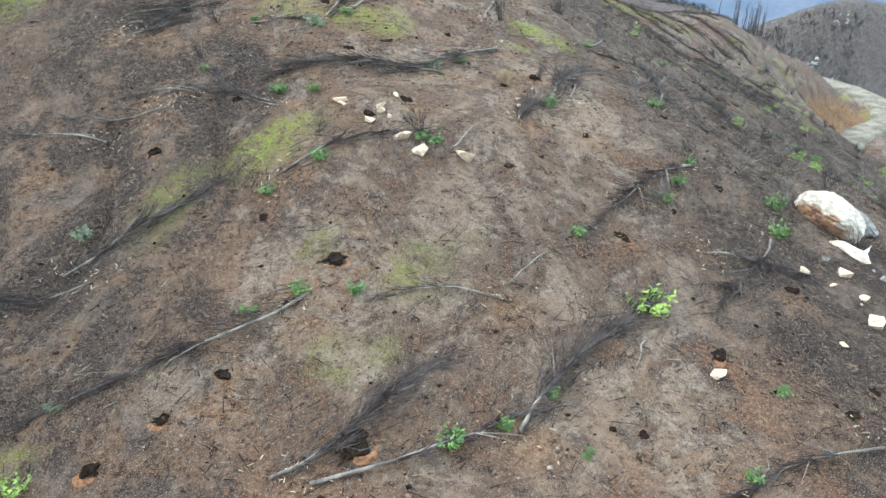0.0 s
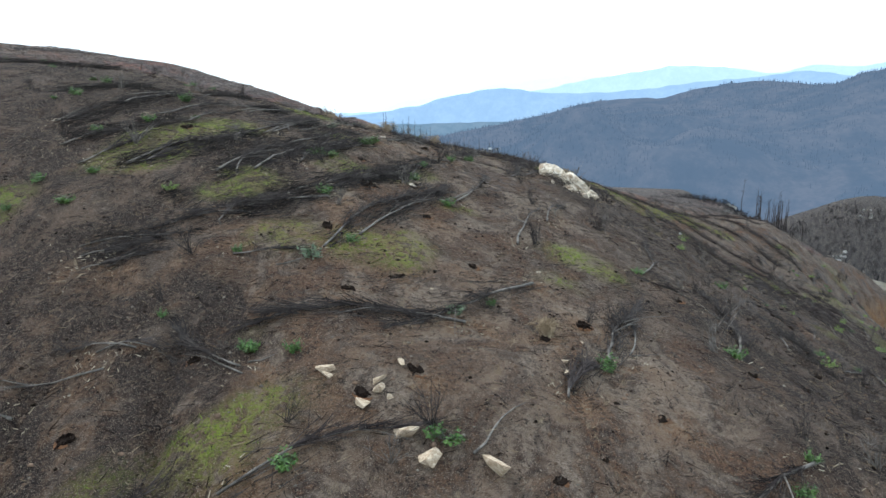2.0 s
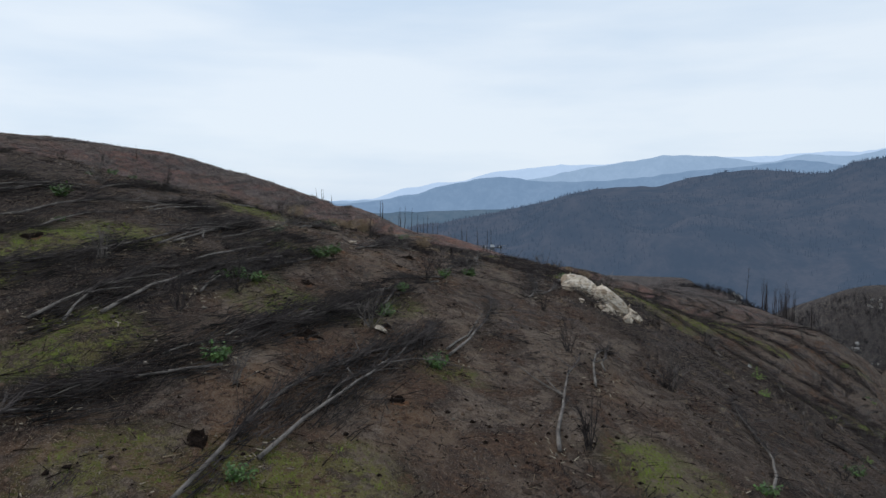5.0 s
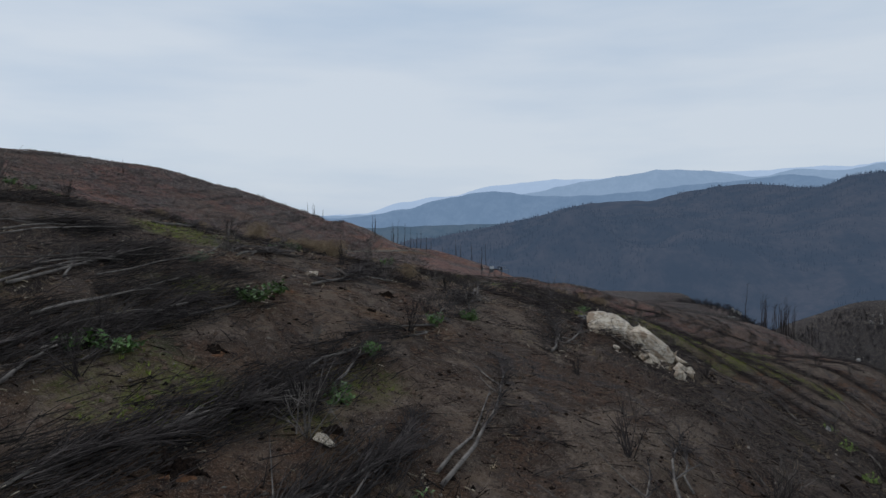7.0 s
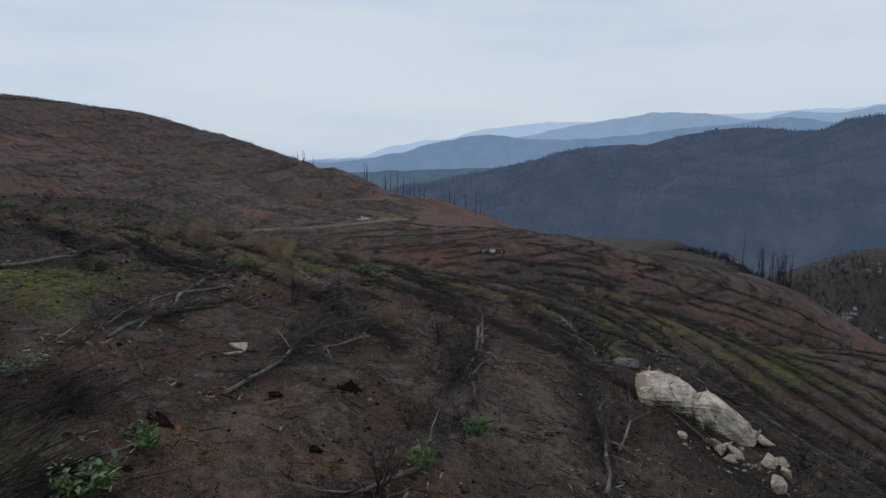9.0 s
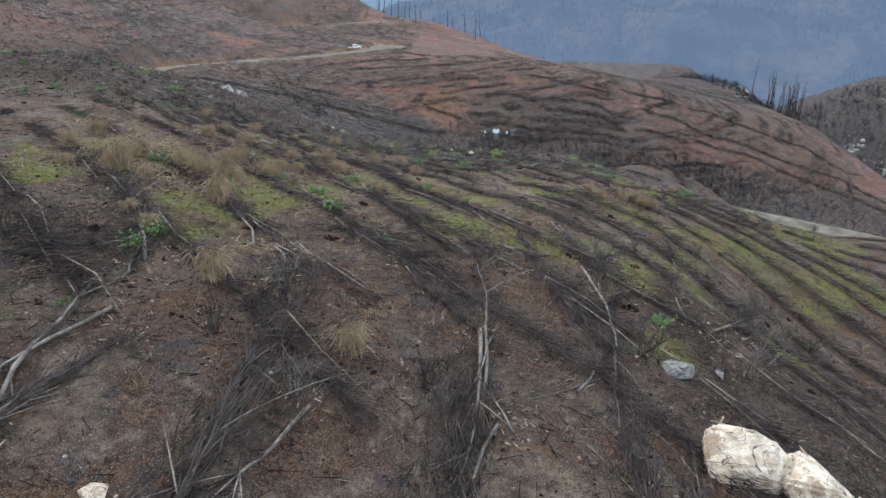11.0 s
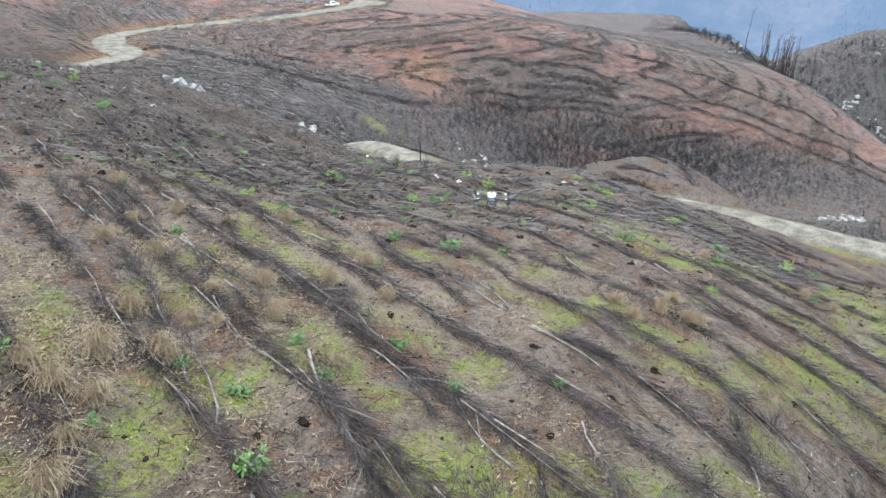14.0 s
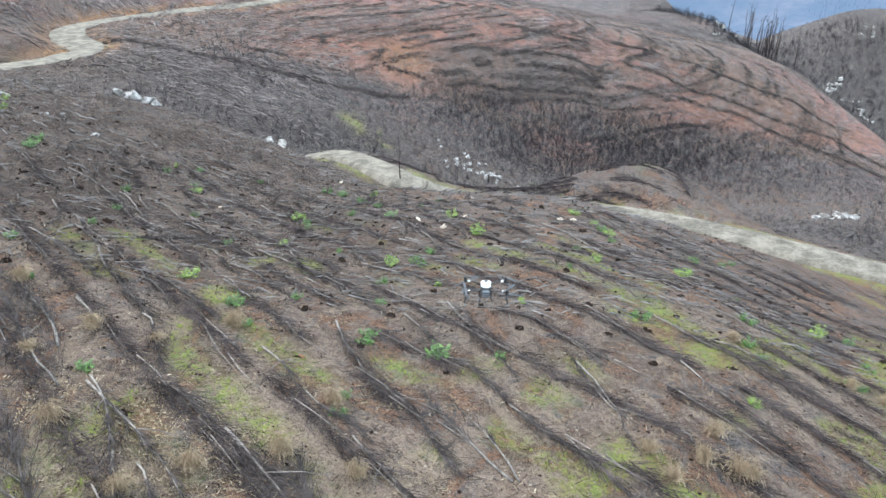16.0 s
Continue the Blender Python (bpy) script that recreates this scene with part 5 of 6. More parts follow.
def burnt_stump(x, y, size, r, rim=True):
    n = ground_normal(x, y)
    ob = thing("burnt_stump", (x, y, ground_z(x, y) - 0.02), "black hollow burnt-out tree stump in bare soil", "tree stump", "burnt stumps")
    up = Vector((n.x * 0.5, n.y * 0.5, 1)).normalized()
    ob.rotation_mode = "QUATERNION"
    ob.rotation_quaternion = up.to_track_quat("Z", "Y") @ Euler((0, 0, r.uniform(0, 6.28))).to_quaternion()
    s = size * 0.40
    ob.scale = (s * r.uniform(0.8, 1.25), s * r.uniform(0.7, 1.0), s * r.uniform(0.5, 1.1))
    under(new("charred_shell", SHELLS[r.randint(6)]), ob)
    for k in range(r.randint(1, 4)):
        q = under(new("root", ROOTS[r.randint(4)]), ob)
        q.rotation_euler = (0, 0, r.uniform(0, 6.28))
    if rim:
        under(new("soil_rim", RIMS[r.randint(4)]), ob, "loose reddish soil round the stump")
    return ob


r4 = np.random.RandomState(11)
placed = []
for x, y, size in STUMPS:
    burnt_stump(x, y, size, r4)
    placed.append((x, y))
for i in range(-44, 4):
    for k in range(10, 44):
        c, t = 3.1 * k - 1.9 + 1.4, 3.3 * i + (k % 2) * 1.6
        x, y = 0.76 * c + 0.65 * t + r4.normal(0, 0.5), 0.65 * c - 0.76 * t + r4.normal(0, 0.5)
        if 88 < y < 140 and -44 < x < 26 and y < 138 + 0.35 * min(x, 0) and y < 128 - 0.55 * max(x, 0) and r4.rand() < 0.8 and all((x - a) ** 2 + (y - b) ** 2 > 4 for a, b in placed):
            burnt_stump(x, y, r4.uniform(0.36, 0.58), r4, False)
            placed.append((x, y))
for k in range(84):
    x = r4.uniform(10, 46)
    y = r4.uniform(24, 68) + 0.8 * max(x - 20, 0)
    burnt_stump(x, y, r4.uniform(0.22, 0.4), r4, False)

# ---- green regrowth ----
def leaves_mesh(name, count, radius, tall, leaf, material, r):
    """Leaves on short shoots: each a folded diamond."""
    shoots = max(6, count // 12)
    turn = r.uniform(0, 2 * math.pi, shoots)
    out = radius * np.sqrt(r.uniform(0.02, 1, shoots))
    top = tall * r.uniform(0.45, 1.0, shoots) * (1 - 0.5 * (out / radius) ** 2)
    which = r.randint(0, shoots, count)
    s = r.uniform(0.2, 1.0, count)
    c = np.stack([np.cos(turn[which]) * out[which] * (0.3 + 0.7 * s), np.sin(turn[which]) * out[which] * (0.3 + 0.7 * s), top[which] * s], 1) + r.normal(0, 0.035 * radius / 0.4, (count, 3))
    c[:, 2] = np.maximum(c[:, 2], 0.02)
    a = r.uniform(0, 2 * math.pi, count)
    tilt = r.uniform(-0.5, 0.9, count)
    d = np.stack([np.cos(a) * np.cos(tilt), np.sin(a) * np.cos(tilt), np.sin(tilt)], 1)
    w = np.cross(d, r.normal(0, 0.5, (count, 3)) + np.array([0, 0, 1.0]))
    w = w / np.linalg.norm(w, axis=1)[:, None]
    up = np.cross(w, d)
    size = leaf * r.uniform(0.6, 1.3, count)[:, None]
    verts = np.stack([c - d * size, c + w * size * 0.42 + up * size * 0.12, c + d * size, c - w * size * 0.42 + up * size * 0.12], 1).reshape(-1, 3)
    k = np.arange(count)[:, None] * 4
    faces = np.concatenate([np.concatenate([k, k + 1, k + 2], 1), np.concatenate([k, k + 2, k + 3], 1)])
    stems = (np.zeros((shoots, 3)) + r.normal(0, 0.05, (shoots, 3)) * np.array([1, 1, 0]), np.stack([np.cos(turn) * out, np.sin(turn) * out, top], 1))
    return quads_mesh(name, verts, faces, material), stems


SHRUB_KINDS = [
    ("bright green regrowth shrub sprouting from burnt soil", LEAF, 0.075, 0.9), ("grey-green regrowth shrub with pale leaf tips", GREY_LEAF, 0.07, 0.7), ("yellow-green bushy regrowth on bare soil", None, 0.07, 1.0)]
YOUNG_LEAF = plain("young_leaves", (0.110, 0.190, 0.025), (0.250, 0.340, 0.050), 6.0, 0.55, 0.4, 0.2, 0.005, None, 0.5)
SHRUB_MESHES = []
r5 = np.random.RandomState(31)
for label, material, leaf, tall in SHRUB_KINDS:
    made = []
    for k in range(4):
        leaves, (a, b) = leaves_mesh("foliage", 230, 0.55, 0.62 * tall, leaf, material or YOUNG_LEAF, r5)
        made.append((leaves, sticks_mesh("stem", a, b, 0.012, 0.005, PALE_BARK)))
    SHRUB_MESHES.append(made)


def shrub(x, y, size, kind, r):
    ob = thing("regrowth_shrub", (x, y, ground_z(x, y) - 0.02), SHRUB_KINDS[kind][0], "shrub", "green regrowth")
    ob.rotation_euler = (r.normal(0, 0.1), r.normal(0, 0.1), r.uniform(0, 6.28))
    ob.scale = (size * r.uniform(0.9, 1.2), size * r.uniform(0.8, 1.1), size * r.uniform(0.85, 1.25))
    leaves, shoots = SHRUB_MESHES[kind][r.randint(4)]
    under(new("foliage", leaves), ob)
    under(new("stem", shoots), ob)
    return ob


for x, y, size, kind in SHRUBS:
    shrub(x, y, size * 1.25, int(kind), r5)
for k in range(120):
    x, y = r5.uniform(-42, 30), r5.uniform(86, 136)
    if y < 138 + 0.35 * min(x, 0) and y < 124 - 0.5 * max(x, 0):
        shrub(x, y, r5.uniform(0.6, 1.15), 0 if r5.rand() < 0.75 else 2, r5)
for k in range(26):
    shrub(r5.uniform(-34, -12), r5.uniform(30, 64), r5.uniform(0.4, 0.8), 0, r5)
for k in range(60):
    x = r5.uniform(13, 46)
    shrub(x, r5.uniform(36, 72) + 0.7 * max(x - 20, 0), r5.uniform(0.4, 0.85), int(r5.choice([0, 2, 2])), r5)


# ---- dry bracken ----
def bracken(x, y, size, r, label="tall dry straw-coloured bracken clump"):
    ob = thing("dry_bracken", (x, y, ground_z(x, y) - 0.02), label, "dry plant", "dry bracken")
    n = 150
    turn, lean = r.uniform(0, 6.28, n), np.abs(r.normal(0.25, 0.35, n))
    a = np.stack([r.normal(0, 0.16, n) * size, r.normal(0, 0.16, n) * size, np.zeros(n)], 1)
    l = size * r.uniform(0.4, 1.0, n)
    b = a + np.stack([np.cos(turn) * np.sin(lean) * l, np.sin(turn) * np.sin(lean) * l, np.cos(lean) * l], 1)
    c = b + np.stack([np.cos(turn), np.sin(turn), -0.5 - 0.6 * r.rand(n)], 1) * (l * 0.35)[:, None]
    under(new("frond_tuft", sticks_mesh("frond_tuft", np.concatenate([a, b]), np.concatenate([b, c]), 0.009, 0.004, DRY)), ob)
    under(new("stalk_tuft", sticks_mesh("stalk_tuft", a[:20], b[:20] * np.array([1, 1, 1.1]), 0.008, 0.003, DRY)), ob)
    return ob


r6 = np.random.RandomState(41)
BRACKEN = [
    (-12.4, 69.6, 1.4), (-13.1, 71.8, 1), (-9.9, 70.8, 1), (-9.7, 72.8, 1), (-8.2, 67.4, 0.9), (-11, 71.7, 0.8),
    (-8.4, 73.7, 0.7), (-8.2, 75.7, 0.6), (9.8, 81.3, 0.8), (8.7, 81.5, 0.7), (-5.7, 76.4, 0.6), (-8.7, 70.5, 0.8),
    (-16.7, 76.7, 1), (-8.6, 68.9, 0.7), (7.3, 80.4, 0.6), (6.9, 81.6, 0.5), (9.9, 83.4, 0.7), (10.2, 81.1, 0.7),
    (19.9, 90.6, 0.6), (14.7, 92.5, 0.6), (21.1, 89.6, 0.6), (-8.2, 78, 0.6), (-5.8, 77, 0.5), (-10.1, 75.8, 0.9),
    (-2.3, 79.4, 0.6), (2.4, 27, 0.6), (-2.6, 58.5, 0.8), (-6.2, 60.5, 0.9),
]
for x, y, size in BRACKEN:
    bracken(x, y, size, r6)
for k in range(24):
    bracken(r6.uniform(-20, -3), r6.uniform(61, 90), r6.uniform(0.4, 0.8), r6)


# ---- rocks and boulders ----
def rock_mesh(seed, detail, rough):
    """An angular block: the hull of scattered corners, its faces broken up by fine relief."""
    r = np.random.RandomState(seed)
    bm = bmesh.new()
    for k in range(10 if detail < 4 else 24):
        d = Vector(r.normal(0, 1, 3)).normalized() * r.uniform(0.85, 1.1)
        bm.verts.new(Vector((math.copysign(abs(d.x) ** 0.75, d.x), math.copysign(abs(d.y) ** 0.75, d.y), math.copysign(abs(d.z) ** 0.75, d.z))))
    hull = bmesh.ops.convex_hull(bm, input=bm.verts[:])
    bmesh.ops.delete(bm, geom=[v for v in bm.verts if not v.link_faces], context="VERTS")
    bmesh.ops.bevel(bm, geom=bm.edges[:], offset=0.03 if detail < 4 else 0.09, segments=1 if detail < 4 else 2, affect="EDGES")
    bmesh.ops.triangulate(bm, faces=bm.faces[:])
    for k in range(1 if detail < 4 else 3):
        bmesh.ops.subdivide_edges(bm, edges=[e for e in bm.edges if e.calc_length() > 0.12], cuts=1, use_grid_fill=True)
        bmesh.ops.triangulate(bm, faces=bm.faces[:])
    shift = Vector(r.uniform(-50, 50, 3))
    for v in bm.verts:
        p = v.co
        v.co = p * (1 + rough * (noise.noise(p * 1.5 + shift) + 0.6 * noise.noise(p * 4 + shift) + 0.4 * noise.noise(p * 10 + shift)))
    return bm


ROCK_MESHES = []
for k in range(7):
    bm = rock_mesh(k, 3, 0.05)
    me = bpy.data.meshes.new("rock")
    bm.to_mesh(me)
    bm.free()
    ROCK_MESHES.append(me)


def rock(x, y, size, r, material, label, flat=0.6, name="rock", group="loose rocks"):
    me = ROCK_MESHES[r.randint(7)].copy()
    me.materials.append(material)
    ob = tagged(new(name, me), label, "rock", group)
    ob.location = (x, y, ground_z(x, y) + size * 0.10)
    ob.rotation_euler = (r.normal(0, 0.25), r.normal(0, 0.25), r.uniform(0, 6.28))
    ob.scale = (size * r.uniform(0.45, 0.7), size * r.uniform(0.3, 0.5), size * flat * r.uniform(0.4, 0.65))
    return ob


r7 = np.random.RandomState(51)
for x, y, size in ROCKS:
    rock(x, y, size, r7, TAN_STONE if y < 30 else GRANITE, "angular pale tan granite rock lying on burnt soil")


def boulder(place, size, turn, seed, label, detail=5, stone=GRANITE):
    bm = rock_mesh(seed, detail, 0.045)
    me = bpy.data.meshes.new("boulder")
    bm.to_mesh(me)
    bm.free()
    me.materials.append(stone)
    ob = tagged(new("boulder", me), label, "boulder", "large boulders")
    ob.location, ob.scale = place, size
    ob.rotation_euler = [radians(a) for a in turn]
    return ob


boulder((5.80, 57.2, -4.02), (1.05, 0.85, 0.70), (6, 22, 8), 101, "large pale cream boulder with a fractured face on the hill crest")
boulder((7.42, 57.1, -4.74), (1.36, 0.70, 0.56), (0, 38, -6), 104, "long pale tan boulder leaning down the slope")
boulder((6.62, 56.5, -4.72), (0.13, 0.28, 0.52), (24, -24, 30), 111, "upright white split of rock between two boulders", 3)
boulder((5.6, 61.3, -4.24), (0.55, 0.40, 0.2), (0, 8, 20), 107, "flat dark grey rock slab on the crest", 4, GREY_STONE)
for x, y, size, turn, label in ((8.2, 55.6, (0.36, 0.24, 0.22), (0, 30, 20), "broken tan boulder fragment below the crest"), (8.55, 55.3, (0.2, 0.18, 0.22), (0, 10, 50), "small tan block of broken boulder"),
                                (7.1, 55.2, (0.42, 0.22, 0.2), (10, 40, 20), "brown broken slab under the leaning boulder"), (7.7, 53.8, (0.4, 0.15, 0.25), (10, 50, 40), "pale splinter of rock on the slope"), (6.6, 55.5, (0.3, 0.18, 0.16), (0, 25, 70), "grey broken slab below the crest boulder")):
    boulder((x, y, ground_z(x, y) + 0.08), size, turn, int(100 * x), label, 3)
boulder((13.35, 22.4, ground_z(13.35, 22.4) + 0.32), (1.25, 0.80, 0.80), (0, 24, -48), 121, "big white boulder with rust-brown stained face", 5, STAINED)
boulder((14.9, 23.6, ground_z(14.9, 23.6) + 0.2), (1.0, 0.5, 0.45), (0, 24, -45), 109, "long grey boulder beside a white one", 5, GREY_STONE)
boulder((13.3, 20.6, ground_z(13.3, 20.6) + 0.0), (0.75, 0.42, 0.18), (0, 18, -30), 110, "low pale rock slab below a boulder", 4)
for k in range(34):
    s = r7.uniform(0.06, 0.2)
    rock(r7.uniform(5.6, 8.8), r7.uniform(53.8, 56.2), s, r7, GRANITE, "small broken tan rock below the crest boulders", 0.7)


def white_rocks(cx, cy, spread, count, low, high, r, turn=0.0, thin=0.35):
    for k in range(count):
        a, b = r.normal(0, spread), r.normal(0, spread * thin)
        x, y = cx + a * math.cos(turn) - b * math.sin(turn), cy + a * math.sin(turn) + b * math.cos(turn)
        rock(x, y, r.uniform(low, high), r, WHITE_ROCK, "white weathered rock in a stony outcrop", 0.9, "white_rock", "white rocks")


white_rocks(-29.0, 139, 1.1, 7, 0.8, 2.0, r7, 0.2)
white_rocks(-33, 122, 4.0, 9, 0.2, 0.6, r7, -0.5, 0.2)
white_rocks(-17.5, 142, 0.8, 3, 0.8, 1.6, r7)
white_rocks(10.5, 206, 4.0, 40, 0.3, 1.5, r7, -0.8, 0.6)
white_rocks(87.5, 196, 4.0, 22, 0.6, 2.6, r7, 0.35, 0.12)
white_rocks(166, 462, 3.0, 3, 2.5, 5.0, r7)
white_rocks(12, 62, 5.0, 6, 0.2, 0.45, r7)
white_rocks(222, 433, 4.0, 16, 1.2, 3.2, r7, 0.5, 0.3)
white_rocks(233, 418, 5.5, 24, 0.8, 2.4, r7, -0.6, 0.5)
white_rocks(250, 463, 5.0, 5, 1.5, 3.2, r7, 0.6)
white_rocks(149, 427, 2.5, 5, 1.2, 3.6, r7, 0.4)
white_rocks(15.0, 18.5, 1.8, 14, 0.12, 0.35, r7, 0.3, 0.8)
white_rocks(-30, 345, 3.0, 3, 0.8, 1.5, r7)


# ---- small litter on the ground ----
def lumps_mesh(name, places, sizes, material, r):
    """Many small eight-sided lumps in one mesh."""
    n = len(places)
    way = np.array([(1, 0, 0), (0, 1, 0), (-1, 0, 0), (0, -1, 0), (0, 0, 1), (0, 0, -1)], float)
    turn = r.uniform(0, 6.28, n)
    q = way[None] * (sizes[:, None, None] * r.uniform(0.45, 1.2, (n, 6, 1))) * np.array([1.0, 1.0, 0.65])
    x = q[:, :, 0] * np.cos(turn)[:, None] - q[:, :, 1] * np.sin(turn)[:, None]
    y = q[:, :, 0] * np.sin(turn)[:, None] + q[:, :, 1] * np.cos(turn)[:, None]
    verts = (np.stack([x, y, q[:, :, 2]], -1) + places[:, None]).reshape(-1, 3)
    tri = np.array([(0, 1, 4), (1, 2, 4), (2, 3, 4), (3, 0, 4), (1, 0, 5), (2, 1, 5), (3, 2, 5), (0, 3, 5)])
    faces = (np.arange(n)[:, None, None] * 6 + tri[None]).reshape(-1, 3)
    return quads_mesh(name, verts, faces, material)


def on_ground(n, box, r, gap=0.0):
    x, y = r.uniform(box[0], box[1], n), r.uniform(box[2], box[3], n)
    return np.stack([x, y, mesh_height(x, y) + gap], 1)


r8 = np.random.RandomState(61)
p = np.concatenate([on_ground(5200, (-26, 24, 8, 60), r8), on_ground(7500, (-24, 26, 56, 100), r8), on_ground(1800, (22, 48, 50, 104), r8)])
tagged(new("small_stones", lumps_mesh("small_stones", p, r8.uniform(0.015, 0.05, len(p)) * r8.choice([1, 1, 1, 1.8], len(p)), STONES, r8)), "pale small stones and chips on burnt soil", "stones", kind="stuff")
p = np.concatenate([on_ground(15000, (-24, 22, 8, 46), r8), on_ground(6000, (-24, 26, 46, 100), r8)])
thick = value_noise(p[:, 0], p[:, 1], 2.6) > 0.42
p = p[thick]
tagged(new("soil_clods", lumps_mesh("soil_clods", p, r8.uniform(0.015, 0.06, len(p)) * r8.choice([1, 1, 1, 2.0], len(p)), SOIL_LUMP, r8)), "loose brown soil clods on the slope", "soil", kind="stuff")
p = np.concatenate([on_ground(5000, (-26, 24, 8, 60), r8, 0.015), on_ground(6000, (-24, 26, 56, 100), r8, 0.015)])
turn, size = r8.uniform(0, 6.28, len(p)), r8.uniform(0.06, 0.32, len(p))
q = p + np.stack([np.cos(turn) * size, np.sin(turn) * size, r8.normal(0.02, 0.04, len(p))], 1)
tagged(new("wood_chips", sticks_mesh("wood_chips", lift_above(p, 0.015), lift_above(q, 0.015), 0.008, 0.004, DRY)), "short straw-coloured twigs and bark chips", "litter", kind="stuff")


p = np.concatenate([on_ground(2200, (-26, 26, 8, 26), r8), on_ground(7000, (-26, 26, 26, 60), r8), on_ground(10000, (-24, 28, 56, 104), r8), on_ground(2600, (22, 48, 50, 104), r8)])
p = p[value_noise(p[:, 0], p[:, 1], 3.1) > 0.35]
tagged(new("charcoal_bits", lumps_mesh("charcoal_bits", p, r8.uniform(0.015, 0.05, len(p)) * r8.choice([1, 1, 1, 2.2], len(p)), CHARRED, r8)), "black charcoal lumps strewn on burnt soil", "charcoal", kind="stuff")
p = np.concatenate([on_ground(1600, (-26, 26, 8, 26), r8, 0.015), on_ground(5500, (-26, 26, 26, 60), r8, 0.015), on_ground(6000, (-24, 28, 56, 104), r8, 0.015)])
turn, size = r8.uniform(0, 6.28, len(p)), r8.uniform(0.10, 0.60, len(p))
q = p + np.stack([np.cos(turn) * size, np.sin(turn) * size, r8.normal(0.03, 0.04, len(p))], 1)
tagged(new("charred_shreds", sticks_mesh("charred_shreds", lift_above(p, 0.015), lift_above(q, 0.015), r8.uniform(0.006, 0.016, len(p)), 0.004, CHARRED)), "short charred twigs scattered over bare soil", "litter", kind="stuff")


def tufts_mesh(name, places, tall, material, r, blades=5, broad=0.10):
    n = len(places) * blades
    base = np.repeat(places, blades, 0) + r.normal(0, 0.05, (n, 3)) * np.array([1, 1, 0])
    turn, lean, l = r.uniform(0, 6.28, n), np.abs(r.normal(0.5, 0.3, n)), np.repeat(tall, blades) * r.uniform(0.5, 1.2, n)
    tip = base + np.stack([np.cos(turn) * np.sin(lean) * l, np.sin(turn) * np.sin(lean) * l, np.cos(lean) * l], 1)
    w = np.stack([-np.sin(turn), np.cos(turn), np.zeros(n)], 1) * (broad * l[:, None] + 0.004)
    verts = np.stack([base - w, base + w, tip], 1).reshape(-1, 3)
    return quads_mesh(name, verts, np.arange(3 * n).reshape(-1, 3), material)


p = np.concatenate([on_ground(16000, (-24, 22, 12, 60), r8), on_ground(42000, (-22, 28, 60, 112), r8)])
p = p[moss_at(p[:, 0], p[:, 1]) * r8.uniform(0.5, 1, len(p)) > 0.30]
tagged(new("grass_tufts", tufts_mesh("grass_tufts", p, r8.uniform(0.05, 0.14, len(p)), GRASS, r8)), "short yellow-green grass and moss tufts", "grass", kind="stuff")
p = np.concatenate([on_ground(2600, (-22, 20, 60, 96), r8), on_ground(900, (-20, 16, 12, 60), r8)])
p = p[value_noise(p[:, 0], p[:, 1], 5) + 0.25 * (p[:, 0] < -3) * (p[:, 1] > 60) > 0.62]
tagged(new("dry_grass", tufts_mesh("dry_grass", p, r8.uniform(0.12, 0.30, len(p)), DRY, r8, 12, 0.012)), "dry straw-coloured grass tufts among brushwood", "grass", kind="stuff")


# straw and bark shreds between the planting rows
STRAW = plain("pale_straw", (0.22, 0.165, 0.098), (0.44, 0.36, 0.245), 2.0, 0.9, 0.15, 0.2, 0.005, None, 0.6)
x, y = r8.normal(-6, 7, 16000), r8.normal(76, 7, 16000)
keep = (value_noise(x, y, 2.2) + 0.5 * value_noise(x, y, 7) > 0.80) & (y > 62)
p = np.stack([x, y, mesh_height(x, y) + 0.02], 1)[keep]
turn, size = r8.normal(-0.86, 0.9, len(p)), r8.uniform(0.06, 0.34, len(p))
q = p + np.stack([np.cos(turn) * size, np.sin(turn) * size, r8.normal(0.03, 0.05, len(p))], 1)
tagged(new("straw_litter", sticks_mesh("straw_litter", lift_above(p, 0.015), lift_above(q, 0.02), r8.uniform(0.004, 0.013, len(p)), 0.004, STRAW)), "flattened straw and bark shreds between rows", "litter", kind="stuff")
x, y = r8.normal(-11.0, 3.0, 8000), r8.normal(76, 4.5, 8000)
keep = (value_noise(x, y, 1.6) + 0.6 * value_noise(x, y, 4.5) > 0.82) & (y > 63)
p = np.stack([x, y, mesh_height(x, y) + 0.03], 1)[keep]
turn, size = r8.uniform(0, 6.28, len(p)), r8.uniform(0.03, 0.11, len(p))
q = p + np.stack([np.cos(turn) * size, np.sin(turn) * size, r8.normal(0.01, 0.02, len(p))], 1)
FLAKE = plain("bleached_flakes", (0.27, 0.19, 0.10), (0.52, 0.41, 0.26), 3.0, 0.85, 0.2, 0.2, 0.005, None, 0.5)
tagged(new("bark_flakes", sticks_mesh("bark_flakes", lift_above(p, 0.02), lift_above(q, 0.02), r8.uniform(0.010, 0.026, len(p)), 0.008, FLAKE)), "small bleached bark flakes and dead leaves on moss", "litter", kind="stuff")
# pale chips where stems were cut
feet = np.array([(r_[0], r_[1]) for r_ in FELLED if r_[4] and r_[1] < 100])
p = np.repeat(feet, 14, 0) + r8.normal(0, 0.42, (len(feet) * 14, 2))
p = np.column_stack([p, mesh_height(p[:, 0], p[:, 1]) + 0.02])
turn, size = r8.uniform(0, 6.28, len(p)), r8.uniform(0.04, 0.16, len(p))
q = p + np.stack([np.cos(turn) * size, np.sin(turn) * size, r8.normal(0.02, 0.03, len(p))], 1)
CHIP = plain("fresh_wood_chips", (0.34, 0.26, 0.17), (0.62, 0.53, 0.40), 3.0, 0.85, 0.2, 0.2, 0.005, None, 0.6)
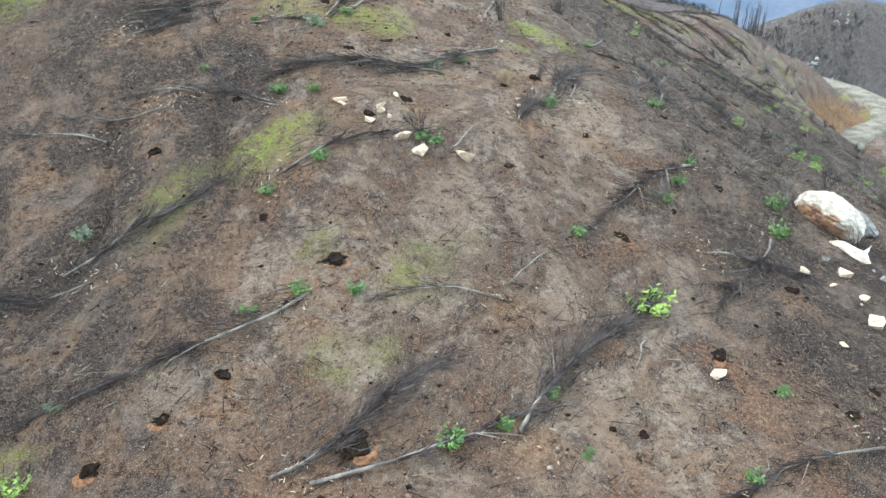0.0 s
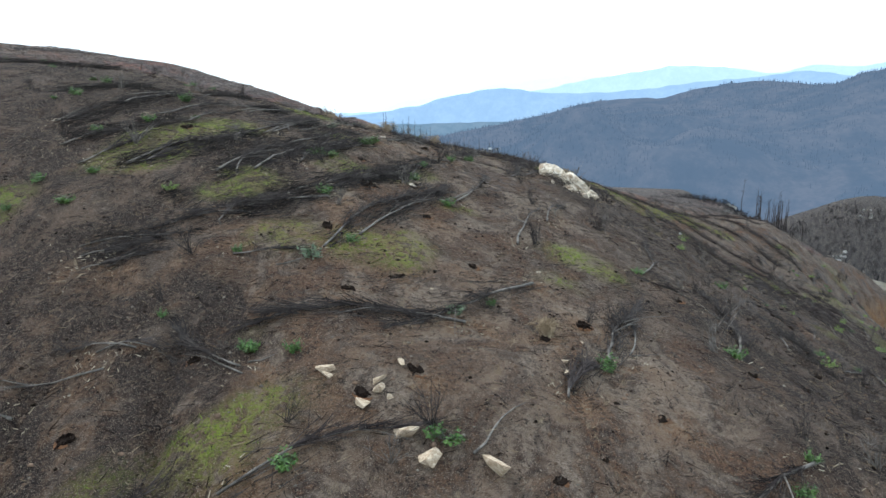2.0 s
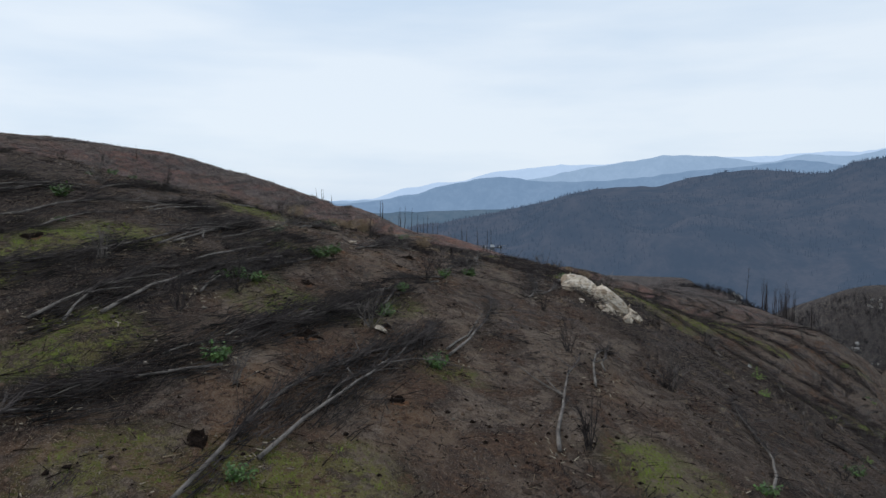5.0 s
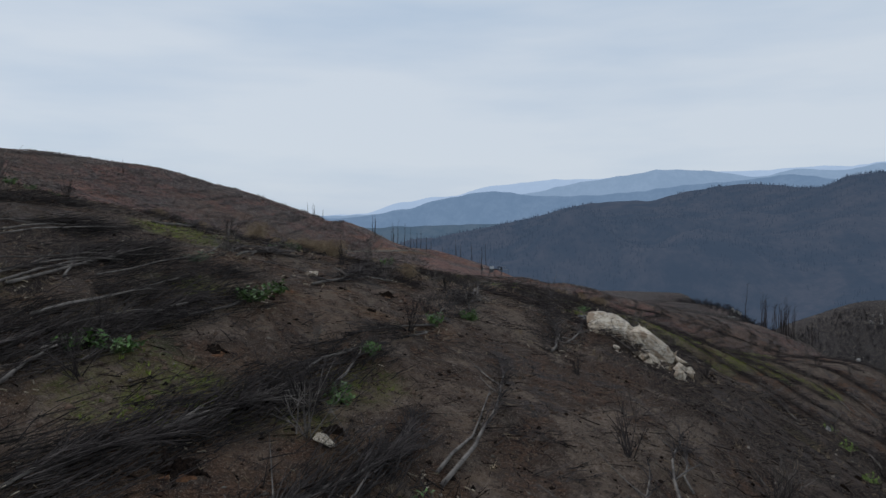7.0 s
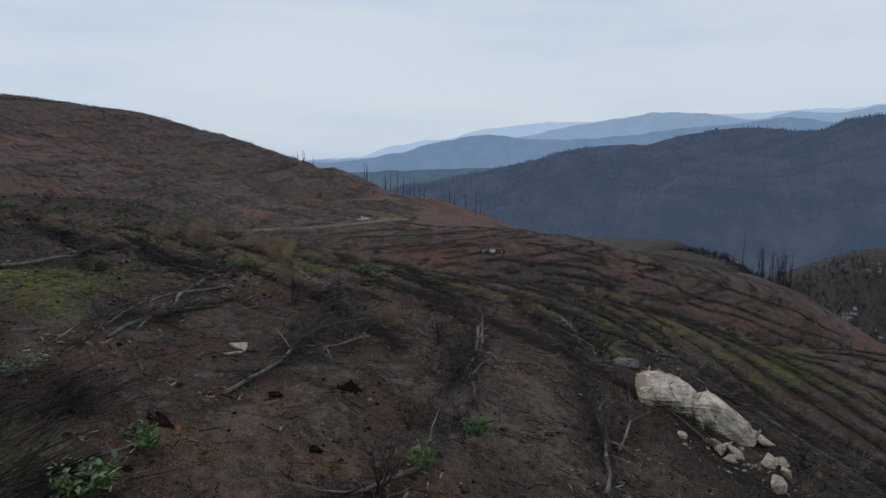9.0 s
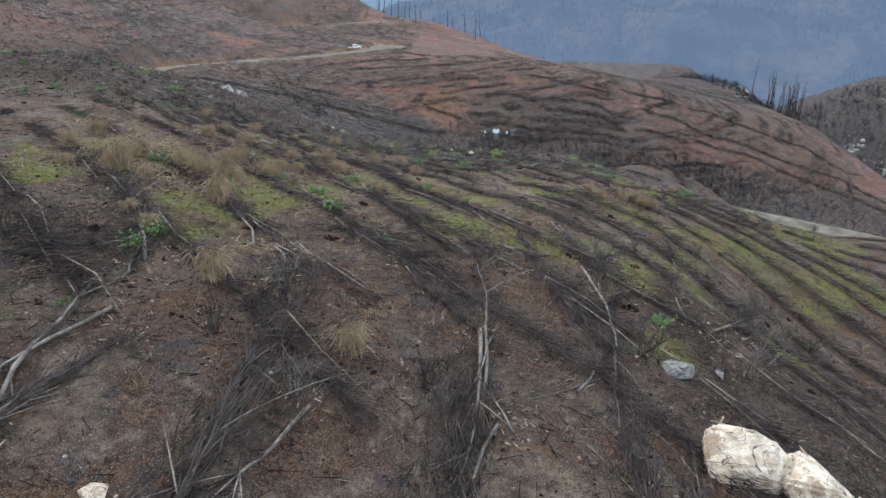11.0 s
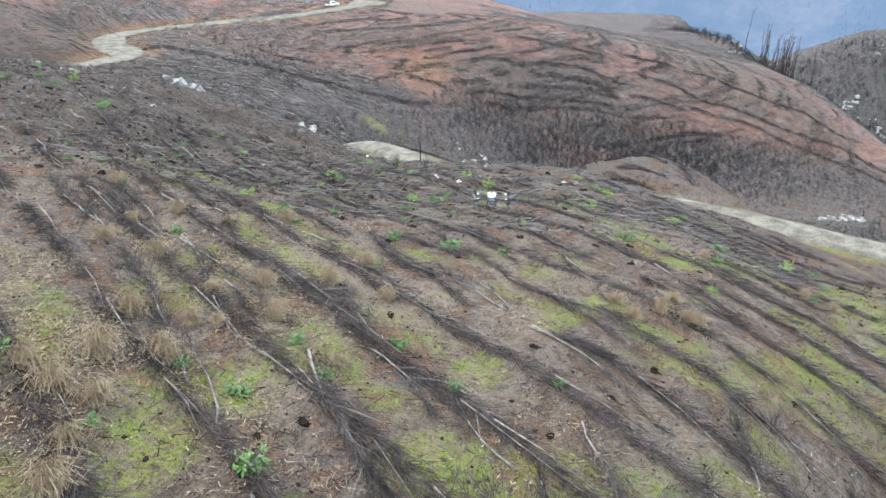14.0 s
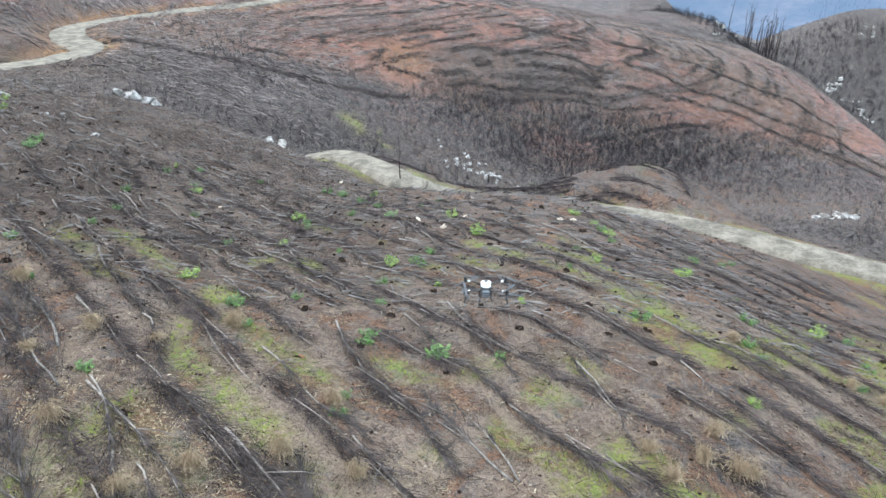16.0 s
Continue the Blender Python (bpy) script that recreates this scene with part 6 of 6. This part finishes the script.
tagged(new("cut_chips", sticks_mesh("cut_chips", lift_above(p, 0.015), lift_above(q, 0.015), 0.017, 0.009, CHIP)), "pale fresh chips where stems were cut", "litter", kind="stuff")


# ---- leafless shrubs left standing ----
def bare_shrub_mesh(seed, material):
    r = np.random.RandomState(seed)
    n = 13
    turn, lean = r.uniform(0, 6.28, n), np.abs(r.normal(0.35, 0.25, n))
    a = np.stack([r.normal(0, 0.06, n), r.normal(0, 0.06, n), np.full(n, -0.05)], 1)
    l = r.uniform(0.5, 1.1, n)
    b = a + np.stack([np.cos(turn) * np.sin(lean) * l, np.sin(turn) * np.sin(lean) * l, np.cos(lean) * l], 1)
    m = a + (b - a) * r.uniform(0.45, 0.8, (n, 1))
    starts, ends, r0 = [a], [b], [np.full(n, 0.013)]
    for k in range(3):
        e = (b - a) * 0.4 + r.normal(0, 0.16, (n, 3))
        starts.append(m), ends.append(m + e), r0.append(np.full(n, 0.007))
    return sticks_mesh("bare_crown", np.concatenate(starts), np.concatenate(ends), np.concatenate(r0), 0.003, material, 4)


BARE_SHRUBS = [(bare_shrub_mesh(200 + k, TWIG if k < 4 else PALE_BARK), k < 4) for k in range(7)]
r11 = np.random.RandomState(97)
spots = [(r11.uniform(4, 34), r11.uniform(18, 76)) for k in range(70)] + [(r11.uniform(24, 46), r11.uniform(60, 98)) for k in range(40)] + [(r11.uniform(-26, 4), r11.uniform(20, 62)) for k in range(40)] + [(r11.uniform(-40, 8), r11.uniform(96, 132)) for k in range(40)]
for x, y in spots:
    me, dark = BARE_SHRUBS[r11.randint(7)]
    ob = thing("bare_shrub", (x, y, ground_z(x, y)), "burnt leafless shrub with dark thin stems" if dark else "dead leafless shrub with pale thin stems", "shrub", "leafless shrubs")
    ob.rotation_euler = (r11.normal(0, 0.15), r11.normal(0, 0.15), r11.uniform(0, 6.28))
    ob.scale = (r11.uniform(0.6, 1.3),) * 3
    under(new("bare_crown", me), ob)


# ---- standing dead trees ----
def dead_tree(x, y, tall, thick, r, label, limbs=10, group="burnt standing trees", bark=CHARRED):
    ob = thing("burnt_tree", (x, y, ground_z(x, y) - 0.05), label, "tree", group)
    s = np.linspace(0, 1, 7)
    path = np.stack([r.normal(0, 0.012, 7).cumsum() * tall, r.normal(0, 0.012, 7).cumsum() * tall, s * tall], 1)
    path[0] = 0
    verts, faces = tube(path, thick * (1 - 0.85 * s), 5)
    under(new("trunk", mesh_from("trunk", verts, faces, bark, True)), ob)
    if limbs:
        k = r.randint(2, 7, limbs)
        turn, size = r.uniform(0, 6.28, limbs), tall * r.uniform(0.06, 0.16, limbs)
        a = path[k - 1] + (path[k] - path[k - 1]) * r.rand(limbs)[:, None] if limbs else None
        b = a + np.stack([np.cos(turn) * size * 0.7, np.sin(turn) * size * 0.7, size * 0.7], 1)
        under(new("bare_crown", sticks_mesh("bare_crown", a, b, thick * 0.28, thick * 0.05, bark)), ob)
    return ob


r9 = np.random.RandomState(71)
dead_tree(-2.6, 141.5, 4.6, 0.09, r9, "lone charred pole standing beside the gravel track", 0)
dead_tree(7.4, 128.5, 2.6, 0.09, r9, "short charred trunk standing on the field edge", 2)
# valley pines: twig tone, paler than charred bark, stands in for haze
for k in range(34):
    x, y = r9.normal(191, 7), r9.normal(462, 9)
    dead_tree(x, y, r9.uniform(13, 25), 0.30, r9, "tall burnt pine standing bare in the valley", 12, bark=ROW_TWIG)
for k in range(26):
    x, y = -62 + 3.2 * k + r9.normal(0, 3), 500 + r9.uniform(-25, 60)
    dead_tree(x, y, r9.uniform(7, 17), 0.26, r9, "tall burnt pine standing bare on the far ridge", 9, bark=TWIG)
for x, y in ((-104, 500), (-101, 504), (-99, 498), (-95, 505), (-190, 420)):
    dead_tree(x, y, r9.uniform(6, 10), 0.25, r9, "thin burnt tree standing on the skyline", 5)


def scrub_mesh(name, places, tall, thick, r, material, forks=6, spread=0.4):
    """Leafless bushes: a stem or two and forks that lean out."""
    n = len(places)
    lean = r.normal(0, 0.22, (n, 2))
    top = places + np.stack([lean[:, 0] * tall, lean[:, 1] * tall, tall], 1)
    a, b, ra, rb = [places], [top], [thick], [thick * 0.25]
    for k in range(forks):
        start = places + (top - places) * r.uniform(0.05, 0.75, (n, 1))
        turn = r.uniform(0, 6.28, n)
        a.append(start), ra.append(thick * 0.55), rb.append(thick * 0.15)
        b.append(start + np.stack([np.cos(turn) * spread, np.sin(turn) * spread, np.full(n, 0.3)], 1) * tall[:, None] * r.uniform(0.5, 1.4, (n, 1)))
    return sticks_mesh(name, np.concatenate(a), np.concatenate(b), np.concatenate(ra), np.concatenate(rb), material)


GULLY_BARK = plain("scorched_scrub", (0.012, 0.011, 0.013), (0.062, 0.056, 0.057), 0.5, 0.9, 0.1, 0.1, 0.005, None, 0.6)
# burnt scrub that fills the gully between the field and the red hillside
n = 26000
places = np.stack([r9.uniform(-50, 112, n), r9.uniform(176, 246, n)], 1)
dense = np.exp(-((places[:, 0] - 48) / 34) ** 2 - ((places[:, 1] - 226 - 0.08 * places[:, 0]) / 15) ** 2) + 0.09 * (value_noise(places[:, 0], places[:, 1], 14) > 0.6)
places = places[r9.rand(n) < dense]
places = np.column_stack([places, mesh_height(places[:, 0], places[:, 1]) - 0.1])
tagged(new("gully_scrub", scrub_mesh("gully_scrub", places, r9.uniform(0.6, 2.2, len(places)) * r9.choice([1, 1, 1, 1, 2.2], len(places)), r9.uniform(0.026, 0.065, len(places)), r9, GULLY_BARK)), "burnt leafless scrub filling the gully", "scrub", kind="stuff")


# slash raked into long rows on the far slopes
def slash_rows(name, lines, density, thick, r, label, material=SLASH_WOOD, stout=1.0):
    starts, ends = [], []
    for line in lines:
        fine = fine_line([(a, b, 0) for a, b in line], 2.0)
        n = int(len(fine) * 2.0 * density)
        k = r.randint(0, len(fine) - 1, n)
        t = r.rand(n)[:, None]
        p = fine[k] * (1 - t) + fine[k + 1] * t
        d = fine[k + 1] - fine[k]
        turn = np.arctan2(d[:, 1], d[:, 0]) + r.normal(0, 0.45, n)
        keep = value_noise(p[:, 0], p[:, 1], 6) > 0.26
        p, turn = p[keep], turn[keep]
        n = len(p)
        p = p + r.normal(0, thick, (n, 3)) * np.array([1, 1, 0])
        size = r.uniform(0.8, 2.6, n)
        q = p + np.stack([np.cos(turn) * size, np.sin(turn) * size, np.zeros(n)], 1)
        p[:, 2] = mesh_height(p[:, 0], p[:, 1]) + np.abs(r.normal(0, thick * 0.6, n))
        q[:, 2] = mesh_height(q[:, 0], q[:, 1]) + np.abs(r.normal(0, thick * 0.6, n))
        starts.append(p), ends.append(q)
    a, b = np.concatenate(starts), np.concatenate(ends)
    ob = new(name, sticks_mesh(name, a, b, stout * r.uniform(0.02, 0.065, len(a)), 0.015 * stout, material))
    return tagged(ob, label, "slash", kind="stuff")


SLASH = [
    [(-70, 226), (-51, 224), (-36, 225), (-23, 225), (-6, 231), (-1, 238)], [(-43, 240), (-30, 239), (-22, 236)], [(-26, 265), (-25, 248), (-24, 234)], [(-8, 270), (-10, 257), (-12, 246)], [(-14, 246), (-3, 246), (2, 244), (4, 238)],
    [(8, 265), (25, 267), (43, 268), (55, 265)], [(4, 257), (25, 261), (51, 262)], [(3, 250), (24, 255), (53, 258)], [(4, 244), (24, 250), (55, 253)], [(12, 241), (31, 247), (62, 250)], [(46, 285), (81, 286), (107, 278), (127, 263)],
    [(56, 273), (84, 263), (105, 255), (126, 241)], [(73, 259), (95, 250), (119, 231)], [(24, 284), (44, 280), (63, 288)], [(30, 262), (60, 258), (75, 252)],
]
def contour(x, y, length, r, step=3.0):
    """A line that keeps its level along a slope."""
    line = []
    for k in range(int(length / step)):
        line.append((x, y))
        e = 6.0
        gx_, gy_ = float(base_height(x + e, y) - base_height(x - e, y)), float(base_height(x, y + e) - base_height(x, y - e))
        g = math.hypot(gx_, gy_) + 1e-6
        x, y = x + step * gy_ / g + r.normal(0, 0.25), y - step * gx_ / g + r.normal(0, 0.25)
    return line


slash_rows("slash_rows", SLASH, 11.0, 0.55, r9, "dark logging slash raked into rows on the red hillside", SLASH_WOOD, 1.5)
fill_rows = [contour(r9.uniform(-60, 110), r9.uniform(228, 300), r9.uniform(14, 50), r9) for k in range(110)]
slash_rows("hillside_slash", fill_rows, 5.0, 0.35, r9, "grey and brown slash scattered along the red hillside")
thin_rows = [contour(r9.uniform(-50, 125), r9.uniform(228, 296), r9.uniform(18, 55), r9) for k in range(150)]
slash_rows("pale_slash", thin_rows, 3.2, 0.5, r9, "thin bleached branches strewn along the red hillside", GREY_SLASH, 0.8)
dark_rows = [contour(r9.uniform(-40, 130), r9.uniform(232, 290), r9.uniform(20, 45), r9) for k in range(60)]
slash_rows("thin_slash", dark_rows, 6.0, 0.22, r9, "thin dark branches raked level on the red hillside", SLASH_WOOD, 0.8)
hill_rows = [contour(r9.uniform(-240, -50), r9.uniform(225, 450), r9.uniform(20, 80), r9) for k in range(150)]
slash_rows("hill_slash", hill_rows, 3.0, 0.8, r9, "grey slash and brushwood along the far hillside", GREY_SLASH, 2.2)
ring = [contour(27 + r9.normal(0, 6), 141 + 1.0 * k, r9.uniform(14, 34), r9, 1.5) for k in range(22)]
slash_rows("knoll_slash", ring, 4.5, 0.13, r9, "dark brushwood rows curving round a low knoll", ROW_TWIG)


def debris(name, box, count, low, high, r, label, material, keep=None, lie=None, thick=1.0):
    """Broken sticks strewn over a slope."""
    x, y = r.uniform(box[0], box[1], count), r.uniform(box[2], box[3], count)
    m = value_noise(x, y, 12) > 0.3 if keep is None else keep(x, y)
    x, y = x[m], y[m]
    n = len(x)
    turn, size = r.uniform(0, 6.28, n) if lie is None else r.normal(lie, 0.4, n), r.uniform(low, high, n)
    a = np.stack([x, y, mesh_height(x, y) + 0.05], 1)
    b = np.stack([x + np.cos(turn) * size, y + np.sin(turn) * size, np.zeros(n)], 1)
    b[:, 2] = mesh_height(b[:, 0], b[:, 1]) + r.uniform(0.05, 0.5, n)
    return tagged(new(name, sticks_mesh(name, a, b, thick * r.uniform(0.02, 0.055, n), 0.015 * thick, material)), label, "slash", kind="stuff")


debris("pale_debris", (-75, 130, 234, 300), 26000, 0.7, 2.0, r9, "pale reddish slash strewn over the hillside", PALE_SLASH, None, 1.9)
debris("dark_debris", (-60, 120, 165, 285), 20000, 0.5, 1.8, r9, "dark burnt slash strewn over gully and slope", SLASH_WOOD)
GULLY_WOOD = plain("grey_slash", (0.085, 0.078, 0.074), (0.255, 0.235, 0.220), 0.5, 0.9, 0.1, 0.1, 0.005, None, 0.6)
debris("gully_slash", (-70, 115, 160, 244), 15000, 0.4, 1.7, r9, "grey weathered slash strewn over the gully sides", GULLY_WOOD)
debris("left_debris", (-240, -20, 190, 480), 26000, 1.0, 3.4, r9, "brown and grey slash strewn over the far hill", GREY_SLASH, lambda x, y: value_noise(x * 0.6, y, 22) > 0.46, -0.75, 2.4)
debris("left_dark_debris", (-240, -20, 190, 480), 18000, 1.0, 3.2, r9, "dark burnt slash strewn over the far hill", SLASH_WOOD, lambda x, y: value_noise(x + 60, y, 20) > 0.45, -0.75, 2.4)
p = on_ground(3800, (-70, 115, 150, 244), r9, 0.05)
tagged(new("charred_stubs", lumps_mesh("charred_stubs", p, r9.uniform(0.10, 0.32, len(p)), CHARRED, r9)), "small charred stubs dotted over the gully", "stubs", kind="stuff")
p = on_ground(2600, (-45, 30, 92, 142), r9, 0.03)
tagged(new("shoulder_stubs", lumps_mesh("shoulder_stubs", p, r9.uniform(0.05, 0.16, len(p)), CHARRED, r9)), "small charred stubs on the dark shoulder", "stubs", kind="stuff")
debris("shoulder_slash", (-45, 24, 92, 142), 5200, 0.3, 1.6, r9, "thin grey slash strewn over the dark shoulder", GULLY_WOOD, lambda x, y: y < 140 - 0.5 * np.maximum(x, 0), -0.95)
debris("ridge_slash", (20, 210, 288, 440), 16000, 0.8, 3.0, r9, "grey weathered slash strewn over the back of the ridge", GULLY_WOOD, lambda x, y: value_noise(x, y, 14) > 0.36)
debris("valley_debris", (150, 340, 240, 560), 16000, 0.8, 3.2, r9, "dark slash strewn over the valley side", SLASH_WOOD)
debris("ridge_dark_slash", (20, 210, 288, 440), 12000, 0.8, 3.0, r9, "dark burnt slash strewn over the back of the ridge", SLASH_WOOD, lambda x, y: value_noise(x + 30, y, 17) > 0.42)
valley = []
for k in range(24):
    y = 400 + 9 * k
    valley.append([(90 + 3 * k, y), (130 + 3 * k, y + 8), (175 + 3 * k, y + 4)])
slash_rows("valley_slash", valley, 2.2, 1.0, r9, "pale and dark slash rows across the valley floor")

places = np.stack([r9.uniform(150, 340, 7000), r9.uniform(250, 540, 7000)], 1)
places = places[value_noise(places[:, 0], places[:, 1], 30) > 0.40]
places = np.column_stack([places, mesh_height(places[:, 0], places[:, 1]) - 0.2])
tagged(new("valley_scrub", scrub_mesh("valley_scrub", places, r9.uniform(1.5, 5.0, len(places)), r9.uniform(0.08, 0.20, len(places)), r9, GULLY_BARK)), "burnt thin trees across the valley side", "scrub", kind="stuff")

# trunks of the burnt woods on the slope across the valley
# blue emission paints the air's haze over these trunks, matched to their slope
FAR_TRUNK = distance_material("hazed_burnt_woods", (0.009, 0.010, 0.013), (0.036, 0.028, 0.027), (0.160, 0.245, 0.37), 0.30, 0.012)
wood = [o for o in scene.objects if o.name.startswith("backdrop")][0]
co = np.empty(len(wood.data.vertices) * 3, np.float32)
wood.data.vertices.foreach_get("co", co)
co = co.reshape(49, 420, 3)
pick_row, pick_col = r9.randint(4, 45, 30000), r9.randint(0, 419, 30000)
f, g = r9.rand(30000, 1), r9.rand(30000, 1)
places = (co[pick_row, pick_col] * (1 - f) + co[pick_row, pick_col + 1] * f) * (1 - g) + (co[pick_row + 1, pick_col] * (1 - f) + co[pick_row + 1, pick_col + 1] * f) * g
crest_col = r9.randint(0, 419, 1500)
f = r9.rand(1500, 1)
crest = co[45, crest_col] * (1 - f) + co[45, crest_col + 1] * f
places = np.concatenate([places, crest])
clump = value_noise(places[:, 0], places[:, 1], 120) + 0.4 * value_noise(places[:, 0], places[:, 1], 30)
places = places[clump > 0.5]
tall = r9.uniform(2, 5.5, len(places))
top = places + np.column_stack([np.zeros((len(places), 2)), tall])
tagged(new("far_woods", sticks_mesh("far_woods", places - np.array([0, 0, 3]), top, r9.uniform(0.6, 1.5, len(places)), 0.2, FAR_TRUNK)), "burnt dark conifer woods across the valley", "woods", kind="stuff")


# ---- white pickup on the upper track ----
PAINT = plain("white_car_paint", (0.55, 0.56, 0.57), (0.66, 0.67, 0.68), 2.0, 0.35, 0.5, 0.02, 0.001)
TYRE = plain("tyre_rubber", (0.012, 0.012, 0.012), (0.025, 0.025, 0.025), 20, 0.85, 0.2)
DARK_GLASS = plain("dark_glass", (0.015, 0.018, 0.022), (0.025, 0.03, 0.036), 2, 0.1, 0.6, 0.0, 0.001)


def block(size, at, bevel=0.03, taper=1.0):
    bm = bmesh.new()
    bmesh.ops.create_cube(bm, size=1)
    for v in bm.verts:
        k = taper if v.co.z > 0 else 1.0
        v.co = Vector((v.co.x * size[0] * k + at[0], v.co.y * size[1] * (k * 0.5 + 0.5) + at[1], v.co.z * size[2] + at[2]))
    if bevel:
        bmesh.ops.bevel(bm, geom=bm.edges[:], offset=bevel, segments=2, affect="EDGES")
    return bm


def cylinder(radius, depth, at, turn=(0, 0, 0), segments=16, top=None):
    bm = bmesh.new()
    m = pose(*at, *turn)
    bmesh.ops.create_cone(bm, cap_ends=True, segments=segments, radius1=radius, radius2=radius if top is None else top, depth=depth, matrix=m)
    return bm


pickup = thing("pickup_truck", (-39.5, 331, ground_z(-39.5, 331) + 0.14), "white pickup truck parked on the gravel track", "pickup truck")
pickup.rotation_euler = (0, 0, radians(28))
body = part("body", block((4.9, 1.8, 0.62), (0, 0, 0.72), 0.10), PAINT, pickup)
part("cab", block((2.1, 1.7, 0.72), (0.25, 0, 1.36), 0.12, 0.78), PAINT, pickup)
part("load_bed", block((1.7, 1.55, 0.10), (-1.55, 0, 1.08), 0.02), TYRE, pickup, "dark open load bed")
part("windscreen", block((0.06, 1.4, 0.46), (1.18, 0, 1.38), 0.01), DARK_GLASS, pickup)
for side in (-1, 1):
    part("side_window", block((1.5, 0.05, 0.40), (0.25, side * 0.82, 1.42), 0.01, 0.8), DARK_GLASS, pickup)
    part("headlight", block((0.06, 0.35, 0.16), (2.44, side * 0.65, 0.82), 0.01), DARK_GLASS, pickup)
    for x in (-1.5, 1.5):
        wheel = part("wheel", cylinder(0.38, 0.26, (x, side * 0.80, 0.38), (90, 0, 0), 20), TYRE, pickup)
        part("rim", cylinder(0.22, 0.03, (x, side * 0.935, 0.38), (90, 0, 0), 14), PAINT, wheel, "pale metal rim")

# ---- spraying drone in flight over the field ----
BLACK_SHELL = plain("black_carbon", (0.014, 0.015, 0.016), (0.030, 0.031, 0.033), 14, 0.45, 0.4, 0.1, 0.001)
WHITE_SHELL = plain("white_plastic", (0.52, 0.53, 0.54), (0.64, 0.65, 0.65), 5, 0.45, 0.4, 0.05, 0.001)
GREY_SHELL = plain("grey_plastic", (0.09, 0.10, 0.11), (0.16, 0.17, 0.18), 8, 0.5, 0.4, 0.1, 0.001)
drone = thing("spraying_drone", (2.3, 90.0, -4.4), "black agricultural spraying drone with white tank, flying", "drone")
drone.rotation_euler = (radians(-6), 0, radians(-4))
part("frame", block((0.34, 0.80, 0.16), (0, 0, 0.10), 0.04), BLACK_SHELL, drone)
tank = part("tank", block((0.44, 0.52, 0.26), (0, 0, 0.26), 0.09, 0.86), WHITE_SHELL, drone, "white translucent spray tank")
part("tank_lid", cylinder(0.09, 0.05, (0, 0.05, 0.41), (0, 0, 0), 18), BLACK_SHELL, tank)
part("tank_lobe", block((0.20, 0.30, 0.10), (-0.11, -0.06, 0.38), 0.045), WHITE_SHELL, tank)
part("tank_lobe", block((0.20, 0.30, 0.10), (0.11, -0.06, 0.38), 0.045), WHITE_SHELL, tank)
battery = part("battery", block((0.30, 0.26, 0.30), (0, -0.36, 0.02), 0.03), GREY_SHELL, drone)
for k in range(3):
    part("rib", block((0.31, 0.02, 0.03), (0, -0.495, -0.07 + 0.08 * k), 0.005), BLACK_SHELL, battery)
part("radar", cylinder(0.07, 0.16, (0, 0.46, 0.02), (0, 90, 0), 16), BLACK_SHELL, drone)
for side in (-1, 1):
    for fore in (-1, 1):
        foot = Vector((side * 0.27, fore * 0.30, -0.44))
        verts, faces = tube([(side * 0.17, fore * 0.26, 0.06), (side * 0.22, fore * 0.28, -0.2), tuple(foot)], [0.02, 0.018, 0.018], 8)
        under(new("landing_leg", mesh_from("landing_leg", verts, faces, BLACK_SHELL, True)), drone)
        hub = Vector((side * 0.86, fore * 0.62, 0.20))
        verts, faces = tube([(side * 0.15, fore * 0.30, 0.13), tuple(hub * 0.55 + Vector((0, fore * 0.1, 0.07))), tuple(hub)], [0.032, 0.028, 0.026], 8)
        arm = under(new("arm", mesh_from("arm", verts, faces, BLACK_SHELL, True)), drone)
        part("clamp", cylinder(0.042, 0.09, tuple(hub * 0.82 + Vector((0, 0, 0.035))), (0, 90, 20), 12), WHITE_SHELL, arm, "white arm clamp")
        part("motor", cylinder(0.065, 0.20, tuple(hub + Vector((0, 0, 0.02))), (0, 0, 0), 18), BLACK_SHELL, arm)
        for level, spin in ((0.14, 25 + 70 * side + 40 * fore), (-0.10, 110 + 35 * side - 30 * fore)):
            rotor = part("rotor_hub", cylinder(0.035, 0.03, tuple(hub + Vector((0, 0, level))), (0, 0, 0), 12), BLACK_SHELL, drone)
            for half in (0, 180):
                t = radians(spin + half)
                d, w = Vector((math.cos(t), math.sin(t), 0)), Vector((-math.sin(t), math.cos(t), 0))
                c = hub + Vector((0, 0, level + 0.01))
                blade = [c + d * q * 0.66 + w * s * g + Vector((0, 0, s * 0.012 + e)) for e in (-0.004, 0.004) for q, g in ((0.04, 0.02), (0.3, 0.055), (0.7, 0.045), (1.0, 0.018)) for s in (-1, 1)]
                faces = [(0, 1, 3, 2), (2, 3, 5, 4), (4, 5, 7, 6), (8, 10, 11, 9), (10, 12, 13, 11), (12, 14, 15, 13), (0, 2, 10, 8), (2, 4, 12, 10), (4, 6, 14, 12), (1, 9, 11, 3), (3, 11, 13, 5), (5, 13, 15, 7), (6, 7, 15, 14), (0, 8, 9, 1)]
                under(new("blade", mesh_from("blade", blade, faces, BLACK_SHELL)), rotor)
    verts, faces = tube([(side * 0.86, -0.62, 0.12), (side * 0.83, -0.64, -0.06), (side * 0.88, -0.66, -0.22), (side * 0.87, -0.66, -0.34)], [0.035, 0.028, 0.03, 0.022], 8)
    nozzle = under(new("spray_nozzle", mesh_from("spray_nozzle", verts, faces, BLACK_SHELL, True)), drone)
    part("atomiser_disc", cylinder(0.055, 0.035, (side * 0.87, -0.66, -0.36), (0, 0, 0), 16), GREY_SHELL, nozzle)
    part("skid", cylinder(0.016, 0.72, (side * 0.27, 0, -0.44), (90, 0, 0), 10), BLACK_SHELL, drone)
